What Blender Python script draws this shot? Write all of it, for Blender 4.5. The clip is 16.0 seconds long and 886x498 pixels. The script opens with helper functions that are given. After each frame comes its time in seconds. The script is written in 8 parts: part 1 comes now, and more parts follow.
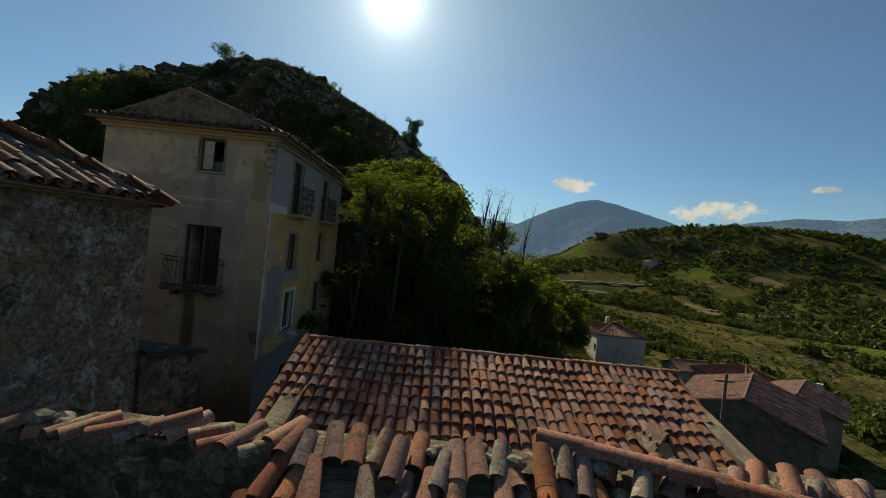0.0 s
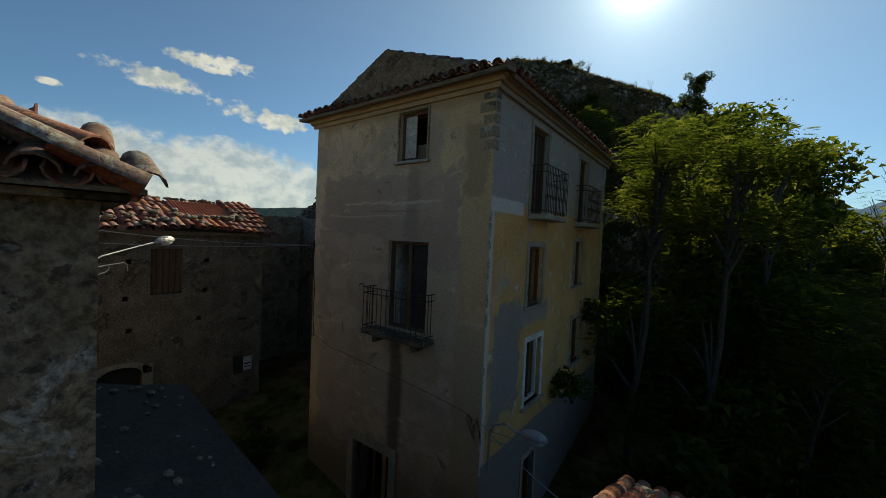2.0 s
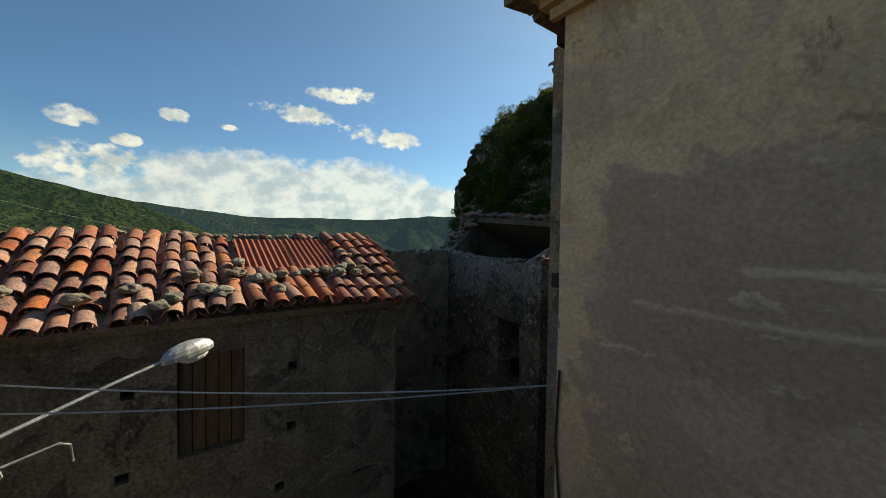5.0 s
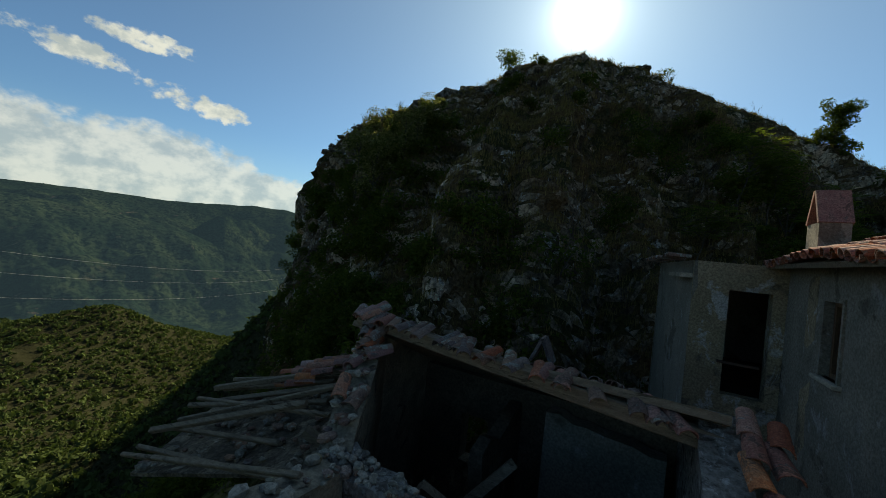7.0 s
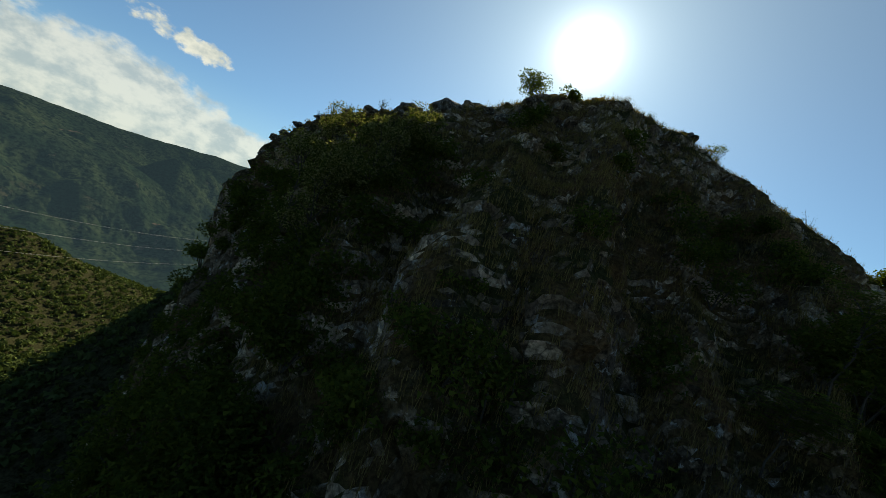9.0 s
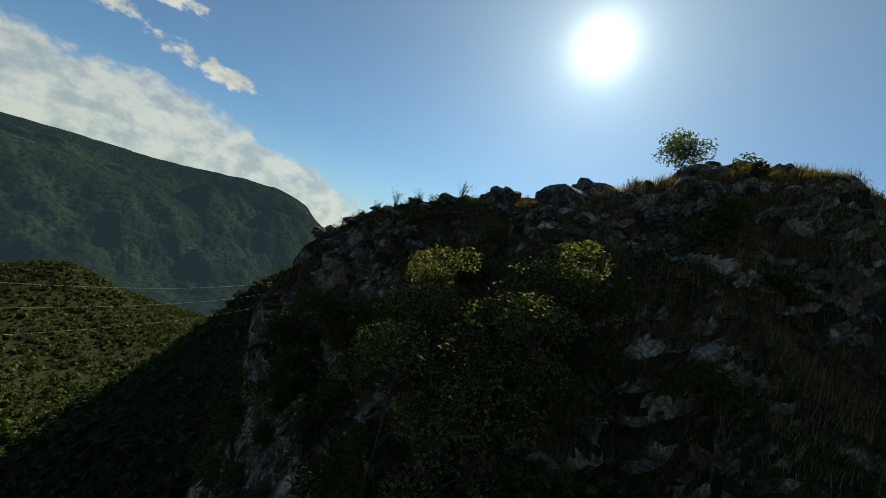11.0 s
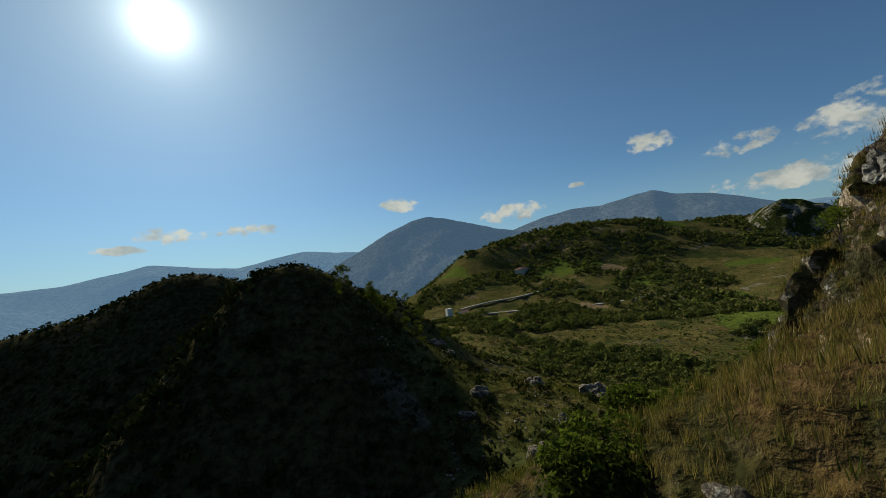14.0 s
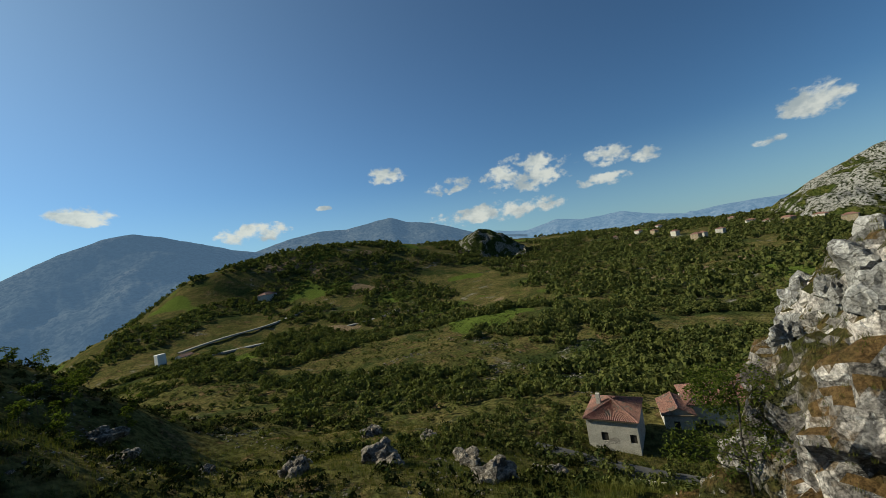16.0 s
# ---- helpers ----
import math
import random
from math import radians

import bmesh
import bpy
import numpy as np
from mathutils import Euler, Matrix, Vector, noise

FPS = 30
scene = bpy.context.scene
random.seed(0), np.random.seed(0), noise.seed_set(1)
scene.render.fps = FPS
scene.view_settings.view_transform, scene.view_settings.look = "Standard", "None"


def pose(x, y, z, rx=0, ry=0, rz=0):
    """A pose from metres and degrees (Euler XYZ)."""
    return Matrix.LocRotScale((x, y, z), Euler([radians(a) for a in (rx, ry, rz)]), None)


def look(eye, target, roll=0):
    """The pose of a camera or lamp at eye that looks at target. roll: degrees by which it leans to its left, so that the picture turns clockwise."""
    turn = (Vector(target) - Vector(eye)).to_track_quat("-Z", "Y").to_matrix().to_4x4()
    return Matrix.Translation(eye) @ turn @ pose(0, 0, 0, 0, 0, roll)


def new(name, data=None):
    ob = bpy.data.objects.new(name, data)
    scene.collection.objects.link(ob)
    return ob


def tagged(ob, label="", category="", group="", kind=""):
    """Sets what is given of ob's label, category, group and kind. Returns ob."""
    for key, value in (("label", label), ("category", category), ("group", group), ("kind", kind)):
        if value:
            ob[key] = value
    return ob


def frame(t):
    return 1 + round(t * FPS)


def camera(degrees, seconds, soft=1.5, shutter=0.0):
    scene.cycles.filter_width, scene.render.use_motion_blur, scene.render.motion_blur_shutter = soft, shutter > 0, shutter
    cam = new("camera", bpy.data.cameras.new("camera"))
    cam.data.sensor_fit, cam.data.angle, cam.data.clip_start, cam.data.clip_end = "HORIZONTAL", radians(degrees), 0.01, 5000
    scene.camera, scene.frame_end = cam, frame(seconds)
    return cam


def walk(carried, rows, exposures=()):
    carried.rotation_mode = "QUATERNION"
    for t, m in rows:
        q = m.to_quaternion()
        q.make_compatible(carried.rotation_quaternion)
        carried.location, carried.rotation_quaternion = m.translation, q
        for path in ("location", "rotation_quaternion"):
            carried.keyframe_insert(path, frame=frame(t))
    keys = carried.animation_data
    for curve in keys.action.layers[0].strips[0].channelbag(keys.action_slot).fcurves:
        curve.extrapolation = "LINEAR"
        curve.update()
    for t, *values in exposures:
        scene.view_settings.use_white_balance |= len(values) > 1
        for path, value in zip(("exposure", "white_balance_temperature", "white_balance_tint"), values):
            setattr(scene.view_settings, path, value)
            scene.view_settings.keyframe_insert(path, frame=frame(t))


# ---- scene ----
cam = camera(100.41, 16.0, soft=0.8)

PATH = [
    (0, pose(6.124, -13.333, 9.054, 89.87, -5.70, -0.97)),
    (0.5, pose(5.816, -11.025, 8.978, 89.76, -4.97, 7.14)),
    (1, pose(5.347, -9.007, 9.041, 89.14, -4.74, 16.86)),
    (1.5, pose(4.675, -7.609, 9.072, 88.58, -3.73, 27.40)),
    (2, pose(3.741, -6.665, 9.152, 88.21, -2.52, 36.49)),
    (2.5, pose(2.619, -5.767, 9.263, 88.06, -1.66, 43.73)),
    (3, pose(1.424, -4.983, 9.302, 88.23, -1.16, 49.17)),
    (3.5, pose(0.240, -4.381, 9.440, 88.33, -0.71, 53.03)),
    (3.7, pose(-0.221, -4.216, 9.555, 88.45, -0.49, 54.01)),
    (5.8, pose(-6.472, -2.029, 10.831, 88.94, -2.04, 51.61)),
    (6, pose(-7.137, -1.771, 11.111, 89.10, -2.44, 48.55)),
    (6.5, pose(-8.504, -1.006, 11.747, 89.50, -3.81, 37.60)),
    (7, pose(-9.748, 0.345, 12.313, 90.36, -5.91, 28.03)),
    (7.5, pose(-10.790, 1.977, 12.916, 90.84, -9.24, 23.53)),
    (8, pose(-11.527, 3.614, 13.684, 91.16, -13.31, 21.76)),
    (8.5, pose(-12.700, 5.454, 14.976, 91.42, -16.53, 21.21)),
    (8.7, pose(-13.225, 6.032, 15.540, 91.41, -17.70, 21.22)),
    (10.8, pose(-21.459, 10.489, 21.284, 91.35, -15.85, 25.87)),
    (11, pose(-22.650, 10.944, 21.859, 91.23, -15.15, 25.71)),
    (11.5, pose(-25.889, 12.688, 23.157, 91.52, -13.37, 24.73)),
    (12, pose(-29.203, 16.395, 24.224, 91.77, -10.71, 23.06)),
    (12.5, pose(-32.057, 20.115, 24.898, 92.72, -8.32, 19.78)),
    (12.8, pose(-33.842, 22.409, 25.428, 92.67, -3.55, 13.75)),
    (13, pose(-34.735, 24.018, 25.594, 94.15, -2.09, 8.59)),
    (13.2, pose(-35.147, 25.680, 25.631, 94.27, 0.90, 1.32)),
    (13.5, pose(-35.330, 27.759, 25.136, 94.66, 3.84, -8.33)),
    (14, pose(-34.824, 32.238, 25.332, 93.67, 6.89, -25.09)),
    (14.5, pose(-33.879, 36.627, 25.409, 92.78, 8.21, -37.48)),
    (15, pose(-31.346, 40.964, 25.388, 92.23, 9.02, -47.00)),
    (15.5, pose(-27.913, 44.885, 25.255, 91.79, 9.13, -56.11)),
    (16, pose(-23.722, 48.149, 24.623, 91.68, 9.21, -63.09)),
]
walk(cam, PATH, [(0, 0.2, 7300, 0), (1.5, 0.3, 7250, 0), (2.5, 0.52, 7200, 0), (3.5, 0.85, 7450, 0), (5.8, 0.62, 7100, 0), (6.5, 0.48, 7000, 0), (7.5, 0.55, 7350, 0), (8.5, 0.6, 7350, 0), (11, 0.3, 7000, 0), (12.5, 0.05, 6850, 0), (14.5, -0.02, 6650, 0), (16, 0.28, 6400, 0)])

# ---- light ----
SUN = Vector((-0.150, 0.826, 0.543)).normalized()
scene.view_settings.exposure = 0.0
world = bpy.data.worlds.new("sky")
scene.world = world
world.use_nodes = True
wt = world.node_tree
wt.nodes.clear()


def node(tree, kind, **sets):
    n = tree.nodes.new(kind)
    for k, v in sets.items():
        if k == "op":
            n.operation = v
        elif k == "blend":
            n.blend_type = v
        elif k == "dtype":
            n.data_type = v
        else:
            n.inputs[k.replace("_", " ")].default_value = v
    return n


def math_node(tree, op, a, b=None, clamp=False):
    n = tree.nodes.new("ShaderNodeMath")
    n.operation = op
    n.use_clamp = clamp
    for i, v in enumerate((a, b)):
        if v is None:
            continue
        if isinstance(v, (int, float)):
            n.inputs[i].default_value = v
        else:
            tree.links.new(v, n.inputs[i])
    return n.outputs[0]


def step_node(tree, value, lo, hi, to0=0.0, to1=1.0):
    n = tree.nodes.new("ShaderNodeMapRange")
    n.interpolation_type = "SMOOTHSTEP"
    tree.links.new(value, n.inputs["Value"])
    n.inputs["From Min"].default_value, n.inputs["From Max"].default_value = lo, hi
    n.inputs["To Min"].default_value, n.inputs["To Max"].default_value = to0, to1
    return n.outputs["Result"]


def mix_node(tree, fac, a, b, blend="MIX"):
    n = tree.nodes.new("ShaderNodeMix")
    n.data_type, n.blend_type = "RGBA", blend
    for sock, v in ((n.inputs["Factor"], fac), (n.inputs[6], a), (n.inputs[7], b)):
        if isinstance(v, (int, float)):
            sock.default_value = v
        elif isinstance(v, tuple):
            sock.default_value = (*v, 1.0)
        else:
            tree.links.new(v, sock)
    return n.outputs[2]


def noise_node(tree, coord, scale, detail=6.0, rough=0.55, warp=0.0):
    n = tree.nodes.new("ShaderNodeTexNoise")
    if coord is not None:
        tree.links.new(coord, n.inputs["Vector"])
    n.inputs["Scale"].default_value, n.inputs["Detail"].default_value = scale, detail
    n.inputs["Roughness"].default_value, n.inputs["Distortion"].default_value = rough, warp
    return n.outputs["Fac"]


sky = wt.nodes.new("ShaderNodeTexSky")
sky.sky_type, sky.sun_disc = "NISHITA", False
sky.sun_elevation = math.asin(SUN.z)
sky.sun_rotation = math.atan2(SUN.x, SUN.y)
sky.altitude, sky.air_density, sky.dust_density, sky.ozone_density = 700, 1.0, 0.2, 3.0
tc = wt.nodes.new("ShaderNodeTexCoord")
way = tc.outputs["Generated"]
sep = wt.nodes.new("ShaderNodeSeparateXYZ")
wt.links.new(way, sep.inputs[0])

# white cumulus low over the western and northern hills
flat = wt.nodes.new("ShaderNodeVectorMath")
flat.operation = "MULTIPLY"
wt.links.new(way, flat.inputs[0])
flat.inputs[1].default_value = (1.0, 1.0, 1.45)
puffs = math_node(wt, "ADD", math_node(wt, "MULTIPLY", noise_node(wt, flat.outputs[0], 13.0, 7.0, 0.58, 0.1), 0.6), math_node(wt, "MULTIPLY", noise_node(wt, flat.outputs[0], 38.0, 8.0, 0.56, 0.1), 0.4))


def cloud_patch(azimuth, elevation, wide, high, tilt=0.0):
    """A soft oval in the sky, 1 at its middle; degrees."""
    a, e = radians(azimuth), radians(elevation)
    mid = Vector((-math.sin(a) * math.cos(e), math.cos(a) * math.cos(e), math.sin(e)))
    right = Vector((math.cos(a), math.sin(a), 0))
    up = right.cross(mid)
    if up.z < 0:
        up = -up
    c, s = math.cos(radians(tilt)), math.sin(radians(tilt))
    right, up = right * c + up * s, up * c - right * s
    total = None
    for axis, size in ((right, wide), (up, high)):
        d = wt.nodes.new("ShaderNodeVectorMath")
        d.operation = "DOT_PRODUCT"
        wt.links.new(way, d.inputs[0])
        d.inputs[1].default_value = axis
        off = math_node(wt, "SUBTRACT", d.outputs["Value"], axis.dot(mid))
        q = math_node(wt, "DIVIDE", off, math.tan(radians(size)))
        sq = math_node(wt, "MULTIPLY", q, q)
        total = sq if total is None else math_node(wt, "ADD", total, sq)
    d = wt.nodes.new("ShaderNodeVectorMath")
    d.operation = "DOT_PRODUCT"
    wt.links.new(way, d.inputs[0])
    d.inputs[1].default_value = mid
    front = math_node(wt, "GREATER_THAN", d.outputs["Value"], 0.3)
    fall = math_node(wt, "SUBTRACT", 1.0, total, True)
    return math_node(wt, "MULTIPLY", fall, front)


CLOUDS = (
    (97, 8.0, 6, 2.6, 0), (98.5, 12.8, 2.4, 1.3, 0),
    (75, 17.2, 6.5, 1.5, -4), (63, 15.0, 7.5, 1.7, -5), (68.5, 20.3, 5.5, 1.3, 0), (89.5, 14.7, 1.9, 0.9, 0), (94, 11.0, 1.6, 0.9, 0), (83.5, 14.2, 1.2, 0.5, 0),
    (-20, 11.3, 4.2, 1.5, 0), (-37, 7.9, 5.6, 1.9, 0), (2, 8.9, 5.0, 1.1, 0), (10.5, 8.6, 4.4, 1.3, 0), (16, 7.0, 3.0, 0.7, 0), (-56.5, 14.0, 3.6, 1.6, 0), (-46.5, 10.3, 1.3, 0.5, 0),
    (-65.5, 11.0, 5.2, 1.6, 4), (-78, 10.8, 8.5, 3.3, 0), (-89, 10.7, 3.8, 1.8, 0), (-94.5, 9.6, 2.8, 1.3, 0), (-88, 7.6, 4.2, 1.2, 0), (-72, 6.0, 12, 1.8, 0), (-110, 10.5, 3.6, 2.2, 0), (-106, 7.5, 2.2, 0.8, 0),
)
cover = None
for c in CLOUDS:
    patch = cloud_patch(*c)
    cover = patch if cover is None else math_node(wt, "MAXIMUM", cover, patch)
body = math_node(wt, "ADD", math_node(wt, "POWER", cover, 0.6), math_node(wt, "MULTIPLY", math_node(wt, "SUBTRACT", puffs, 0.5), 4.2))
thick = step_node(wt, body, 0.50, 1.05)
thick = math_node(wt, "MULTIPLY", thick, step_node(wt, cover, 0.0, 0.12))
# the long bank of cloud low over the western ridge, thinning to haze below
bank = None
for c in ((82, 5.5, 14, 6.8, 0), (66, 5.6, 15, 6.6, -4), (51, 3.2, 15, 5.2, -13), (73, 3.0, 34, 6.0, 0)):
    patch = cloud_patch(*c)
    bank = patch if bank is None else math_node(wt, "MAXIMUM", bank, patch)
bank_edge = step_node(wt, bank, 0.0, 0.15)
bank = math_node(wt, "ADD", math_node(wt, "POWER", bank, 0.7), math_node(wt, "MULTIPLY", math_node(wt, "SUBTRACT", puffs, 0.5), 1.7))
thick = math_node(wt, "MAXIMUM", thick, math_node(wt, "MULTIPLY", math_node(wt, "MULTIPLY", step_node(wt, bank, 0.20, 0.62), bank_edge), 0.78))
shade = noise_node(wt, flat.outputs[0], 17.0, 6.0, 0.6)
cloud_tint = mix_node(wt, step_node(wt, shade, 0.35, 0.62), (3.7, 4.1, 4.5), (6.7, 6.6, 6.35))
dot = wt.nodes.new("ShaderNodeVectorMath")
dot.operation = "DOT_PRODUCT"
wt.links.new(way, dot.inputs[0])
dot.inputs[1].default_value = SUN
angle = math_node(wt, "ARCCOSINE", math_node(wt, "MINIMUM", dot.outputs["Value"], 1.0))
deep = mix_node(wt, 1.0, sky.outputs[0], (0.55, 0.755, 0.93), "MULTIPLY")
deep = mix_node(wt, step_node(wt, sep.outputs["Z"], 0.25, 0.75, 0.0, 0.22), deep, (0.0, 0.1, 0.5))
deep = mix_node(wt, step_node(wt, sep.outputs["Z"], -0.02, 0.24, 0.55, 0.0), deep, (3.5, 5.2, 6.4))
deep = mix_node(wt, step_node(wt, angle, 1.1, 1.8, 0.0, 0.17), deep, (0.0, 0.15, 0.4))
sky_clouds = mix_node(wt, thick, deep, cloud_tint)
# the sun's own disc and its aureole in thin haze
disc = math_node(wt, "MULTIPLY", math_node(wt, "EXPONENT", math_node(wt, "MULTIPLY", angle, -38.0)), 40.0)
aure = math_node(wt, "MULTIPLY", math_node(wt, "EXPONENT", math_node(wt, "MULTIPLY", angle, -9.0)), 3.9)
wide_glow = math_node(wt, "MULTIPLY", math_node(wt, "EXPONENT", math_node(wt, "MULTIPLY", angle, -2.1)), 3.6)
sunlight = mix_node(wt, 1.0, mix_node(wt, 1.0, math_node(wt, "ADD", disc, aure), (0.95, 0.98, 0.98), "MULTIPLY"), mix_node(wt, 1.0, wide_glow, (0.80, 1.0, 1.06), "MULTIPLY"), "ADD")
full = mix_node(wt, 1.0, sky_clouds, sunlight, "ADD")
back = node(wt, "ShaderNodeBackground", Strength=0.078)
wt.links.new(full, back.inputs["Color"])
wout = wt.nodes.new("ShaderNodeOutputWorld")
wt.links.new(back.outputs[0], wout.inputs[0])

lamp = bpy.data.lights.new("sun", "SUN")
lamp.energy, lamp.angle, lamp.color = 5.0, radians(0.55), (1.0, 0.88, 0.70)
sun_ob = new("sun", lamp)
sun_ob.matrix_world = look((0, 0, 80), Vector((0, 0, 80)) - SUN)

# ---- materials ----


def surface(name, a, b, c=None, cut=0.56, scale=1.0, patch=0.5, rough=0.9, bump=0.4, fine=18.0, vary=0.0, grit=0.35,
            depth=0.03, stretch=(1, 1, 1), metal=0.0, extra=None, island=False, sheen=0.25):
    """A weathered surface: two colours in a coarse noise, patches of a third, fine grit and relief, in metres."""
    m = bpy.data.materials.new(name)
    m.use_nodes = True
    t = m.node_tree
    p = t.nodes["Principled BSDF"]
    co = t.nodes.new("ShaderNodeTexCoord").outputs["Object"]
    if vary:
        info = t.nodes.new("ShaderNodeNewGeometry" if island else "ShaderNodeObjectInfo")
        rnd = info.outputs["Random Per Island" if island else "Random"]
        move = t.nodes.new("ShaderNodeVectorMath")
        move.operation = "ADD"
        t.links.new(co, move.inputs[0])
        t.links.new(math_node(t, "MULTIPLY", rnd, 40.0), move.inputs[1])
        co = move.outputs[0]
    if stretch != (1, 1, 1):
        sc = t.nodes.new("ShaderNodeVectorMath")
        sc.operation = "MULTIPLY"
        t.links.new(co, sc.inputs[0])
        sc.inputs[1].default_value = stretch
        co = sc.outputs[0]
    n1 = noise_node(t, co, scale, 8.0, 0.62, 0.3)
    n2 = noise_node(t, co, patch, 9.0, 0.65, 0.6)
    n3 = noise_node(t, co, fine, 5.0, 0.7)
    col = mix_node(t, step_node(t, n1, 0.36, 0.64), a, b)
    if c is not None:
        col = mix_node(t, step_node(t, n2, cut, cut + 0.045), col, c)
    if extra is not None:
        col = extra(t, co, col)
    if vary:
        v = t.nodes.new("ShaderNodeMapRange")
        t.links.new(rnd, v.inputs["Value"])
        v.inputs["To Min"].default_value, v.inputs["To Max"].default_value = 1 - vary, 1 + vary
        hs = t.nodes.new("ShaderNodeHueSaturation")
        t.links.new(v.outputs[0], hs.inputs["Value"])
        t.links.new(math_node(t, "ADD", 0.49, math_node(t, "MULTIPLY", rnd, 0.02)), hs.inputs["Hue"])
        sat = math_node(t, "FRACT", math_node(t, "MULTIPLY", rnd, 7.31))
        t.links.new(math_node(t, "ADD", 0.60, math_node(t, "MULTIPLY", sat, 0.5)), hs.inputs["Saturation"])
        t.links.new(col, hs.inputs["Color"])
        col = hs.outputs[0]
    dark = step_node(t, n3, 0.3, 0.7, 1 - grit, 1 + grit * 0.5)
    comb = t.nodes.new("ShaderNodeCombineColor")
    for i in range(3):
        t.links.new(dark, comb.inputs[i])
    col = mix_node(t, 1.0, col, comb.outputs[0], "MULTIPLY")
    t.links.new(col, p.inputs["Base Color"])
    p.inputs["Metallic"].default_value = metal
    t.links.new(step_node(t, n1, 0.3, 0.7, max(rough - 0.12, 0.05), min(rough + 0.08, 1.0)), p.inputs["Roughness"])
    p.inputs["Specular IOR Level"].default_value = sheen
    if bump:
        hgt = math_node(t, "ADD", math_node(t, "MULTIPLY", n3, 0.5), n1)
        if c is not None:
            hgt = math_node(t, "SUBTRACT", hgt, math_node(t, "MULTIPLY", step_node(t, n2, cut, cut + 0.03), 0.5))
        bn = node(t, "ShaderNodeBump", Strength=bump, Distance=depth)
        t.links.new(hgt, bn.inputs["Height"])
        t.links.new(bn.outputs[0], p.inputs["Normal"])
    return m


def leaf_material(name, a, b, through_light=0.45, vary=0.5):
    m = bpy.data.materials.new(name)
    m.use_nodes = True
    t = m.node_tree
    t.nodes.clear()
    rnd = t.nodes.new("ShaderNodeNewGeometry").outputs["Random Per Island"]
    co = t.nodes.new("ShaderNodeTexCoord").outputs["Object"]
    n = noise_node(t, co, 0.35, 4.0, 0.6)
    f = math_node(t, "ADD", math_node(t, "MULTIPLY", rnd, vary), math_node(t, "MULTIPLY", n, 1 - vary))
    col = mix_node(t, step_node(t, f, 0.25, 0.75), a, b)
    d = t.nodes.new("ShaderNodeBsdfDiffuse")
    tr = t.nodes.new("ShaderNodeBsdfTranslucent")
    gl = node(t, "ShaderNodeBsdfGlossy", Roughness=0.5)
    t.links.new(col, d.inputs[0])
    bright = mix_node(t, 1.0, col, (1.3, 1.42, 0.78), "MULTIPLY")
    t.links.new(bright, tr.inputs[0])
    t.links.new(col, gl.inputs[0])
    mx = node(t, "ShaderNodeMixShader", Fac=through_light)
    t.links.new(d.outputs[0], mx.inputs[1])
    t.links.new(tr.outputs[0], mx.inputs[2])
    mg = node(t, "ShaderNodeMixShader", Fac=0.06)
    t.links.new(mx.outputs[0], mg.inputs[1])
    t.links.new(gl.outputs[0], mg.inputs[2])
    o = t.nodes.new("ShaderNodeOutputMaterial")
    t.links.new(mg.outputs[0], o.inputs[0])
    return m


def coats(*layers):
    def add(t, co, col):
        for f in layers:
            col = f(t, co, col)
        return col
    return add


def flakes(scale, cut, tint, amount=0.9, squash=1.0, width=0.03):
    """Small chips and streaks where the top coat has come away."""
    def add(t, co, col):
        v = t.nodes.new("ShaderNodeVectorMath")
        v.operation = "MULTIPLY"
        t.links.new(co, v.inputs[0])
        v.inputs[1].default_value = (1, 1, squash)
        n = noise_node(t, v.outputs[0], scale, 9.0, 0.68, 0.5)
        big = step_node(t, noise_node(t, co, scale * 0.22, 3.0, 0.5), 0.34, 0.54)
        k = math_node(t, "MULTIPLY", step_node(t, n, cut, cut + width), math_node(t, "MULTIPLY", big, amount))
        return mix_node(t, k, col, tint)
    return add


def jointed(scale, dark=(0.045, 0.04, 0.03), spread_=0.55, joint=0.06, squash=(1, 1, 1)):
    """Blocks of one rock parted by joints that hold earth and moss; each block a little lighter or darker."""
    def add(t, co, col):
        v = t.nodes.new("ShaderNodeVectorMath")
        v.operation = "MULTIPLY"
        t.links.new(co, v.inputs[0])
        v.inputs[1].default_value = squash
        n = t.nodes.new("ShaderNodeTexNoise")
        n.inputs["Scale"].default_value, n.inputs["Detail"].default_value = scale * 1.5, 4.0
        t.links.new(v.outputs[0], n.inputs["Vector"])
        w = t.nodes.new("ShaderNodeVectorMath")
        w.operation = "MULTIPLY_ADD"
        t.links.new(n.outputs["Color"], w.inputs[0])
        w.inputs[1].default_value = (0.9 / scale,) * 3
        t.links.new(v.outputs[0], w.inputs[2])
        cell = t.nodes.new("ShaderNodeTexVoronoi")
        edge = t.nodes.new("ShaderNodeTexVoronoi")
        edge.feature = "DISTANCE_TO_EDGE"
        for q in (cell, edge):
            q.inputs["Scale"].default_value = scale
            t.links.new(w.outputs[0], q.inputs["Vector"])
        sepc = t.nodes.new("ShaderNodeSeparateColor")
        t.links.new(cell.outputs["Color"], sepc.inputs[0])
        lum = step_node(t, sepc.outputs[0], 0.0, 1.0, 1 - spread_, 1 + spread_)
        comb = t.nodes.new("ShaderNodeCombineColor")
        for i in range(3):
            t.links.new(lum, comb.inputs[i])
        col = mix_node(t, 1.0, col, comb.outputs[0], "MULTIPLY")
        return mix_node(t, step_node(t, edge.outputs["Distance"], 0.0, joint, 0.6, 0.0), col, dark)
    return add


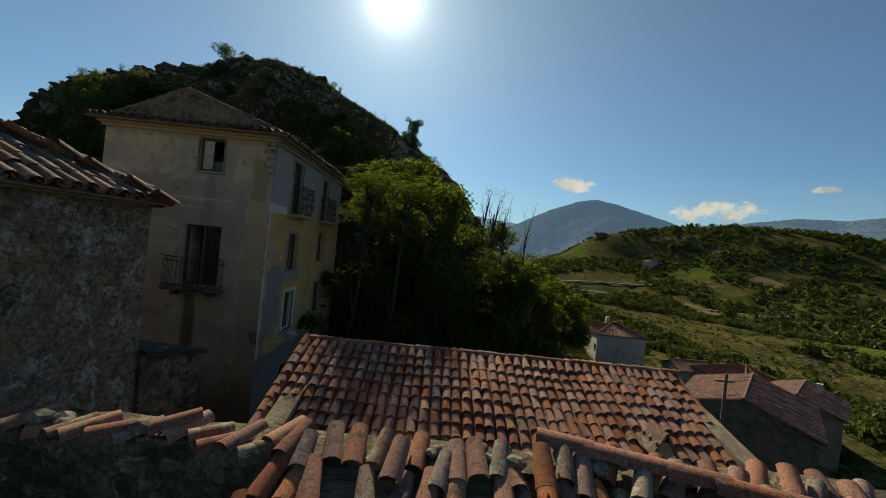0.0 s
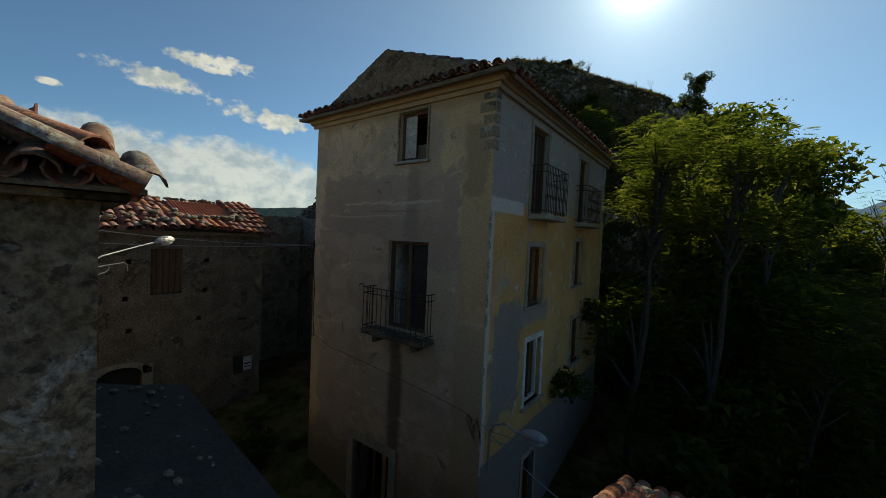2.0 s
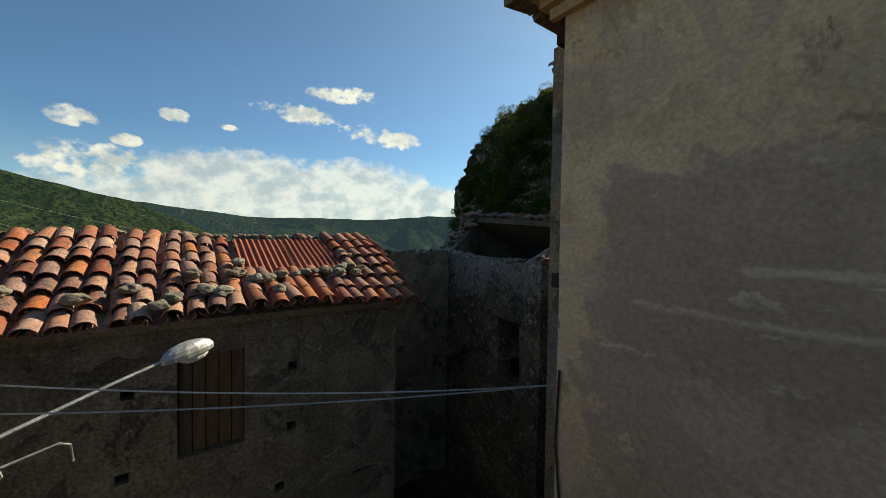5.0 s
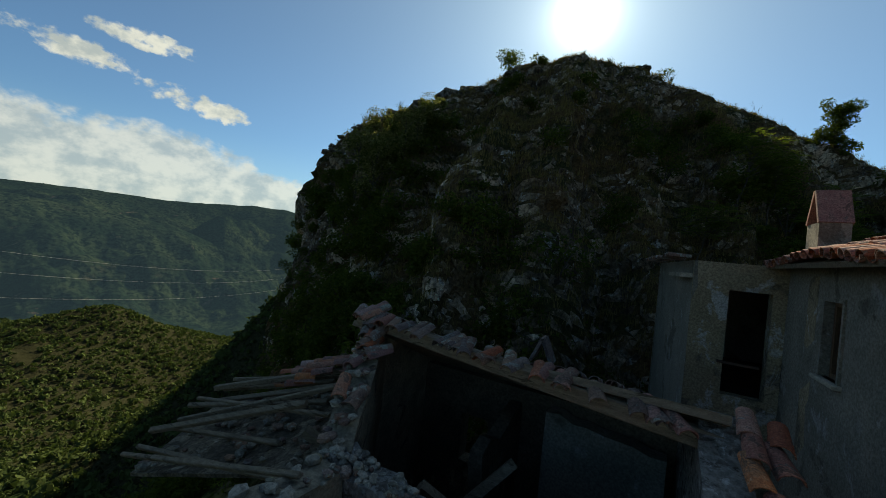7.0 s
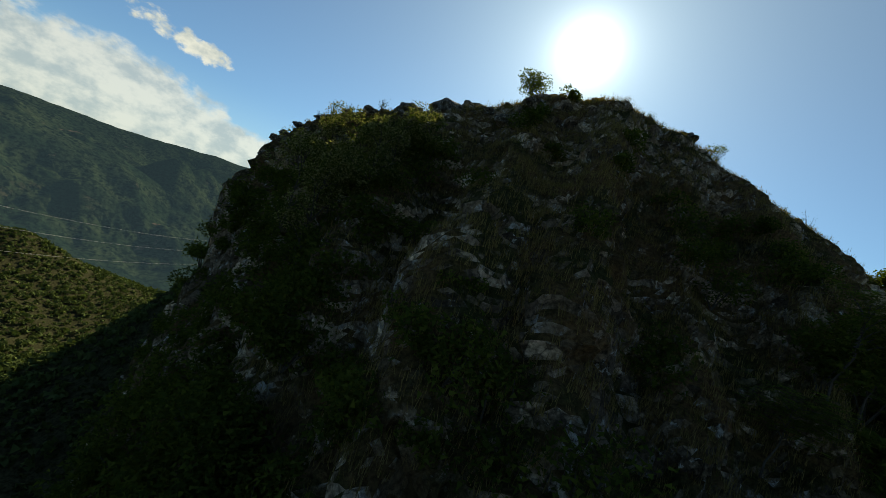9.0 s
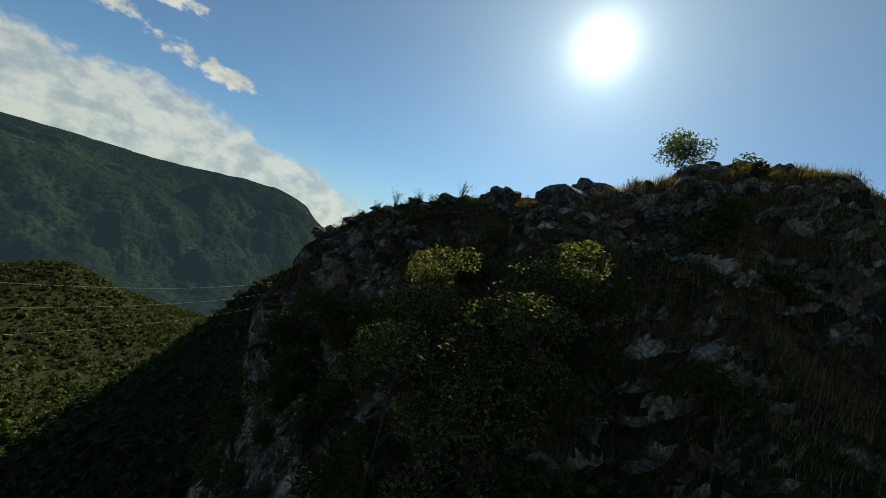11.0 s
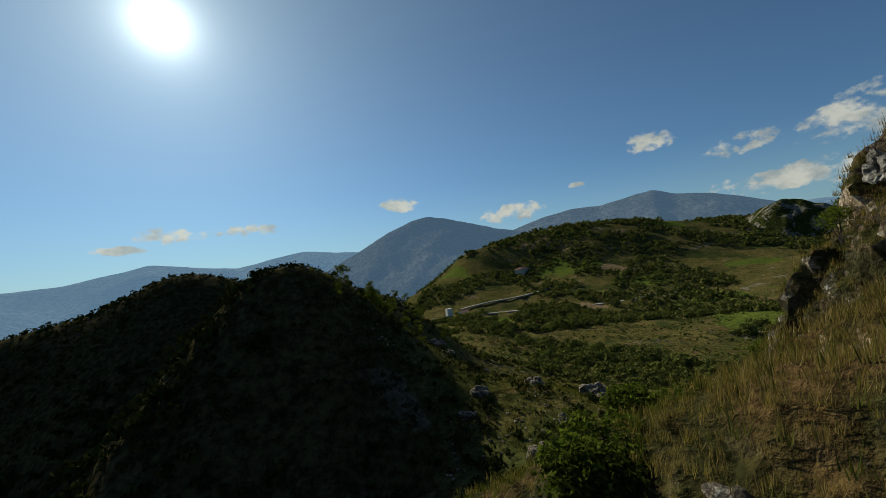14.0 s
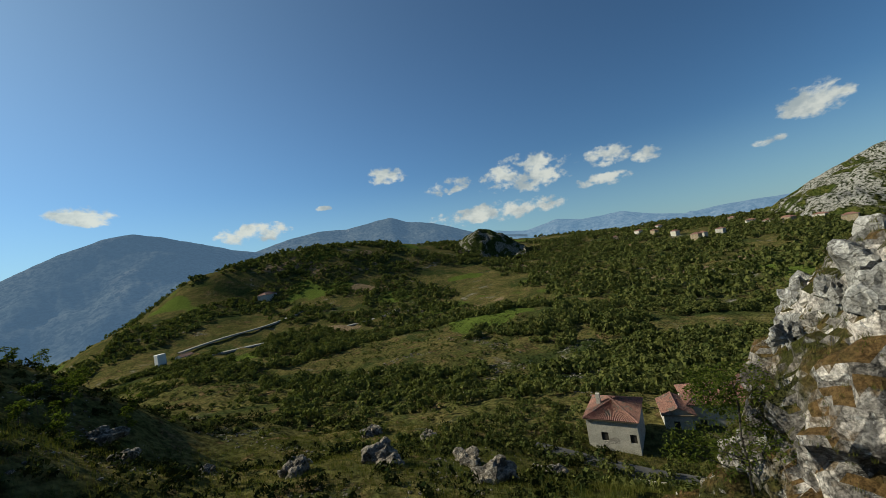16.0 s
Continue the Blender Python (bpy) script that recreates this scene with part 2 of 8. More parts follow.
M_STONE = surface("rubble_stone", (0.212, 0.176, 0.123), (0.350, 0.294, 0.205), (0.127, 0.108, 0.082), 0.55, 2.6, 1.3, 0.95, 0.9, 22, depth=0.06)
LICHEN = coats(flakes(7.0, 0.53, (0.085, 0.062, 0.048), 0.75, 1.0, 0.06), flakes(11.0, 0.60, (0.38, 0.31, 0.22), 0.45, 1.0, 0.05))
M_TILE = surface("clay_tile", (0.273, 0.085, 0.044), (0.361, 0.145, 0.080), (0.185, 0.147, 0.118), 0.60, 7.0, 4.5, 0.9, 0.5, 45, vary=0.33, depth=0.012, grit=0.5, extra=LICHEN)
M_TILE_STUFF = surface("clay_tile_joined", (0.264, 0.083, 0.044), (0.352, 0.143, 0.080), (0.185, 0.147, 0.118), 0.60, 7.0, 4.5, 0.9, 0.5, 45, vary=0.33, depth=0.012, grit=0.5, island=True, extra=LICHEN)
M_TILE_OLD = surface("weathered_tile", (0.17, 0.10, 0.07), (0.25, 0.15, 0.10), (0.27, 0.26, 0.20), 0.54, 6.0, 4.0, 0.95, 0.5, 45, vary=0.35, depth=0.012, grit=0.5, extra=LICHEN)
M_WOOD = surface("grey_wood", (0.138, 0.108, 0.074), (0.233, 0.186, 0.131), (0.085, 0.064, 0.041), 0.58, 3.0, 1.5, 0.9, 0.5, 30, stretch=(6, 6, 1), depth=0.01)
M_BEAM = surface("grey_beam", (0.148, 0.113, 0.074), (0.244, 0.191, 0.131), (0.085, 0.064, 0.041), 0.58, 3.0, 1.5, 0.9, 0.5, 30, stretch=(1, 7, 7), depth=0.01)
M_DOORWOOD = surface("brown_door_wood", (0.10, 0.06, 0.035), (0.16, 0.10, 0.055), None, scale=3.0, fine=30, stretch=(6, 6, 1), depth=0.008)
M_IRON = surface("rusted_iron", (0.05, 0.032, 0.025), (0.10, 0.055, 0.035), None, scale=14, fine=60, rough=0.85, bump=0.2, depth=0.004)
M_RUSTTIN = surface("rust_red_tin", (0.25, 0.065, 0.035), (0.33, 0.10, 0.055), (0.16, 0.055, 0.035), 0.60, 3.0, 1.6, 0.75, 0.15, 40, stretch=(1, 1, 1), depth=0.004)
M_CABLE = surface("dark_cable", (0.10, 0.10, 0.10), (0.16, 0.16, 0.155), None, scale=9, fine=50, rough=0.7, bump=0.0)
M_WIRE = surface("weathered_wire", (0.36, 0.35, 0.33), (0.48, 0.47, 0.45), None, scale=9, fine=50, rough=0.8, bump=0.0)
M_GALV = surface("galvanised_steel", (0.36, 0.37, 0.38), (0.48, 0.49, 0.50), None, scale=9, fine=50, rough=0.5, bump=0.1, metal=0.6, depth=0.003)
# near-black; also stands in for the shade inside rooms and wall holes
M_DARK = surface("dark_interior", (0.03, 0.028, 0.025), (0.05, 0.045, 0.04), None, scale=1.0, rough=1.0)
M_MORTAR = surface("pale_mortar", (0.265, 0.235, 0.180), (0.424, 0.377, 0.295), (0.212, 0.176, 0.131), 0.55, 9.0, 4.0, 0.95, 0.9, 40, depth=0.03)
M_CONCRETE = surface("grey_concrete", (0.276, 0.255, 0.205), (0.382, 0.343, 0.271), (0.180, 0.167, 0.131), 0.60, 1.6, 0.7, 0.9, 0.3, 26)
M_SLATE = surface("dark_slab", (0.030, 0.030, 0.025), (0.056, 0.053, 0.043), (0.17, 0.157, 0.125), 0.66, 3.0, 2.0, 0.85, 0.4, 20)
M_WHITE = surface("white_paint", (0.62, 0.61, 0.58), (0.74, 0.73, 0.70), (0.40, 0.38, 0.35), 0.62, 2.5, 1.3, 0.8, 0.2, 20)
M_ROCKB = surface("grey_limestone", (0.13, 0.108, 0.085), (0.26, 0.225, 0.185), (0.37, 0.345, 0.30), 0.60, 2.3, 3.0, 0.95, 1.0, 20, depth=0.14, grit=0.7,
                  extra=coats(jointed(1.6), jointed(5.5, (0.05, 0.043, 0.03), 0.35, 0.07), flakes(6.0, 0.55, (0.44, 0.42, 0.37), 0.75, 1.0, 0.04), flakes(9.0, 0.57, (0.06, 0.05, 0.038), 0.8, 1.0, 0.05)))
M_STONES = surface("roof_stone", (0.138, 0.120, 0.086), (0.286, 0.250, 0.184), (0.254, 0.196, 0.090), 0.58, 6.0, 5.0, 0.95, 0.8, 40, vary=0.25, depth=0.02)
M_BARK = surface("grey_bark", (0.040, 0.035, 0.028), (0.085, 0.075, 0.062), None, scale=6, fine=30, stretch=(3, 3, 1), depth=0.02)
M_LEAF = leaf_material("green_leaf", (0.044, 0.066, 0.014), (0.110, 0.128, 0.026), 0.48)
# dark and yellow-green leaf copies also put shade and sunlight into the colour
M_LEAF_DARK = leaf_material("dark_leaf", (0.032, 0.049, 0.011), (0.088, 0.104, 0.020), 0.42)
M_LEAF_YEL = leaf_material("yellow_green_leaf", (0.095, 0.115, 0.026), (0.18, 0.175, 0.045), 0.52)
M_GRASS = leaf_material("dry_grass", (0.12, 0.088, 0.034), (0.23, 0.175, 0.075), 0.32)
M_GRASS_GREEN = leaf_material("green_grass", (0.045, 0.060, 0.014), (0.115, 0.105, 0.030), 0.3)
M_WOODS = leaf_material("far_foliage", (0.038, 0.055, 0.018), (0.122, 0.124, 0.038), 0.22, 0.14)
# pale olive for leaf tips meant to look sunlit
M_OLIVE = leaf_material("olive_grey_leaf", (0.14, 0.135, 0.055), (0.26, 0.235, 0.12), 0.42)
# near-black scrub colour stands in for shade on the ridges and slopes
M_SHADE_SCRUB = leaf_material("shade_dark_scrub", (0.015, 0.024, 0.008), (0.040, 0.044, 0.014), 0.05)


def slab_stain_shade(x0, x1, z0, z1, soft, tint, amount=1.0, axis="X", warp=0.9):
    """A stain, another coat of render or painted shade in a ragged rectangle of a wall."""
    def add(t, co, col):
        s = t.nodes.new("ShaderNodeSeparateXYZ")
        t.links.new(co, s.inputs[0])
        w = math_node(t, "MULTIPLY", math_node(t, "SUBTRACT", noise_node(t, co, 1.1, 7.0, 0.65, 0.4), 0.5), warp * 2)
        u, v = math_node(t, "ADD", s.outputs[axis], w), math_node(t, "ADD", s.outputs["Z"], w)
        m = None
        for val, lo, hi in ((u, x0, x1), (v, z0, z1)):
            k = math_node(t, "MULTIPLY", step_node(t, val, lo - soft, lo + soft), step_node(t, val, hi - soft, hi + soft, 1.0, 0.0))
            m = k if m is None else math_node(t, "MULTIPLY", m, k)
        return mix_node(t, math_node(t, "MULTIPLY", m, amount), col, tint)
    return add


M_FRONT = surface("ochre_and_grey_render", (0.582, 0.414, 0.226), (0.660, 0.487, 0.285), (0.504, 0.373, 0.226), 0.60, 0.7, 0.8, 0.95, 0.22, 24, grit=0.22, depth=0.02,
                  extra=coats(flakes(0.55, 0.47, (0.679, 0.528, 0.335), 0.7, 1.4, 0.05),
                              slab_stain_shade(-5.60, -0.70, 3.2, 10.75, 0.05, (0.441, 0.332, 0.242), 0.95, warp=0.85),
                              slab_stain_shade(-3.15, -1.25, 9.6, 12.0, 0.05, (0.485, 0.369, 0.261), 0.85, warp=0.5),
                              flakes(0.62, 0.50, (0.529, 0.410, 0.292), 0.85, 1.7, 0.03),
                              flakes(0.9, 0.56, (0.359, 0.268, 0.191), 0.6, 1.2, 0.10),
                              slab_stain_shade(-5.5, -2.9, 9.1, 10.6, 0.03, (0.403, 0.300, 0.222), 0.75, warp=0.6),
                              slab_stain_shade(-1.7, -0.8, 6.6, 8.4, 0.04, (0.533, 0.414, 0.285), 0.8, warp=0.55),
                              flakes(1.9, 0.60, (0.679, 0.555, 0.390), 0.85, 2.2, 0.03),
                              flakes(2.6, 0.61, (0.213, 0.159, 0.113), 0.8, 0.9, 0.03),
                              flakes(0.8, 0.52, (0.32, 0.245, 0.18), 0.35, 0.8, 0.05),
                              flakes(0.42, 0.52, (0.28, 0.22, 0.17), 0.22, 0.5, 0.10),
                              slab_stain_shade(-2.3, -1.95, 9.0, 10.85, 0.10, (0.27, 0.21, 0.165), 0.6, warp=0.35),
                              slab_stain_shade(-0.72, 0.3, 7.35, 12.6, 0.05, (0.53, 0.375, 0.20), 0.8, warp=0.10),
                              slab_stain_shade(-0.66, -0.16, 10.1, 11.6, 0.06, (0.359, 0.259, 0.148), 0.8, warp=0.42),
                              slab_stain_shade(-0.75, 0.3, 3.0, 7.3, 0.10, (0.398, 0.296, 0.187), 0.8, warp=0.4),
                              flakes(1.2, 0.58, (0.427, 0.309, 0.179), 0.8, 0.6, 0.04),
                              slab_stain_shade(-9, 2, 12.05, 12.7, 0.10, (0.388, 0.264, 0.136), 0.7, warp=0.4),
                              slab_stain_shade(-4.6, -1.3, 9.93, 9.98, 0.02, (0.621, 0.510, 0.367), 0.75, warp=0.16),
                              slab_stain_shade(-5.3, -2.6, 9.62, 9.66, 0.02, (0.601, 0.491, 0.351), 0.7, warp=0.18),
                              slab_stain_shade(-3.6, -1.9, 9.74, 9.78, 0.015, (0.272, 0.209, 0.148), 0.7, warp=0.10),
                              slab_stain_shade(-2.7, -2.3, 3.5, 6.6, 0.10, (0.092, 0.073, 0.053), 0.8, warp=0.3),
                              # dark wall foot: dirt, with the enclosed lane's shade painted in
                              slab_stain_shade(-9, 2, -1, 3.4, 0.7, (0.165, 0.132, 0.098), 0.85)))
M_SIDE = surface("orange_ochre_render", (0.56, 0.33, 0.115), (0.62, 0.40, 0.16), (0.42, 0.34, 0.25), 0.60, 0.9, 1.1, 0.95, 0.35, 24, grit=0.22,
                 extra=coats(slab_stain_shade(-1, 12, 10.0, 13.5, 0.05, (0.36, 0.345, 0.325), 0.95, "Y", 0.06),
                             flakes(0.7, 0.50, (0.40, 0.27, 0.135), 0.7, 0.8, 0.06),
                             flakes(1.6, 0.57, (0.42, 0.36, 0.27), 0.8, 0.7, 0.05),
                             flakes(3.2, 0.60, (0.62, 0.58, 0.52), 0.9, 0.8),
                             flakes(4.5, 0.62, (0.15, 0.13, 0.115), 0.85, 0.8),
                             slab_stain_shade(-1, 1.6, 9.75, 10.05, 0.03, (0.62, 0.60, 0.56), 0.9, "Y", 0.05),
                             slab_stain_shade(-0.3, 0.14, 4.0, 9.9, 0.05, (0.60, 0.58, 0.54), 0.85, "Y", 0.12),
                             slab_stain_shade(0.3, 1.7, 5.2, 7.6, 0.10, (0.24, 0.235, 0.225), 0.9, "Y", 0.9),
                             slab_stain_shade(1.6, 3.5, 7.0, 7.6, 0.1, (0.30, 0.295, 0.28), 0.8, "Y", 0.3),
                             slab_stain_shade(-1, 12, -1, 4.35, 0.04, (0.19, 0.195, 0.195), 0.95, "Y", 0.10)))
M_PLASTER_L = surface("crumbling_plaster", (0.19, 0.145, 0.10), (0.27, 0.212, 0.15), (0.22, 0.20, 0.175), 0.60, 2.4, 1.9, 0.95, 1.0, 14, depth=0.09, grit=0.6,
                      extra=coats(flakes(3.4, 0.52, (0.42, 0.39, 0.345), 0.85, 0.8, 0.05), flakes(6.0, 0.55, (0.085, 0.072, 0.058), 0.9, 1.0, 0.05),
                                  slab_stain_shade(-9, 0.2, 5.5, 8.9, 0.2, (0.34, 0.24, 0.11), 0.3, "X", 1.6),
                                  slab_stain_shade(-9, 9, 2, 5.2, 0.5, (0.22, 0.20, 0.18), 0.6)))
M_PLASTER_N = surface("grey_peeling_plaster", (0.19, 0.185, 0.17), (0.30, 0.285, 0.25), (0.13, 0.12, 0.105), 0.58, 1.2, 0.8, 0.95, 0.7, 20, depth=0.05, grit=0.45,
                      extra=coats(flakes(0.7, 0.46, (0.54, 0.52, 0.46), 0.88, 0.6, 0.03), flakes(1.5, 0.56, (0.10, 0.10, 0.095), 0.85, 0.6, 0.04), flakes(3.0, 0.57, (0.54, 0.52, 0.47), 0.85, 0.7, 0.04),
                                  slab_stain_shade(-3.9, -3.4, 5.5, 8.8, 0.2, (0.36, 0.28, 0.12), 0.6, "X", 0.8), slab_stain_shade(-10, -7.4, 3, 7.6, 0.3, (0.42, 0.29, 0.12), 0.6, "X", 0.8)))
M_PLASTER_W = surface("brown_old_plaster", (0.17, 0.135, 0.10), (0.25, 0.205, 0.155), (0.12, 0.10, 0.085), 0.57, 1.6, 1.1, 0.95, 0.9, 20, depth=0.06, grit=0.5, extra=flakes(5.0, 0.58, (0.34, 0.30, 0.25), 0.8, 1.3, 0.05))
M_GABLE = surface("brown_rubble_render", (0.20, 0.135, 0.080), (0.30, 0.205, 0.125), (0.12, 0.088, 0.062), 0.57, 2.2, 1.6, 0.95, 0.9, 20, depth=0.06, grit=0.5, extra=flakes(3.0, 0.58, (0.36, 0.27, 0.17), 0.8, 1.2, 0.05))
M_PLASTER_R = surface("ochre_grey_plaster", (0.265, 0.211, 0.131), (0.329, 0.265, 0.168), (0.159, 0.134, 0.098), 0.54, 1.2, 0.9, 0.95, 0.8, 24, depth=0.05, grit=0.45, extra=flakes(1.7, 0.56, (0.46, 0.44, 0.41), 0.85, 0.8, 0.05))
M_PLASTER_G = surface("grey_render", (0.180, 0.165, 0.131), (0.249, 0.225, 0.180), (0.127, 0.113, 0.086), 0.56, 0.9, 0.6, 0.9, 0.5, 24, grit=0.4, extra=flakes(2.6, 0.58, (0.34, 0.33, 0.31), 0.7, 0.7, 0.05))
# darker copy of the rubble, with the shadowed stones' shade in its colour
M_EDGE = surface("dark_rubble", (0.106, 0.086, 0.059), (0.212, 0.171, 0.115), (0.307, 0.265, 0.197), 0.58, 3.0, 2.2, 0.95, 1.0, 18, depth=0.08, grit=0.55, extra=jointed(3.4, (0.05, 0.042, 0.03), 0.4, 0.05, (1, 1, 1.6)))
M_RUIN = surface("broken_lime_plaster", (0.115, 0.095, 0.068), (0.165, 0.138, 0.10), (0.085, 0.072, 0.055), 0.54, 1.2, 0.9, 0.95, 1.0, 16, depth=0.08, grit=0.5,
                 extra=coats(flakes(0.55, 0.50, (0.30, 0.255, 0.185), 0.9, 0.9, 0.02),
                             slab_stain_shade(-30, 30, 9.05, 11, 0.05, (0.24, 0.225, 0.20), 0.9, "X", 1.1),
                             slab_stain_shade(-12.2, -10.6, 8.6, 9.6, 0.05, (0.27, 0.255, 0.23), 0.85, "X", 0.9),
                             flakes(5.0, 0.54, (0.075, 0.064, 0.05), 0.85, 1.0, 0.04), flakes(8.0, 0.57, (0.46, 0.44, 0.41), 0.7, 1.0, 0.04)))
# plaster coloured dark in place of the shade inside the ruin
M_INNER_SHADE = surface("shade_dark_plaster", (0.080, 0.065, 0.045), (0.133, 0.110, 0.078), (0.212, 0.186, 0.139), 0.64, 1.2, 0.9, 0.95, 0.6, 18, depth=0.05, grit=0.5)
M_PLASTER_V = surface("pale_village_plaster", (0.40, 0.38, 0.33), (0.50, 0.47, 0.41), (0.27, 0.25, 0.22), 0.58, 0.8, 0.5, 0.9, 0.3, 10)
M_VILLAGE_TILE = surface("village_tile", (0.20, 0.060, 0.034), (0.28, 0.100, 0.055), (0.15, 0.105, 0.08), 0.55, 1.6, 0.8, 0.9, 0.9, 7, depth=0.10, vary=0.15, island=True, grit=0.55)

# ---- building helpers ----


def mesh_of(name, verts, faces, mat, smooth=False):
    me = bpy.data.meshes.new(name)
    me.from_pydata([tuple(v) for v in verts], [], [tuple(f) for f in faces])
    if smooth:
        me.polygons.foreach_set("use_smooth", [True] * len(me.polygons))
    if mat:
        me.materials.append(mat)
    me.update()
    return me


def grid_mesh(name, pts, mat, smooth=True):
    """A sheet from an array of shape (rows, columns, 3)."""
    r, c, _ = pts.shape
    i = np.arange(r * c).reshape(r, c)
    f = np.stack([i[:-1, :-1], i[:-1, 1:], i[1:, 1:], i[1:, :-1]], -1).reshape(-1, 4)
    me = bpy.data.meshes.new(name)
    me.vertices.add(r * c)
    me.vertices.foreach_set("co", pts.reshape(-1).astype(np.float32))
    me.loops.add(f.size)
    me.loops.foreach_set("vertex_index", f.reshape(-1).astype(np.int32))
    me.polygons.add(len(f))
    me.polygons.foreach_set("loop_start", np.arange(0, f.size, 4, dtype=np.int32))
    me.polygons.foreach_set("use_smooth", np.full(len(f), smooth))
    me.update(calc_edges=True)
    me.validate()
    if mat:
        me.materials.append(mat)
    return me


def quads_mesh(name, quads, mat, smooth=False):
    """Loose pieces from an array of shape (pieces, corners, 3)."""
    n, k = len(quads), quads.shape[1]
    me = bpy.data.meshes.new(name)
    me.vertices.add(n * k)
    me.vertices.foreach_set("co", np.asarray(quads, dtype=np.float32).reshape(-1))
    me.loops.add(n * k)
    me.loops.foreach_set("vertex_index", np.arange(n * k, dtype=np.int32))
    me.polygons.add(n)
    me.polygons.foreach_set("loop_start", np.arange(0, n * k, k, dtype=np.int32))
    me.update(calc_edges=True)
    me.materials.append(mat)
    return me


def part(name, bm, mat, parent, label=""):
    """Links a bmesh or mesh as one object under a thing or a part."""
    if isinstance(bm, bmesh.types.BMesh):
        me = bpy.data.meshes.new(name)
        bm.to_mesh(me)
        bm.free()
        me.materials.append(mat)
    else:
        me = bm
    ob = new(name, me)
    ob.parent = parent
    if label:
        ob["label"] = label
    return ob


def thing(name, label, category, group="", kind="", at=(0, 0, 0)):
    ob = new(name)
    ob.location = at
    ob.empty_display_size = 0.2
    return tagged(ob, label, category, group, kind)


def box(bm, x0, x1, y0, y1, z0, z1, m=None):
    vs = [bm.verts.new((x, y, z)) for z in (z0, z1) for y in (y0, y1) for x in (x0, x1)]
    for f in ((0, 2, 3, 1), (4, 5, 7, 6), (0, 1, 5, 4), (2, 6, 7, 3), (0, 4, 6, 2), (1, 3, 7, 5)):
        bm.faces.new([vs[i] for i in f])
    if m is not None:
        bmesh.ops.transform(bm, matrix=m, verts=vs)
    return vs


def tube(bm, pts, r0, r1=None, sides=6):
    """A round bar along points, from radius r0 to r1."""
    r1 = r0 if r1 is None else r1
    pts = [Vector(p) for p in pts]
    rings = []
    for i, p in enumerate(pts):
        d = (pts[min(i + 1, len(pts) - 1)] - pts[max(i - 1, 0)]).normalized()
        a = d.orthogonal().normalized() if abs(d.z) > 0.95 else Vector((0, 0, 1)).cross(d).normalized()
        b = d.cross(a)
        r = r0 + (r1 - r0) * i / max(len(pts) - 1, 1)
        rings.append([bm.verts.new(p + a * (r * math.cos(k * math.tau / sides)) + b * (r * math.sin(k * math.tau / sides))) for k in range(sides)])
    for q, w in zip(rings[:-1], rings[1:]):
        for k in range(sides):
            bm.faces.new((q[k], q[(k + 1) % sides], w[(k + 1) % sides], w[k]))
    bm.faces.new(rings[0][::-1])
    bm.faces.new(rings[-1])


def fractal(p, octaves=5, rough=1.0, lac=2.1):
    return noise.fractal(p, rough, lac, octaves)


# ---- the land ----
# places and heights by which the ground rises and falls: x, y, z
VILLAGE = ((0, -4, 1.3), (-10, -3, 2.6), (8, -4, 1.0), (6, -13, 2.5), (14, -3, -0.5), (20, 10, -3.5), (28, 30, -7.2), (29, 50, -7.6), (42, 52, -8.5),
           (57, 38, -10), (4, 10, 1.5), (-9, 10, 4.5), (-16, 9, 4.0), (-22, -10, 0.0), (0, -40, 5), (35, -25, -7), (-40, -40, -8), (26, 0, -6))
NORTH = ((-32, 94, 27.8), (-30, 86, 19.5), (-45, 88, 17), (-52, 80, 7), (-58, 72, -1), (-70, 127, 4), (-98, 146, -2), (-73, 156, 26.6), (-90, 166, 23), (-142, 186, 10), (-58, 146, 30.5), (-48, 118, 12), (-120, 186, 18), (-165, 182, 2), (-200, 170, -14), (-7, 122, 18), (2, 82, 5.4), (-3.5, 108, 8.0), (-4, 68, 6.8), (4, 60, 5.6),
         (-25, 68, 3), (-48, 66, -2), (-34, 55, 3), (-68, 98, -10), (10, 48, 3), (22, 58, -4), (-75, 60, -22), (-2, 48, 9.2), (-20, 50, 8))
EAST = ((104, 329, -18), (270, 434, 14), (487, 445, 76), (360, 504, 74), (250, 515, 52), (120, 452, 0), (250, 220, -24), (210, 145, -17), (106, 73, -20), (63, 135, -13),
        (20, 142, -2), (875, 57, 30), (661, -95, 8), (400, -96, -12), (160, -12, -22), (220, 28, -22), (620, 250, 10), (685, 345, 50), (60, 220, -8), (150, 250, -22), (30, 320, -25), (430, 300, 5))
WEST = ((-62, 36, -36), (-62, 0, -34), (-34, -6, -9), (-30, 12, -2), (-128, 84, -75), (-263, 111, -112), (-330, 198, -135), (-430, 165, -124), (-542, 199, -90), (-559, 138, -104), (-500, 247, -120), (-640, 190, -125), (-600, 350, -164), (-820, 350, -165), (-350, -40, -95), (-500, 0, -125),
        (-650, 250, -130), (-60, -60, -34), (-150, -60, -72), (-400, 420, -145), (-90, 50, -56), (-150, 260, -80), (-240, 420, -110))
BEYOND = ((0, 600, -120), (110, 720, -100), (-100, 450, -75), (220, 820, -40), (-36, 118, 19), (-70, 200, -20))
KNOTS = np.array(VILLAGE + NORTH + EAST + WEST + BEYOND, dtype=float)


def spread(ax, ay, bx, by):
    return np.sqrt((ax - bx) ** 2 + (ay - by) ** 2 + 18.0 ** 2)


LIFT = np.linalg.solve(spread(KNOTS[:, None, 0], KNOTS[:, None, 1], KNOTS[None, :, 0], KNOTS[None, :, 1]), KNOTS[:, 2] + 40)


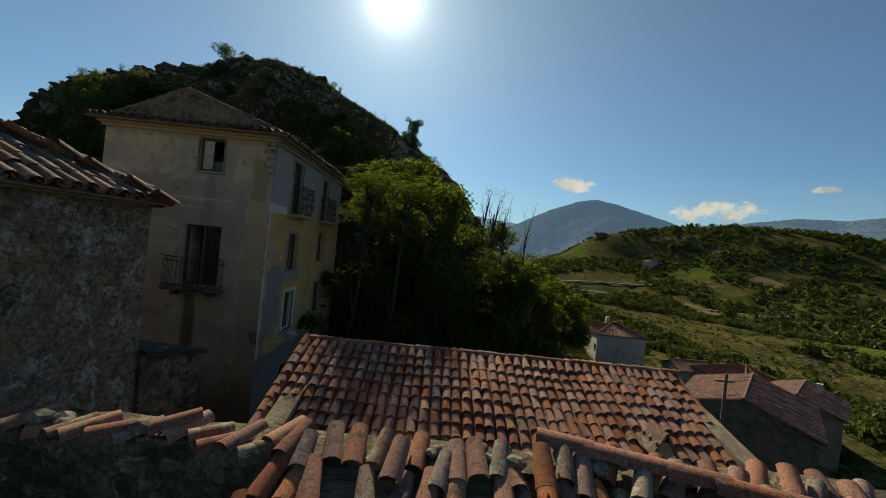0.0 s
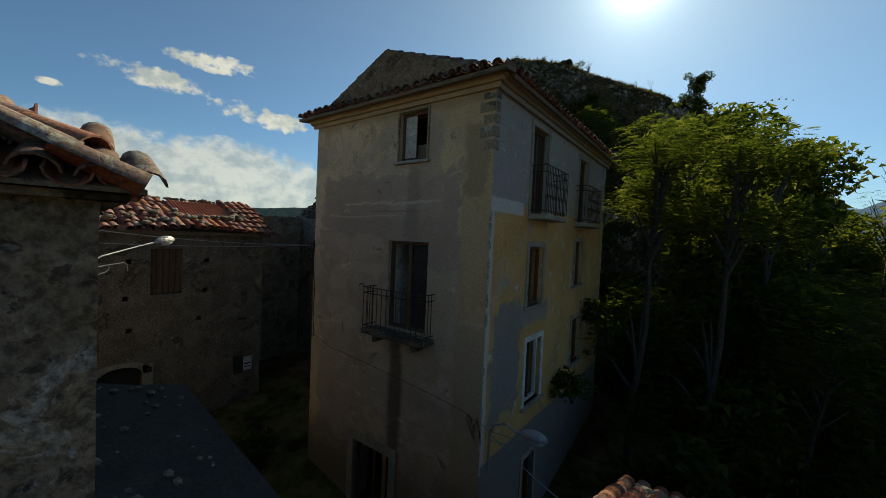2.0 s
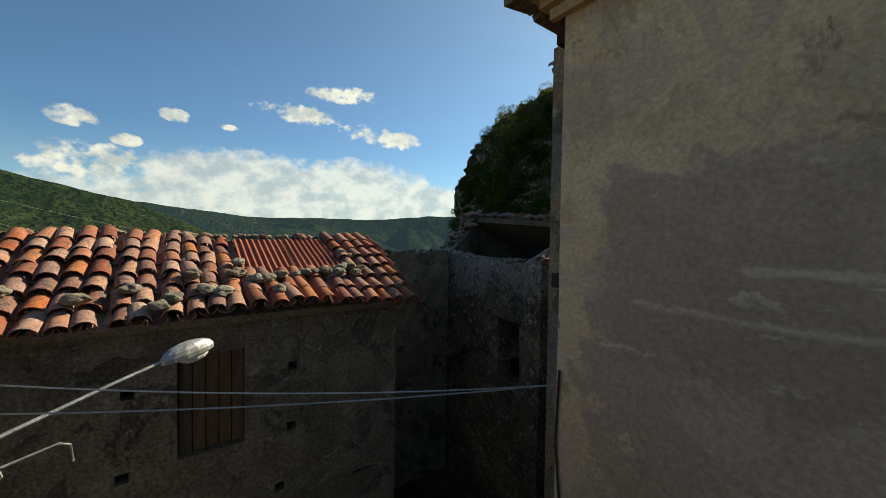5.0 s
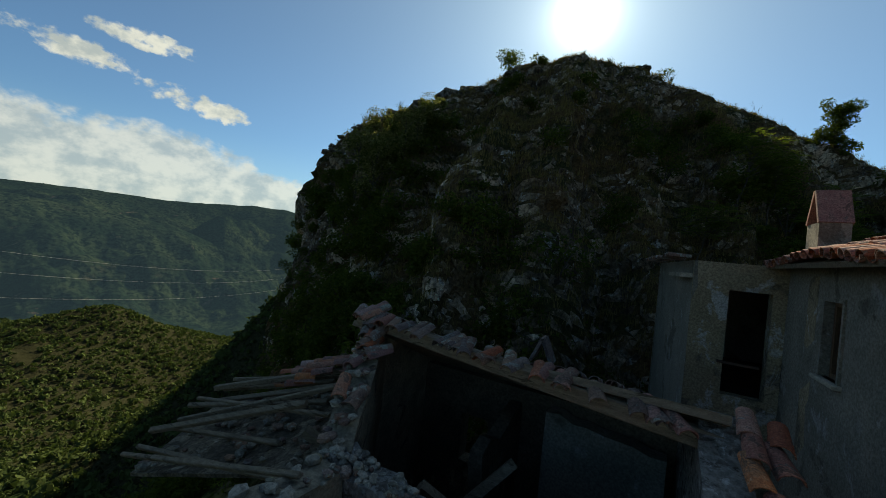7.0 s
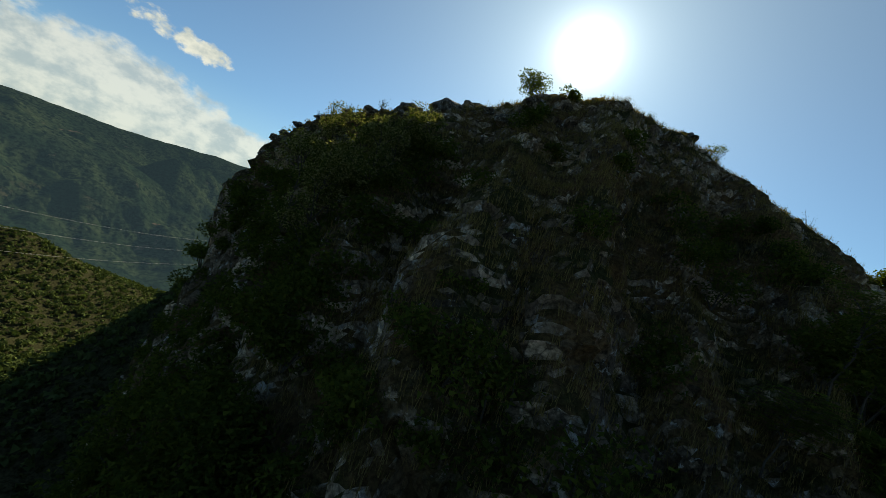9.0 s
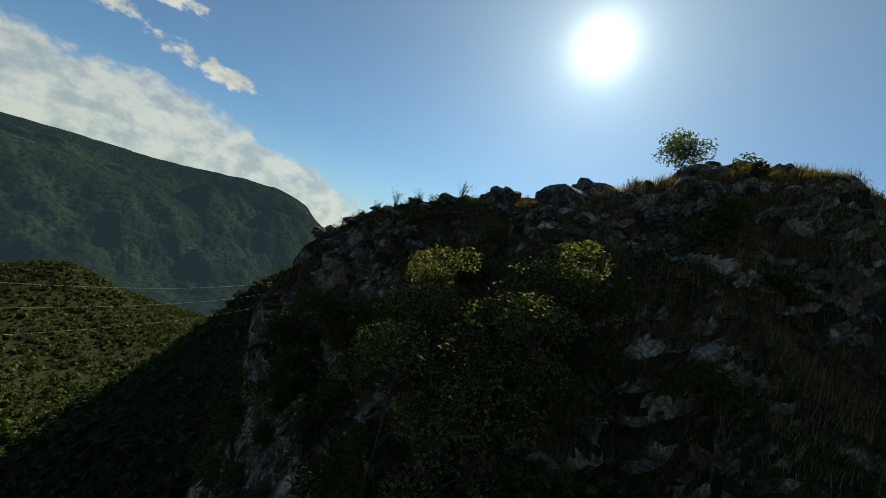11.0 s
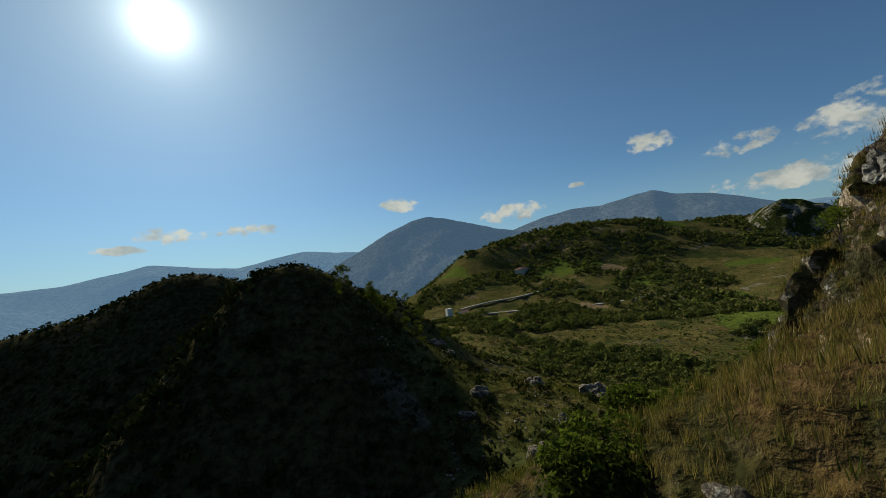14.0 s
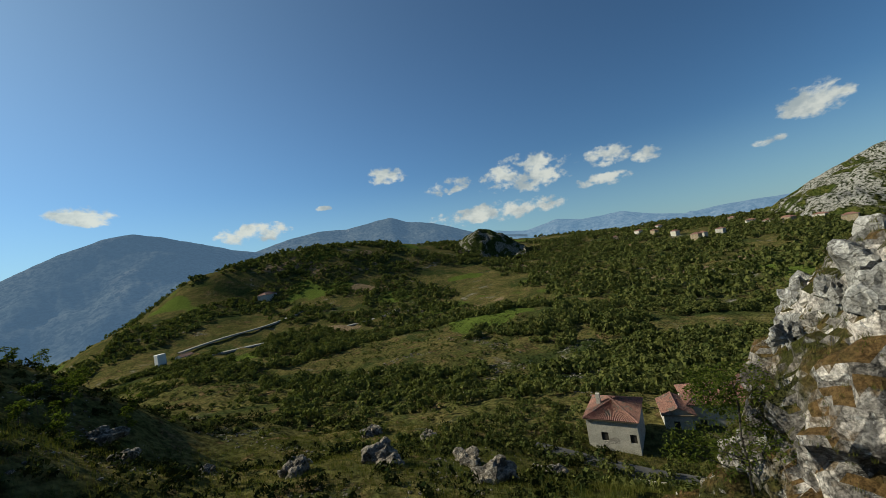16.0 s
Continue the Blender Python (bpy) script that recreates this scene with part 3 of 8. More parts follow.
def land(x, y):
    """Height of the open ground, drawn smoothly through the places above."""
    x, y = np.asarray(x, float), np.asarray(y, float)
    out = np.full_like(x, -40.0)
    for (kx, ky, _), w in zip(KNOTS, LIFT):
        out += w * spread(x, y, kx, ky)
    return out


# the crag: its crest line and how its two faces fall away
CREST_X = (-62, -47.6, -45.1, -42.6, -40.3, -37, -35, -32, -29, -24.5, -21, -18, -14, -10, -5, -2, 2, 6, 11, 18, 28)
CREST_Z = (-30, -16, -4, 14, 20.6, 23.2, 24.0, 25.0, 25.9, 27.2, 28.7, 29.9, 30.6, 29.2, 26.6, 24.8, 22.4, 19.6, 13.5, -4, -22)
CREST_Y = (30, 30, 30, 29.2, 28.4, 27.9, 27.7, 28.2, 29.4, 30.6, 31.5, 33.4, 35.0, 35.8, 37.4, 37.2, 36.4, 35.4, 33.5, 30, 27)
SOUTH_S = (-1, 0, 2, 4, 7, 10, 14, 18, 22, 27, 34, 60)
SOUTH_D = (0, 0, 0.9, 3.4, 7.0, 9.8, 14.5, 19.0, 24, 28, 33, 60)
NORTH_S = (-1, 0, 2, 4, 5.4, 8, 12, 18, 26)
NORTH_D = (0, 0, 2.4, 5.8, 8.3, 13.4, 17.0, 20, 24)


def crag(x, y):
    """Height of the crag's rough body, before its rock relief."""
    x, y = np.asarray(x, float), np.asarray(y, float)
    zc, yc = np.interp(x, CREST_X, CREST_Z), np.interp(x, CREST_X, CREST_Y)
    wob = 1.4 * np.sin(x * 0.55 + 1.0) + 0.9 * np.sin(x * 1.31 + y * 0.2)
    tight = np.interp(x, (-42, -38, -34, -28, -23), (0.26, 0.36, 0.52, 0.8, 1.0))
    south = np.interp((yc - y) / tight + wob * np.clip((yc - y) / 8, 0, 1), SOUTH_S, SOUTH_D)
    run = (yc - y) / tight
    south = south + np.clip(run - 9.5, 0, 40) * np.interp(x, (-40, -31, -21), (1.1, 1.1, 0.0))
    wide = np.interp(x, (-40, -35, -31, -26, -20, -8, -4), (2.6, 3.0, 3.0, 1.6, 1.0, 1.0, 1.1))
    north = np.interp((y - yc) / wide + 0.5 * wob * np.clip((y - yc) / 6, 0, 1), NORTH_S, NORTH_D)
    return zc - np.where(y < yc, south, north)


def rock_mask(t, co, col, bare_lo, bare_hi, green, dry):
    """Grass and earth where the ground lies flatter, bare rock where it is steep."""
    nz = t.nodes.new("ShaderNodeSeparateXYZ")
    t.links.new(t.nodes.new("ShaderNodeNewGeometry").outputs["Normal"], nz.inputs[0])
    wob = math_node(t, "MULTIPLY", math_node(t, "SUBTRACT", noise_node(t, co, 0.55, 8.0, 0.7, 0.6), 0.5), 1.1)
    k = step_node(t, math_node(t, "ADD", nz.outputs["Z"], wob), bare_lo, bare_hi)
    broad = step_node(t, noise_node(t, co, 0.11, 5.0, 0.6, 0.4), 0.50, 0.56, 0.0, 0.9)
    k = math_node(t, "MAXIMUM", k, math_node(t, "MULTIPLY", broad, step_node(t, noise_node(t, co, 1.3, 6.0, 0.7), 0.62, 0.56)))
    where, grey = t.nodes.new("ShaderNodeSeparateXYZ"), t.nodes.new("ShaderNodeHueSaturation")
    t.links.new(co, where.inputs[0])
    t.links.new(col, grey.inputs["Color"])
    grey.inputs["Saturation"].default_value = 0.35
    col = mix_node(t, step_node(t, where.outputs["Y"], 36.5, 40.5), col, grey.outputs["Color"])
    turf = mix_node(t, step_node(t, noise_node(t, co, 0.30, 6.0, 0.65), 0.42, 0.60), green, dry)
    return mix_node(t, k, col, turf)


M_CRAG = surface("crag_rock", (0.210, 0.158, 0.109), (0.389, 0.307, 0.223), (0.578, 0.509, 0.412), 0.60, 1.1, 1.5, 0.95, 1.0, 7, depth=0.3, grit=0.6, sheen=0.05,
                 extra=lambda t, co, col: rock_mask(t, co, flakes(2.2, 0.56, (0.46, 0.45, 0.42), 0.8, 1.0, 0.04)(t, co, jointed(0.33, (0.04, 0.035, 0.025), 0.5, 0.03)(t, co, jointed(1.1, (0.04, 0.035, 0.025), 0.55, 0.05)(t, co, mix_node(t, step_node(t, noise_node(t, co, 0.28, 5.0, 0.6), 0.60, 0.70), col, (0.27, 0.175, 0.105))))),
                                                    0.28, 0.50, (0.042, 0.043, 0.014), (0.115, 0.072, 0.031)))


def land_cover(t, co, col):
    bush = step_node(t, noise_node(t, co, 0.018, 9.0, 0.68, 0.8), 0.50, 0.60)
    col = mix_node(t, bush, col, (0.040, 0.054, 0.018))
    dots = step_node(t, noise_node(t, co, 0.30, 6.0, 0.65, 0.3), 0.54, 0.60)
    col = mix_node(t, math_node(t, "MULTIPLY", dots, 0.75), col, (0.036, 0.048, 0.017))
    tussock = step_node(t, noise_node(t, co, 1.5, 5.0, 0.7, 0.2), 0.50, 0.62)
    col = mix_node(t, math_node(t, "MULTIPLY", tussock, 0.55), col, (0.050, 0.056, 0.020))
    scree = step_node(t, noise_node(t, co, 0.035, 10.0, 0.74, 0.5), 0.585, 0.66)
    col = mix_node(t, math_node(t, "MULTIPLY", scree, 0.85), col, (0.20, 0.182, 0.155))
    field = step_node(t, noise_node(t, co, 0.011, 2.0, 0.4), 0.62, 0.64)
    col = mix_node(t, field, col, (0.085, 0.115, 0.024))
    tilled = step_node(t, noise_node(t, co, 0.016, 1.0, 0.3), 0.70, 0.715)
    col = mix_node(t, tilled, col, (0.20, 0.15, 0.09))
    # woodland floor over the western valley, with a few clearings
    where = t.nodes.new("ShaderNodeSeparateXYZ")
    t.links.new(co, where.inputs[0])
    west = step_node(t, where.outputs["X"], -130.0, -60.0, 1.0, 0.0)
    closed = step_node(t, noise_node(t, co, 0.012, 6.0, 0.6, 0.6), 0.68, 0.71, 0.95, 0.25)
    col = mix_node(t, math_node(t, "MULTIPLY", west, closed), col, (0.034, 0.052, 0.018))
    # ridge ground coloured dark to imitate its shaded face
    ridge_shade = math_node(t, "MULTIPLY", step_node(t, where.outputs["X"], -26.0, -10.0, 0.80, 0.0), step_node(t, where.outputs["Y"], 58.0, 70.0))
    return mix_node(t, ridge_shade, col, (0.040, 0.036, 0.020))


M_LAND = surface("hill_pasture", (0.074, 0.076, 0.024), (0.135, 0.112, 0.042), (0.14, 0.098, 0.048), 0.56, 0.07, 0.16, 0.95, 1.0, 0.9, depth=0.3, sheen=0.0, grit=0.7, extra=land_cover)

N = 360
u = np.linspace(-1, 1, N)
warp_u = 26.0 * np.sinh(u * 5.9)
gx, gy = np.meshgrid(warp_u + 2, warp_u + 40)
gz = np.clip(land(gx, gy), -180, 120)
far_fall = np.clip((np.hypot(gx, gy) - 950) / 1500, 0, 1)
gz = gz * (1 - far_fall) + (-170) * far_fall
for r in range(N):
    for c in range(N):
        px, py = gx[r, c], gy[r, c]
        d = math.hypot(px, py - 5)
        amp = min(max((d - 22) * 0.03, 0.0), 9.0)
        if amp > 0 and d < 2500:
            gz[r, c] += amp * (fractal(Vector((px * 0.011, py * 0.011, 0.3)), 6) * 0.55 + 0.18 * noise.noise(Vector((px * 0.09, py * 0.09, 2))))
            calm = 0.3 if px < -8 and py > 60 else 1.0
            gz[r, c] += calm * min(max((d - 48) * 0.02, 0), 0.9) * (0.9 - 2.4 * abs(fractal(Vector((px * 0.055, py * 0.055, 8)), 4)))
under = crag(gx, gy) - 1.5
gz = np.where((gx > -48) & (gx < 9) & (gy > 12) & (gy < 50) & (under > gz - 7.0), np.minimum(gz, under), gz)
ground = tagged(new("ground", grid_mesh("ground", np.stack([gx, gy, gz], -1), M_LAND)), "dry green pasture and scrub hillsides falling to valleys", "ground", kind="structure")

# crag mesh, with blocky relief along its slope
cx = np.linspace(-56, 26, 470)
cy = np.linspace(8, 58, 290)
qx, qy = np.meshgrid(cx, cy)
qz = crag(qx, qy)
dzx, dzy = np.gradient(qz, cy, cx)
nrm = np.stack([-dzy, -dzx, np.ones_like(qz)], -1)
nrm /= np.linalg.norm(nrm, axis=-1, keepdims=True)
steep = np.clip(1.15 - nrm[..., 2], 0.12, 1.0)
steep = np.where((qy > np.interp(qx, CREST_X, CREST_Y) + 1.0) & (qx < -21), steep * 0.4, steep)
pts = np.stack([qx, qy, qz], -1)
for r in range(pts.shape[0]):
    for c in range(pts.shape[1]):
        p = Vector(pts[r, c])
        c1, k1 = noise.voronoi(Vector((p.x * 0.40 + 0.1 * p.z, p.y * 0.40, p.z * 0.36)))
        c2, k2 = noise.voronoi(Vector((p.x * 1.05 + 7, p.y * 1.05, p.z * 0.95)))
        b1 = math.sin(k1[0].x * 91.7 + k1[0].y * 47.3 + k1[0].z * 13.1)
        b2 = math.sin(k2[0].x * 57.1 + k2[0].y * 83.9 + k2[0].z * 29.7)
        big = fractal(p * 0.10, 4) * 1.3
        h = steep[r, c] * (big + 0.9 * min(c1[1] - c1[0], 0.30) + 0.55 * b1 + 0.5 * min(c2[1] - c2[0], 0.30) + 0.26 * b2 - 0.35) + 0.13 * fractal(p * 1.8, 4)
        pts[r, c] += nrm[r, c] * h
pts_c = pts
crag_ob = tagged(new("crag", grid_mesh("crag", pts, M_CRAG, smooth=False)), "steep grey limestone crag with dry grass ledges", "crag", kind="structure")

# ---- hills and mountains round the horizon ----
EYE = Vector((-22, 20, 20))


def slope_colours(name, a, b, c, bare, scale, rough_bump=0.6, cut=0.60):
    return surface(name, a, b, c, cut, scale, scale * 0.5, 0.98, rough_bump, scale * 14, depth=3.0, grit=0.5, sheen=0.0,
                   extra=lambda t, co, col: mix_node(t, step_node(t, noise_node(t, co, scale * 0.8, 8.0, 0.7, 0.7), 0.62, 0.68), mix_node(t, step_node(t, noise_node(t, co, scale * 9, 5.0, 0.7), 0.48, 0.56), col, tuple(v * 0.45 for v in a)), bare))


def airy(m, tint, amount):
    """Emission that imitates the light scattered by the air before what lies kilometres away."""
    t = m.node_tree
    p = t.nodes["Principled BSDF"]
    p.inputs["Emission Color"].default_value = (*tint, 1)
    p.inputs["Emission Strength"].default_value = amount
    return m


def mountain(name, label, profile, dist, base, mat, run=0.45, relief=0.05, seed=0.0, cols=260, rows=46, category="mountain"):
    """A range whose crest shows at the given azimuths and elevations, in degrees, at a distance in metres."""
    az = np.array([p[0] for p in profile])[::-1]
    el = np.array([p[1] for p in profile])[::-1]
    a = np.linspace(az[0], az[-1], cols)
    e = np.interp(a, az, el)
    k = np.hanning(9)
    e = np.convolve(np.pad(e, 4, mode="edge"), k / k.sum(), mode="valid")
    out = np.zeros((rows, cols, 3))
    for j in range(cols):
        top = EYE.z + dist * math.tan(radians(e[j]))
        top += relief * dist * 0.045 * fractal(Vector((a[j] * 0.35 + seed, seed, 0)), 5)
        s, c = -math.sin(radians(a[j])), math.cos(radians(a[j]))
        for i in range(rows):
            f = i / (rows - 1)
            if f <= 0.75:
                g = f / 0.75
                d = dist * (1 - run * (1 - g))
                z = base + (top - base) * (g ** 1.25)
                q = Vector((s * d, c * d, 0)) * (4.0 / dist)
                gully = fractal(q * 1.7 + Vector((seed, 0, 0)), 6) * relief * dist * 0.9
                z += gully * math.sin(math.pi * min(g, 1.0)) + 0.25 * gully * g * (1 - g)
            else:
                g = (f - 0.75) / 0.25
                d, z = dist * (1 + 0.3 * g), top - (top - base) * g
            out[i, j] = (EYE.x + s * d, EYE.y + c * d, z)
    return tagged(new(name, grid_mesh(name, out, mat)), label, category, kind="structure")


# the first four glow faintly: distance haze put in as emission
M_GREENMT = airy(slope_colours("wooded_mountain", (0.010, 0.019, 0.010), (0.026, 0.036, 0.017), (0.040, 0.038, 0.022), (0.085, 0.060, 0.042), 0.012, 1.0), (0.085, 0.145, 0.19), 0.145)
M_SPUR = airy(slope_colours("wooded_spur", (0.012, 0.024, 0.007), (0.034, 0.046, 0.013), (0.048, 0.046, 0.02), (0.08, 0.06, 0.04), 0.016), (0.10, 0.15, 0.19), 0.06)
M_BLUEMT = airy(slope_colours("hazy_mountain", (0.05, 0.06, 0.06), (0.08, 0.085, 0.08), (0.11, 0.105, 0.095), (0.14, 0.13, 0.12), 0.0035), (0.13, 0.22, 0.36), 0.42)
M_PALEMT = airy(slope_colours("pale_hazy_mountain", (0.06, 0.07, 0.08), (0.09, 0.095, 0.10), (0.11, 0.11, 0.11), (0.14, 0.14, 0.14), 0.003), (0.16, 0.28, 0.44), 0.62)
M_ROCKMT = slope_colours("rocky_hill", (0.040, 0.055, 0.015), (0.09, 0.092, 0.026), (0.30, 0.29, 0.27), (0.31, 0.30, 0.28), 0.03, 1.0, 0.47)
M_KNOB = slope_colours("scrubby_knoll", (0.035, 0.050, 0.014), (0.070, 0.078, 0.024), (0.26, 0.245, 0.21), (0.28, 0.265, 0.23), 0.08, 1.0, 0.50)

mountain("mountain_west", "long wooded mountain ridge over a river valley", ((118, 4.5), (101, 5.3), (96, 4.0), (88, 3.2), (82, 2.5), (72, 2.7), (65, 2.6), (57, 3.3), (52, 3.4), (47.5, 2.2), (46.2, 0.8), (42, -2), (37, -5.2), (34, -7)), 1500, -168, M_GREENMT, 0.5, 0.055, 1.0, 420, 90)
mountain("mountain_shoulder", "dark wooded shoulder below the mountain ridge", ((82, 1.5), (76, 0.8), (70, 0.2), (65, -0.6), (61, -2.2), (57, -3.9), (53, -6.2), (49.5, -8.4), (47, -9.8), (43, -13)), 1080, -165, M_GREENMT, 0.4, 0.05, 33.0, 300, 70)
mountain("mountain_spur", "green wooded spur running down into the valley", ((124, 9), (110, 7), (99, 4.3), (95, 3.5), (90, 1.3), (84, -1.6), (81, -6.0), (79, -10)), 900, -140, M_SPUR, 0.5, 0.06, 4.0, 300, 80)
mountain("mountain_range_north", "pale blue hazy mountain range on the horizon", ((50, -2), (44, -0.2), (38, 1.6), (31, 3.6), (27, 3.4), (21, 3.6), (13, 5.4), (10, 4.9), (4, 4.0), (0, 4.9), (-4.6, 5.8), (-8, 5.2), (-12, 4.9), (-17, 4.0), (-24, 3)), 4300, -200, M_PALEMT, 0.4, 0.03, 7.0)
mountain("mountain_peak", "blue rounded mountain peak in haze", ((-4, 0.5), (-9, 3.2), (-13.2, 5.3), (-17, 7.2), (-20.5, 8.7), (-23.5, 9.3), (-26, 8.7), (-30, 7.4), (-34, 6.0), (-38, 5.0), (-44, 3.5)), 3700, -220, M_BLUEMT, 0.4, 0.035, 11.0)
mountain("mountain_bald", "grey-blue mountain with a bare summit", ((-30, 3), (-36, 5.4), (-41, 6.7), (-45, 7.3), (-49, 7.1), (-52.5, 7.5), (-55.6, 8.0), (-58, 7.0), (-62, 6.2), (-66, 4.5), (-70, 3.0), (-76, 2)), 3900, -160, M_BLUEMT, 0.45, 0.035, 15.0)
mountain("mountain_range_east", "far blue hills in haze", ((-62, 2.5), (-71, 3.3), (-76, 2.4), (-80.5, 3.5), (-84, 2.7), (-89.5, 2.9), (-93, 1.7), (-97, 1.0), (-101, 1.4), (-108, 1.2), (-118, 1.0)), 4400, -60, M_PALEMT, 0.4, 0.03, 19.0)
mountain("rocky_hill_east", "green hill with grey rock faces", ((-101, -1.2), (-104, 0.6), (-107, 2.6), (-110, 4.0), (-112, 5.0), (-115, 5.4), (-124, 5.0), (-136, 2)), 900, -20, M_ROCKMT, 0.35, 0.06, 23.0)
mountain("rocky_knob", "round rocky knoll with scrub", ((-61, 0.6), (-63, 2.0), (-65, 3.5), (-67, 4.0), (-69, 3.6), (-71, 2.4), (-73.5, 0.6)), 740, 10, M_KNOB, 0.12, 0.05, 27.0, 90, 30, "hill")

# ---- parts of buildings ----


def wall(p0, p1, z0, z1, holes=(), thick=0.5, top=None, step=0.55, rough=0.012):
    """A standing wall from p0 to p1 in plan, its inside to the left of that way; holes as (from, to, low, high) along it."""
    p0, p1 = Vector((*p0, 0)), Vector((*p1, 0))
    length = (p1 - p0).length
    d = (p1 - p0).normalized()
    inward = Vector((-d.y, d.x, 0))

    def cuts(a, b, marks):
        full = sorted({round(v, 4) for v in (a, b, *(m for m in marks if a < m < b))})
        out = []
        for q, w in zip(full[:-1], full[1:]):
            n = max(1, round((w - q) / step))
            out += [q + (w - q) * k / n for k in range(n)]
        return out + [full[-1]]

    us = cuts(0, length, [m for h in holes for m in h[:2]])
    zs = cuts(z0, z1, [m for h in holes for m in h[2:]])
    high = max([h[3] for h in holes], default=z0)
    bm = bmesh.new()
    at = {}

    def vert(i, j):
        if (i, j) not in at:
            u, z = us[i], zs[j]
            if top is not None and z > high:
                z = high + (z - high) * (top(u) - high) / (z1 - high)
            p = p0 + d * u + Vector((0, 0, z))
            at[i, j] = bm.verts.new(p)
        return at[i, j]

    for i in range(len(us) - 1):
        for j in range(len(zs) - 1):
            um, zm = (us[i] + us[i + 1]) / 2, (zs[j] + zs[j + 1]) / 2
            if any(h[0] < um < h[1] and h[2] < zm < h[3] for h in holes):
                continue
            bm.faces.new((vert(i, j), vert(i + 1, j), vert(i + 1, j + 1), vert(i, j + 1)))
    outer = bm.faces[:]
    got = bmesh.ops.extrude_face_region(bm, geom=outer, use_keep_orig=True)
    back = [v for v in got["geom"] if isinstance(v, bmesh.types.BMVert)]
    bmesh.ops.translate(bm, vec=inward * thick, verts=back)
    bmesh.ops.recalc_face_normals(bm, faces=bm.faces)
    for v in bm.verts:
        n = noise.noise(v.co * 1.7) * rough
        v.co += inward * n
    return bm


def coppo(length=0.46, r0=0.112, r1=0.090, thick=0.014, sides=6):
    """A half-round clay tile along y, its wide end at the foot."""
    verts, faces = [], []
    for rr in (0, 1):
        for y, r in ((0, r0), (length, r1)):
            for k in range(sides + 1):
                a = math.pi * k / sides
                q = r - thick * rr
                verts.append((-q * math.cos(a), y, q * math.sin(a) * 0.86))
    n = sides + 1
    for k in range(sides):
        faces.append((k, k + 1, n + k + 1, n + k))
        faces.append((2 * n + k + 1, 2 * n + k, 3 * n + k, 3 * n + k + 1))
        faces.append((k + 1, k, 2 * n + k, 2 * n + k + 1))
        faces.append((n + k, n + k + 1, 3 * n + k + 1, 3 * n + k))
    for k in (0, sides):
        faces.append((k, n + k, 3 * n + k, 2 * n + k))
    return np.array(verts), faces


def rounded(me):
    """Smooth over the curve of a tile, sharp at its edges."""
    me.polygons.foreach_set("use_smooth", [True] * len(me.polygons))
    me.set_sharp_from_angle(angle=radians(50))
    return me


TILE_V, TILE_F = coppo()
TILE_ME = rounded(mesh_of("roof_tile", TILE_V, TILE_F, M_TILE))
TILE_OLD_ME = rounded(mesh_of("old_roof_tile", TILE_V, TILE_F, M_TILE_OLD))
TILE_LONG_V, _ = coppo(0.52, 0.125, 0.105)
TILE_LONG_ME = rounded(mesh_of("long_roof_tile", TILE_LONG_V, TILE_F, M_TILE))


def joined(name, base_v, base_f, frames, mat):
    """Many copies of one small piece in one mesh."""
    allv, allf, n = [], [], len(base_v)
    h = np.c_[base_v, np.ones(n)]
    for k, m in enumerate(frames):
        allv.append((h @ np.array(m).T)[:, :3])
        allf += [tuple(i + k * n for i in f) for f in base_f]
    return rounded(mesh_of(name, np.concatenate(allv), allf, mat))


def tile_frames(origin, along, up, cols, rows, pitch, course, seed, mess=1.0, skip=None, lift=0.0):
    """Poses of the cover tiles of one roof slope, course by course from the eave."""
    rng = random.Random(seed)
    along, up = Vector(along).normalized(), Vector(up).normalized()
    nor = along.cross(up).normalized()
    if nor.z < 0:
        nor = -nor
    covers, pans = [], []
    for c in range(cols):
        sway = rng.uniform(-0.02, 0.02) * mess
        for r in range(rows):
            if skip is not None and skip(c, r):
                continue
            sag = -0.05 * mess * math.sin(c * 0.37 + seed) * math.sin(r * 0.5 + seed)
            for kind, out in ((0, covers), (1, pans)):
                p = Vector(origin) + along * ((c + 0.5 * kind) * pitch + sway + rng.uniform(-0.012, 0.012) * mess) + up * (r * course + rng.uniform(-0.03, 0.03) * mess)
                p += nor * (lift + sag + (0.055 if kind == 0 else 0.045) + rng.uniform(0, 0.012) * mess)
                base = Matrix((along, up, nor)).transposed().to_4x4()
                tip = Euler((radians(-2.2 - rng.uniform(0, 1.5) * mess), radians(rng.uniform(-3, 3) * mess), radians(rng.uniform(-4, 4) * mess))).to_matrix().to_4x4()
                m = Matrix.Translation(p) @ base @ tip
                if kind:
                    m = m @ Matrix.Diagonal((1, 1, -1, 1)) @ Matrix.Translation((0, 0.02, -0.045))
                out.append(m)
    return covers, pans


def lay_tiles(parent, covers, pans, mesh, mat, single=300, near=None):
    """Covers as tiles of their own, the rest and the hidden pans joined."""
    if near is not None:
        covers = sorted(covers, key=lambda m: (m.translation - Vector(near)).length)
    for m in covers[:single]:
        ob = new("roof_tile", mesh)
        ob.parent = parent
        ob.matrix_local = m
    if covers[single:]:
        ob = part("far_tiles", joined("far_tiles", TILE_V, TILE_F, covers[single:], mat), None, parent)
        ob["kind"] = "stuff"
    if pans:
        ob = part("pan_tiles", joined("pan_tiles", TILE_V, TILE_F, pans, mat), None, parent)
        ob["kind"] = "stuff"


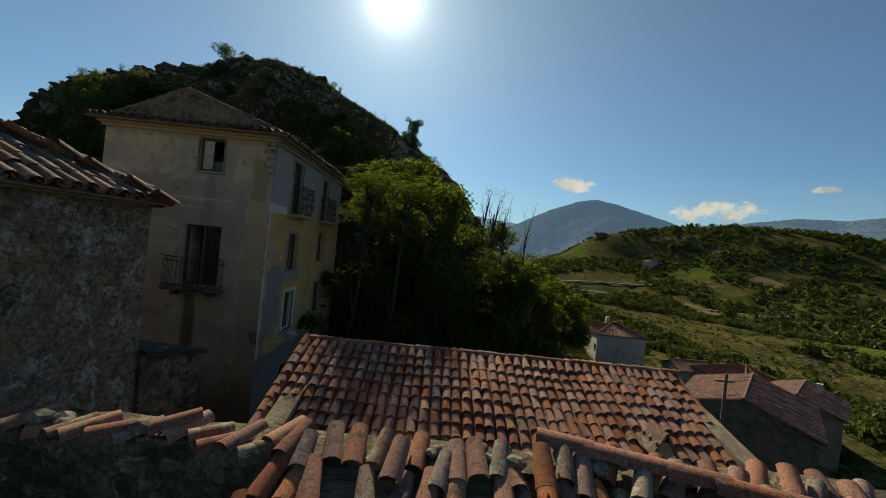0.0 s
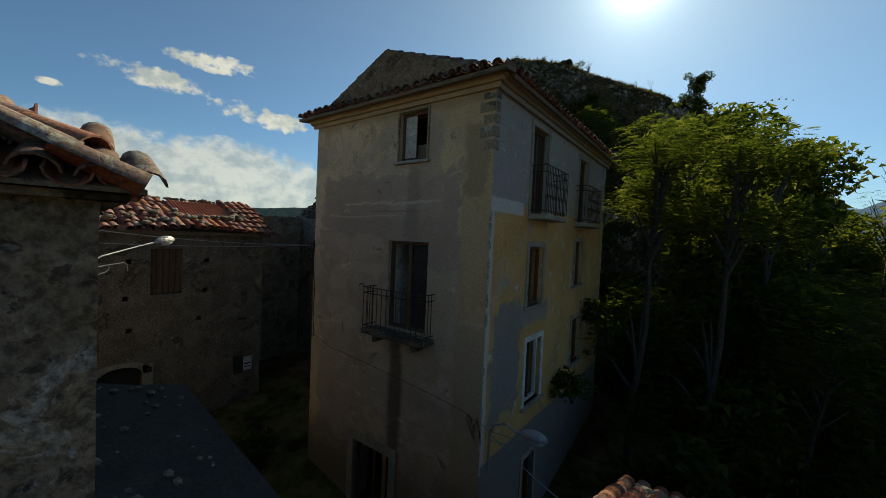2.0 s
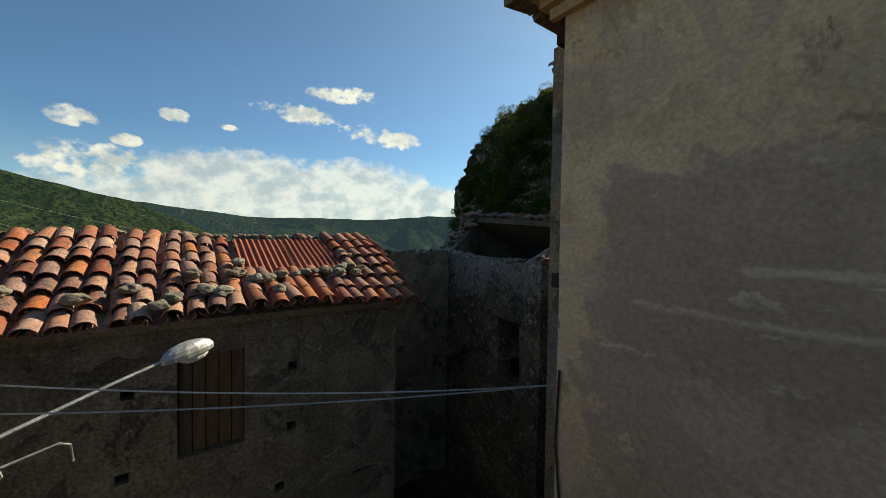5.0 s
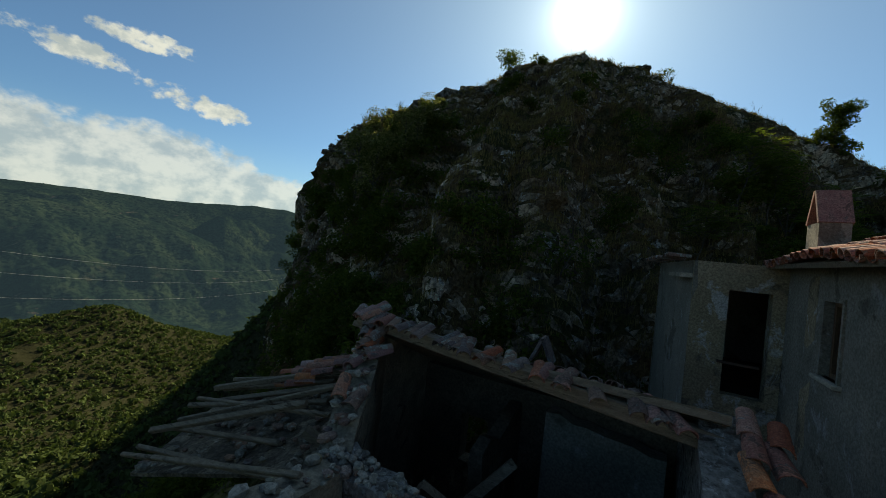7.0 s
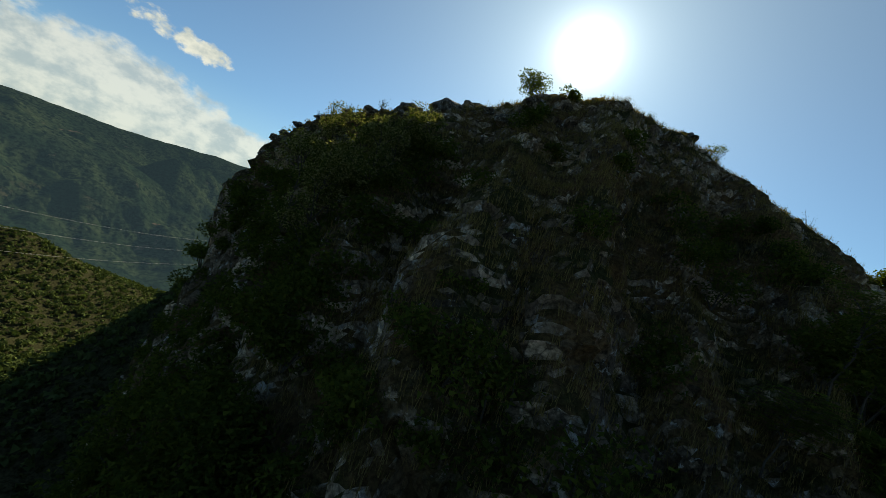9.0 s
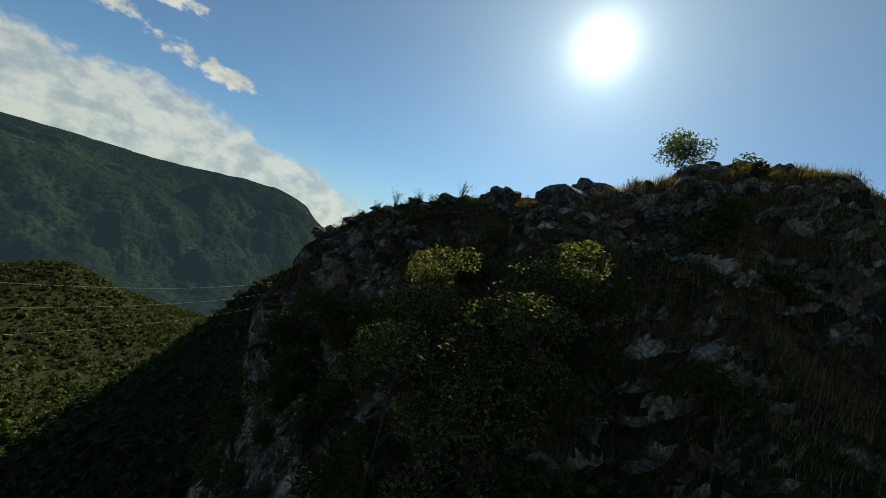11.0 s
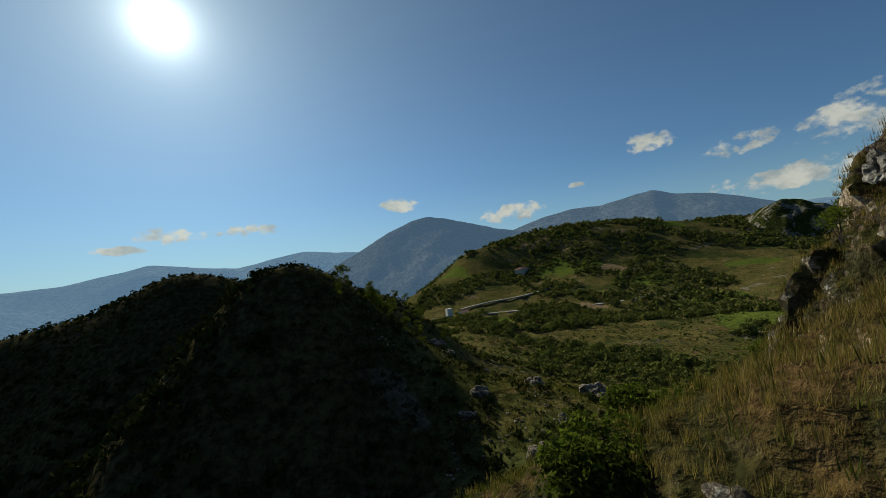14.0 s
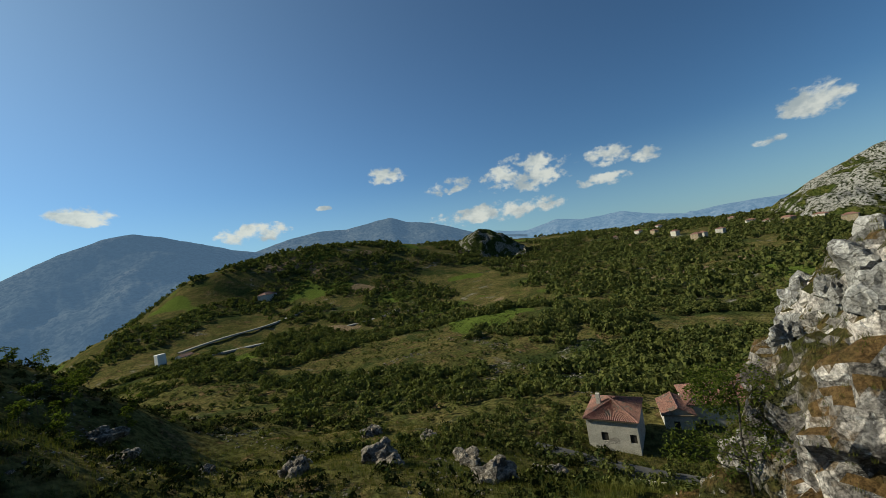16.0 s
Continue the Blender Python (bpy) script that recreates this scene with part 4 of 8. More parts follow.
def slab(p, along, up, w, l, thick=0.08):
    """A thick sloping deck with its foot corner at p."""
    p, a, u_ = Vector(p), Vector(along).normalized() * w, Vector(up).normalized() * l
    n = a.cross(u_).normalized()
    if n.z < 0:
        n = -n
    bm = bmesh.new()
    vs = [bm.verts.new(q) for q in (p, p + a, p + a + u_, p + u_)]
    ws = [bm.verts.new(v.co - n * thick) for v in vs]
    bm.faces.new(vs)
    bm.faces.new(ws[::-1])
    for k in range(4):
        bm.faces.new((vs[k], vs[(k + 1) % 4], ws[(k + 1) % 4], ws[k]))
    bmesh.ops.recalc_face_normals(bm, faces=bm.faces)
    return bm


def stone_mesh(seed, size=(1, 1, 1), detail=2, bite=0.35):
    """An angular broken stone."""
    bm = bmesh.new()
    bmesh.ops.create_icosphere(bm, subdivisions=detail, radius=0.5)
    off = Vector((seed * 3.7, seed * 1.3, seed * 2.1))
    for v in bm.verts:
        n = noise.voronoi(v.co * 1.6 + off)[0]
        v.co *= 1 + bite * (n[1] - n[0]) - 0.15 + 0.25 * noise.noise(v.co * 3 + off)
        v.co = Vector((v.co.x * size[0], v.co.y * size[1], v.co.z * size[2]))
    return bm


def frame_bars(bm, x0, x1, z0, z1, y0, y1, w):
    """Four bars round an opening in the plane y."""
    box(bm, x0, x0 + w, y0, y1, z0, z1)
    box(bm, x1 - w, x1, y0, y1, z0, z1)
    box(bm, x0 + w, x1 - w, y0, y1, z1 - w, z1)
    box(bm, x0 + w, x1 - w, y0, y1, z0, z0 + w)


def placed(bm, m):
    bmesh.ops.transform(bm, matrix=m, verts=bm.verts)
    return bm


def facing(p, yaw):
    """Turns what is drawn along x, with its outside at -y, to stand at p."""
    return Matrix.Translation(p) @ Matrix.Rotation(radians(yaw), 4, "Z")


def railing(parent, m, w, depth, h, bars=None, scroll=True, name="railing"):
    """An iron balcony rail round three sides; drawn over x 0..w, with its front at y -depth."""
    corners = [(0, 0), (0, -depth), (w, -depth), (w, 0)]
    for z in (0.08, h * 0.86, h):
        bm = bmesh.new()
        tube(bm, [(x, y, z) for x, y in corners], 0.013, sides=5)
        part(name, placed(bm, m), M_IRON, parent)
    n = bars or round(w / 0.11)
    spots = [(w * k / n, -depth) for k in range(n + 1)] + [(x, -depth * k / 4) for x in (0, w) for k in (1, 2, 3)]
    for x, y in spots:
        bm = bmesh.new()
        tube(bm, [(x, y, 0.02), (x, y, h)], 0.009, sides=4)
        part("baluster", placed(bm, m), M_IRON, parent)
    if scroll:
        for x in [w * (k + 0.5) / max(n // 2, 1) for k in range(max(n // 2, 1))]:
            for z, r, s in ((h * 0.35, 0.085, 1), (h * 0.60, 0.085, -1)):
                pts = [(x + s * math.cos(a) * r * (1 - a / 9), -depth, z + math.sin(a) * r * (1 - a / 9)) for a in [q * 0.6 for q in range(13)]]
                bm = bmesh.new()
                tube(bm, pts, 0.008, sides=4)
                part("scroll", placed(bm, m), M_IRON, parent)


# ---- the tall house ----
tall = thing("abandoned_house", "tall abandoned house with peeling ochre and grey render", "house")
front_holes = [(3.37, 4.25, 10.95, 12.13), (3.13, 4.40, 6.86, 9.02), (2.10, 3.45, 0.6, 3.6)]
part("front_wall", wall((-6.0, 0), (0, 0), -1.0, 12.55, front_holes, 0.55, None, 0.5, 0.02), M_FRONT, tall)
side_holes = [(1.95, 2.95, 9.85, 12.0), (2.02, 2.95, 7.5, 9.02), (2.12, 3.12, 4.92, 6.58), (2.25, 2.98, 1.2, 3.45),
              (5.8, 6.7, 9.85, 11.95), (5.75, 6.55, 7.75, 9.2), (5.8, 6.7, 5.1, 6.6)]
part("side_wall", wall((0.003, 0.55), (0.003, 9.3), -1.5, 12.55, [(a - 0.55, b - 0.55, c, d) for a, b, c, d in side_holes], 0.55, None, 0.5, 0.02), M_SIDE, tall)
bm = bmesh.new()
box(bm, -0.01, 0.012, 0.004, 0.552, -1.5, 12.5)
part("corner_render", bm, M_SIDE, tall)
part("west_wall", wall((-6.0, 1.2), (-6.0, 0.55), -1.0, 12.55, (), 0.5), M_PLASTER_R, tall)
wing_holes = [(10.3 - 8.55, 10.3 - 7.95, 10.95, 12.15), (10.3 - 5.2, 10.3 - 4.3, 7.0, 9.0), (10.3 - 8.6, 10.3 - 7.8, 6.6, 8.2)]
part("wing_wall", wall((-7.03, 10.3), (-7.03, 1.2), -1.0, 12.72, wing_holes, 0.45, None, 0.6), M_PLASTER_G, tall)
part("wing_return_wall", wall((-7.03, 1.2), (-6.0, 1.2), -1.0, 12.7, (), 0.4), M_PLASTER_R, tall)
part("back_wall", wall((0, 9.3), (-7.03, 9.3), -1.0, 12.55, (), 0.4, None, 1.2), M_PLASTER_R, tall)
# floors coloured near black so that the rooms look unlit
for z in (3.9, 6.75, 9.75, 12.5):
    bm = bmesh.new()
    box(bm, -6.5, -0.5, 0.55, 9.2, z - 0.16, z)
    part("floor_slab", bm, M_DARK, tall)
bm = bmesh.new()
box(bm, -3.4, -3.25, 0.6, 9.2, -1.0, 12.5)
part("inner_wall", bm, M_PLASTER_R, tall)
rng = random.Random(18)
for k, (z0, z1, w_) in enumerate(((10.98, 11.22, 0.26), (11.24, 11.50, 0.36), (11.52, 11.74, 0.28), (11.76, 12.0, 0.38), (12.02, 12.2, 0.30))):
    bm = bmesh.new()
    box(bm, -w_, 0.030, -0.012 - 0.004 * (k % 2), 0.20, z0, z1)
    bmesh.ops.bevel(bm, geom=bm.edges[:], offset=0.025, segments=2, affect="EDGES")
    part("quoin_stone", bm, M_PLASTER_R, tall, "corner stone laid bare by fallen render" if k == 0 else "")
for k in range(26):
    z = rng.choice((rng.uniform(7.2, 9.9), rng.uniform(4.2, 10.9)))
    bm = stone_mesh(k + 700, (rng.uniform(0.05, 0.10), rng.uniform(0.05, 0.12), rng.uniform(0.12, 0.34)), 1, 0.3)
    part("render_flake", placed(bm, Matrix.Translation((0.004, 0.0, z))), M_PLASTER_V if k % 3 else M_MORTAR, tall)
# gable over the front, of bare rubble
bm = bmesh.new()
gp = [(-6.15, 12.56), (-3.3, 13.86), (0.10, 12.58)]
vs = [bm.verts.new((x, y, z)) for y in (0.03, 0.43) for x, z in gp]
bm.faces.new(vs[:3])
bm.faces.new(vs[:2:-1])
for k in range(3):
    bm.faces.new((vs[k], vs[3 + k], vs[3 + (k + 1) % 3], vs[(k + 1) % 3]))
bmesh.ops.recalc_face_normals(bm, faces=bm.faces)
part("gable", bm, M_GABLE, tall, "bare rubble gable over the front")
# moulded cornice under the eaves
for name, pts in (("front_cornice", ((-6.2, -0.001), (0.2, -0.001))), ("side_cornice", ((0.004, -0.2), (0.004, 9.4)))):
    for k, (out, z0, z1) in enumerate(((0.07, 12.22, 12.32), (0.14, 12.325, 12.42), (0.22, 12.425, 12.50))):
        bm = bmesh.new()
        if name == "front_cornice":
            box(bm, -6.05 - out, 0.05 + out, -out, 0.0, z0, z1)
        else:
            box(bm, 0.02, 0.02 + out, 0.02, 9.4, z0, z1)
        part(name, bm, M_FRONT if name == "front_cornice" else M_SIDE, tall)
# roof: two slopes and a tiled pent along the front
roof_e = part("east_roof", slab((0.38, 0.06, 12.46), (0, 1, 0), (-3.68, 0, 1.30), 9.49, 3.90), M_BEAM, tall)
roof_w = part("west_roof", slab((-6.45, 0.06, 12.46), (0, 1, 0), (3.15, 0, 1.28), 1.59, 3.40), M_BEAM, tall)
roof_wing = part("wing_roof", slab((-7.42, 1.66, 12.72), (0, 1, 0), (4.1, 0, 1.32), 8.9, 4.3), M_BEAM, tall)
roof_f = part("front_pent", slab((-6.45, -0.36, 12.48), (1, 0, 0), (0, 0.8, 0.12), 6.85, 0.40), M_BEAM, tall)
cv, pn = tile_frames((0.42, 0.16, 12.47), (0, 1, 0), (-3.68, 0, 1.30), 37, 10, 0.25, 0.38, 3)
lay_tiles(roof_e, cv, pn, TILE_OLD_ME, M_TILE_STUFF, 120, (0.4, 0, 12.5))
cv, pn = tile_frames((-6.48, 0.20, 12.47), (0, 1, 0), (3.15, 0, 1.28), 5, 9, 0.25, 0.38, 4)
lay_tiles(roof_w, cv, pn, TILE_OLD_ME, M_TILE_STUFF, 45)
cv, pn = tile_frames((-7.46, 1.7, 12.72), (0, 1, 0), (4.1, 0, 1.32), 35, 11, 0.25, 0.38, 5, 1.3)
lay_tiles(roof_wing, cv, pn, TILE_ME, M_TILE_STUFF, 200, (-7.4, 8, 12.7))
cv, pn = tile_frames((-6.35, -0.40, 12.47), (1, 0, 0), (0, 0.8, 0.12), 27, 1, 0.25, 0.38, 6, 1.5)
lay_tiles(roof_f, cv, pn, TILE_OLD_ME, M_TILE_STUFF, 60)
# verge tiles down the gable
cv = []
for k in range(8):
    for s, x0, z0, dx, dz in ((0, -6.15, 12.56, 2.85, 1.27), (1, 0.10, 12.58, -3.40, 1.25)):
        d = Vector((dx, 0, dz)).normalized()
        cv.append(Matrix.Translation((x0 + dx * k / 8, 0.14, z0 + dz * k / 8 + 0.0)) @ Matrix((Vector((0, -1 if s == 0 else 1, 0)), d, Vector((0, -1 if s == 0 else 1, 0)).cross(d))).transposed().to_4x4())
lay_tiles(tall, cv, [], TILE_OLD_ME, M_TILE_STUFF, 16)


def window(parent, m, w, h, kind, name="window"):
    """Fills an opening; drawn over x 0..w, z 0..h, outside at -y."""
    win = new(name)
    win.parent = parent
    bm = bmesh.new()
    frame_bars(bm, 0.0, w, 0.0, h, 0.10, 0.18, 0.07)
    part("window_frame", placed(bm, m), M_DOORWOOD if kind != "white" else M_WHITE, win)
    if kind == "broken":
        bm = bmesh.new()
        box(bm, 0.07, w * 0.48, 0.13, 0.15, 0.10, h - 0.07)
        part("board", placed(bm, m), M_PLASTER_V, win, "pale board behind the broken window")
        bm = bmesh.new()
        box(bm, w * 0.42, w - 0.10, 0.24, 0.30, 0.0, h * 0.36)
        part("broken_shutter", placed(bm, m), M_WOOD, win)
    if kind in ("plain", "white"):
        bm = bmesh.new()
        box(bm, w / 2 - 0.025, w / 2 + 0.025, 0.11, 0.17, 0.07, h - 0.07)
        part("mullion", placed(bm, m), M_DOORWOOD, win)
    if kind == "door":
        bm = bmesh.new()
        box(bm, w * 0.46, w * 0.54, 0.11, 0.17, 0.07, h - 0.07)
        part("mullion", placed(bm, m), M_DOORWOOD, win)
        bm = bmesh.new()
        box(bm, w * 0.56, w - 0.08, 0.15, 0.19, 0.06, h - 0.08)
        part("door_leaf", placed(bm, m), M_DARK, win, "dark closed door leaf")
        bm = bmesh.new()
        box(bm, 0.07, 0.11, 0.2, 0.75, 0.0, h - 0.08)
        part("door_leaf", placed(bm, m), M_PLASTER_V, win, "pale door leaf standing open inwards")
    return win


def surround(parent, m, w, h, t, out, mat, sill=True):
    bm = bmesh.new()
    box(bm, -t, 0, -out, 0.002, 0, h)
    box(bm, w, w + t, -out, 0.002, 0, h)
    box(bm, -t, w + t, -out, 0.002, h, h + t)
    part("surround", placed(bm, m), mat, parent)
    if sill:
        bm = bmesh.new()
        box(bm, -t - 0.06, w + t + 0.06, -out - 0.07, 0.10, -0.07, 0.0)
        bmesh.ops.bevel(bm, geom=bm.edges[:], offset=0.012, segments=1, affect="EDGES")
        part("sill", placed(bm, m), M_CONCRETE, parent)


window(tall, facing((-2.63, 0, 10.95), 0), 0.88, 1.18, "broken")
surround(tall, facing((-2.63, 0, 10.95), 0), 0.88, 1.18, 0.05, 0.035, M_PLASTER_R)
window(tall, facing((-2.87, 0, 6.86), 0), 1.27, 2.16, "door", "balcony_door")
window(tall, facing((-3.90, 0, 0.6), 0), 1.35, 3.0, "plain", "front_door")
surround(tall, facing((-3.90, 0, 0.6), 0), 1.35, 3.0, 0.22, 0.05, M_CONCRETE, False)
for y0, y1, z0, z1, kind in ((1.95, 2.95, 9.85, 12.0, "door"), (2.02, 2.95, 7.5, 9.02, "plain"), (2.12, 3.12, 4.92, 6.58, "white"), (2.25, 2.98, 1.2, 3.45, "plain"),
                             (5.8, 6.7, 9.85, 11.95, "door"), (5.75, 6.55, 7.75, 9.2, "plain"), (5.8, 6.7, 5.1, 6.6, "plain")):
    m = facing((0.003, y0, z0), 90)
    window(tall, m, y1 - y0, z1 - z0, kind)
    surround(tall, m, y1 - y0, z1 - z0, 0.13, 0.03, M_WHITE if kind == "white" else M_CONCRETE, kind != "door")
window(tall, facing((-7.03, 8.55, 10.95), -90), 0.6, 1.2, "plain")
surround(tall, facing((-7.03, 8.55, 10.95), -90), 0.6, 1.2, 0.06, 0.03, M_PLASTER_G)

bm = bmesh.new()
box(bm, -3.25, -1.30, -0.50, -0.001, 6.70, 6.82)
box(bm, -2.95, -2.85, -0.40, -0.001, 6.52, 6.70)
box(bm, -1.70, -1.60, -0.40, -0.001, 6.52, 6.70)
bmesh.ops.bevel(bm, geom=bm.edges[:], offset=0.015, segments=1, affect="EDGES")
front_balcony = part("balcony", bm, M_EDGE, tall)
railing(front_balcony, Matrix.Translation((-3.22, -0.03, 6.82)), 1.89, 0.43, 1.03, 12, False)
for x in (-3.22, -1.33):
    bm = bmesh.new()
    tube(bm, [(x, -0.46, 7.85), (x, -0.50, 7.92), (x, -0.58, 7.93), (x, -0.60, 7.88)], 0.014, sides=5)
    part("finial", bm, M_IRON, front_balcony)
for y0 in (1.95, 5.55):
    bm = bmesh.new()
    box(bm, 0.004, 0.45, y0 - 0.1, y0 + 1.5, 9.70, 9.83)
    bmesh.ops.bevel(bm, geom=bm.edges[:], offset=0.015, segments=1, affect="EDGES")
    bal = part("balcony", bm, M_CONCRETE, tall)
    railing(bal, facing((0.02, y0 - 0.08, 9.83), 90), 1.55, 0.40, 1.18, 14, True)
# chimney with a two-tile hood on the wing roof
bm = bmesh.new()
box(bm, -7.15, -6.75, 8.75, 9.25, 12.7, 13.45)
chim = part("chimney", bm, M_PLASTER_G, tall, "rendered chimney with a hood of two leaning tiles")
for s in (-1, 1):
    bm = bmesh.new()
    box(bm, -7.17, -6.73, -0.03, 0.03, 0, 0.62, Matrix.Translation((0, 9.0 + s * 0.25, 13.45)) @ Matrix.Rotation(radians(s * 22), 4, "X"))
    part("hood_tile", bm, M_TILE, chim)

# plants of wire and conduit along the front
wire = thing("wall_cables", "tangled old cables and conduit on the house front", "cable")
bm = bmesh.new()
tube(bm, [(-5.95, -0.03, 8.9), (-5.98, -0.03, 8.2), (-5.90, -0.02, 7.4), (-5.93, -0.02, 6.5), (-5.85, -0.02, 6.1)], 0.012, sides=4)
tube(bm, [(-5.9, -0.02, 6.1), (-5.0, -0.03, 5.85), (-3.5, -0.03, 5.75), (-1.2, -0.04, 5.55), (-0.4, -0.04, 5.45), (-0.02, -0.05, 5.3)], 0.006, sides=4)
for k in range(5):
    tube(bm, [(-0.35 + 0.05 * k, -0.05, 5.35 + 0.1 * math.sin(k)), (-0.2 + 0.03 * k, -0.10, 5.15 - 0.06 * k), (-0.05, -0.08, 5.32 + 0.05 * k), (0.03, -0.03, 5.1 - 0.05 * k)], 0.007, sides=4)
part("cable", bm, M_IRON, wire)


def span(name, label, a, b, sag, r=0.008, mat=None):
    ob = thing(name, label, "cable")
    bm = bmesh.new()
    a, b = Vector(a), Vector(b)
    tube(bm, [a.lerp(b, t) - Vector((0, 0, sag * 4 * t * (1 - t))) for t in [k / 14 for k in range(15)]], r, sides=4)
    part("wire", bm, mat or M_GALV, ob)


span("power_cable", "thin pale cable slung between two houses", (-6.0, -0.05, 8.75), (-8.6, -4.72, 9.0), 0.10)
span("power_cable", "thin pale cable from the house corner down to the tiled roof", (0.03, -0.05, 5.35), (2.75, -2.2, 5.9), 0.08)
span("power_cable", "thin pale cable slung between two houses", (-6.0, -0.05, 8.75), (-10.1, -7.0, 8.8), 0.15)


def street_lamp(label, foot, yaw, reach, rise, big=1.0):
    lp = thing("street_lamp", label, "street lamp")
    m = facing(foot, yaw)
    bm = bmesh.new()
    tube(bm, [(0, 0, -0.9), (0, -0.03, 0.0), (0, -0.16, 0.22), (0, -0.45, 0.36), (0, -reach * 0.75, rise * 0.85), (0, -reach, rise)], 0.026, 0.02)
    part("arm", placed(bm, m), M_GALV, lp)
    bm = bmesh.new()
    tube(bm, [(0, -0.02, 0.02), (0, -0.5, 0.12), (0, -0.98, 0.17), (0, -1.06, 0.12), (0, -1.08, -0.05)], 0.011, sides=5)
    tube(bm, [(0, -0.02, -0.18), (0, -0.35, -0.10), (0, -0.55, -0.04), (0, -0.62, 0.05), (0, -0.6, 0.12)], 0.010, sides=5)
    part("bracket", placed(bm, m), M_GALV, lp)
    bm = bmesh.new()
    bmesh.ops.create_uvsphere(bm, u_segments=14, v_segments=9, radius=0.5)
    for v in bm.verts:
        v.co = Vector((v.co.x * 0.24, v.co.y * 0.62, max(v.co.z, -0.12) * 0.30))
    part("head", placed(bm, m @ Matrix.Translation((0, -reach - 0.22, rise + 0.02)) @ Matrix.Rotation(radians(-9), 4, "X")), M_GALV, lp, "pale metal lamp head")
    bm = bmesh.new()
    bmesh.ops.create_uvsphere(bm, u_segments=12, v_segments=8, radius=0.5)
    for v in bm.verts:
        v.co = Vector((v.co.x * 0.18, v.co.y * 0.36, min(v.co.z, 0.1) * 0.20))
    part("lens", placed(bm, m @ Matrix.Translation((0, -reach - 0.28, rise - 0.01)) @ Matrix.Rotation(radians(-9), 4, "X")), M_WHITE, lp, "milky glass lens")
    return lp


street_lamp("grey street lamp on a long curved wall bracket", (-8.38, -4.72, 7.95), 205, 1.9, 0.72)
street_lamp("grey street lamp on a short bracket at the house corner", (0.02, 0.35, 5.0), 78, 0.9, 0.34)

# ---- the crumbling house on the west of the lane ----
LY = math.degrees(math.atan2(-4.74 + 6.07, -8.35 - 0.54))
old = thing("crumbling_house", "crumbling plastered house with a ragged hipped tile roof", "house")
ne, nw = Vector((0.54, -6.07, 0)), Vector((-8.35, -4.74, 0))
un = (nw - ne).normalized()
vn = Vector((un.y, -un.x, 0)) * -1 if Vector((un.y, -un.x, 0)).y > 0 else Vector((un.y, -un.x, 0))
se, sw = ne + vn * 7.0, nw + vn * 7.0
LEN_N = (nw - ne).length


def along_n(x):
    return (x - ne.x) / un.x


n_holes = [(along_n(-2.0), along_n(-3.35), 6.2, 8.65), (along_n(-5.35), along_n(-6.3), 7.05, 8.75)]
part("north_wall", wall((ne + un * 0.08).xy, nw.xy, 0.0, 9.335, [(a - 0.08, b - 0.08, c, d) for a, b, c, d in n_holes], 0.5, None, 0.5, 0.03), M_PLASTER_N, old)
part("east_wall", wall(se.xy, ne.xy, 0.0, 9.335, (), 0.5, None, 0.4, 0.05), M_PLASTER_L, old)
part("west_wall", wall(nw.xy, sw.xy, 0.0, 9.335, (), 0.5, None, 1.0), M_PLASTER_N, old)
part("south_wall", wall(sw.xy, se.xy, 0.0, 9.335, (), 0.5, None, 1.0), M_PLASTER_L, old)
out_e = 0.22
c_ne = ne - un * out_e - vn * out_e
apex = ne + un * 3.4 + vn * 3.5
rise = 2.0
hip = part("hip_roof", bmesh.new(), M_BEAM, old)
bm = bmesh.new()
cnr = [c_ne, nw + un * out_e - vn * out_e, sw + un * out_e + vn * out_e, se - un * out_e + vn * out_e]
low = [bm.verts.new((p.x, p.y, 9.37)) for p in cnr]
r1 = bm.verts.new((apex.x, apex.y, 9.37 + rise))
q2 = nw - un * 3.4 + vn * 3.5
r2 = bm.verts.new((q2.x, q2.y, 9.37 + rise))
for f in ((low[1], low[0], r1, r2), (low[0], low[3], r1), (low[3], low[2], r2, r1), (low[2], low[1], r2)):
    bm.faces.new(f)
got = bmesh.ops.extrude_face_region(bm, geom=bm.faces[:], use_keep_orig=True)
bmesh.ops.translate(bm, vec=(0, 0, -0.03), verts=[v for v in got["geom"] if isinstance(v, bmesh.types.BMVert)])
part("roof_deck", bm, M_BEAM, hip)


def slope_field(parent, foot, along, up, cols, rows, pitch, course, seed, mess, inside, mesh, mat, single):
    cv, pn = tile_frames(foot, along, up, cols, rows, pitch, course, seed, mess)
    keep = lambda ms: [q for q in ms if inside(q.translation)]
    lay_tiles(parent, keep(cv), keep(pn), mesh, mat, single)


def frame_uv(p):
    r = Vector((p.x, p.y, 0)) - ne
    return r.dot(un), r.dot(vn)


def north_in(p):
    a, b = frame_uv(p)
    return -0.4 + b + 0.34 < a + 0.1 and b < 3.45 and a < LEN_N + 0.3 - (b + 0.34)


def east_in(p):
    a, b = frame_uv(p)
    return a < b + 0.15 and a < 3.35


up_n = Vector((vn.x * 3.84, vn.y * 3.84, rise))
up_e = Vector((un.x * 3.74, un.y * 3.74, rise))
slope_field(hip, (c_ne.x - un.x * 0.1, c_ne.y - un.y * 0.1, 9.36), un, up_n, 38, 10, 0.25, 0.40, 11, 1.2, north_in, TILE_OLD_ME, M_TILE_STUFF, 230)
slope_field(hip, (c_ne.x, c_ne.y, 9.36), vn, up_e, 28, 10, 0.25, 0.40, 12, 1.2, east_in, TILE_OLD_ME, M_TILE_STUFF, 200)
hipdir = Vector((apex.x - c_ne.x, apex.y - c_ne.y, rise))
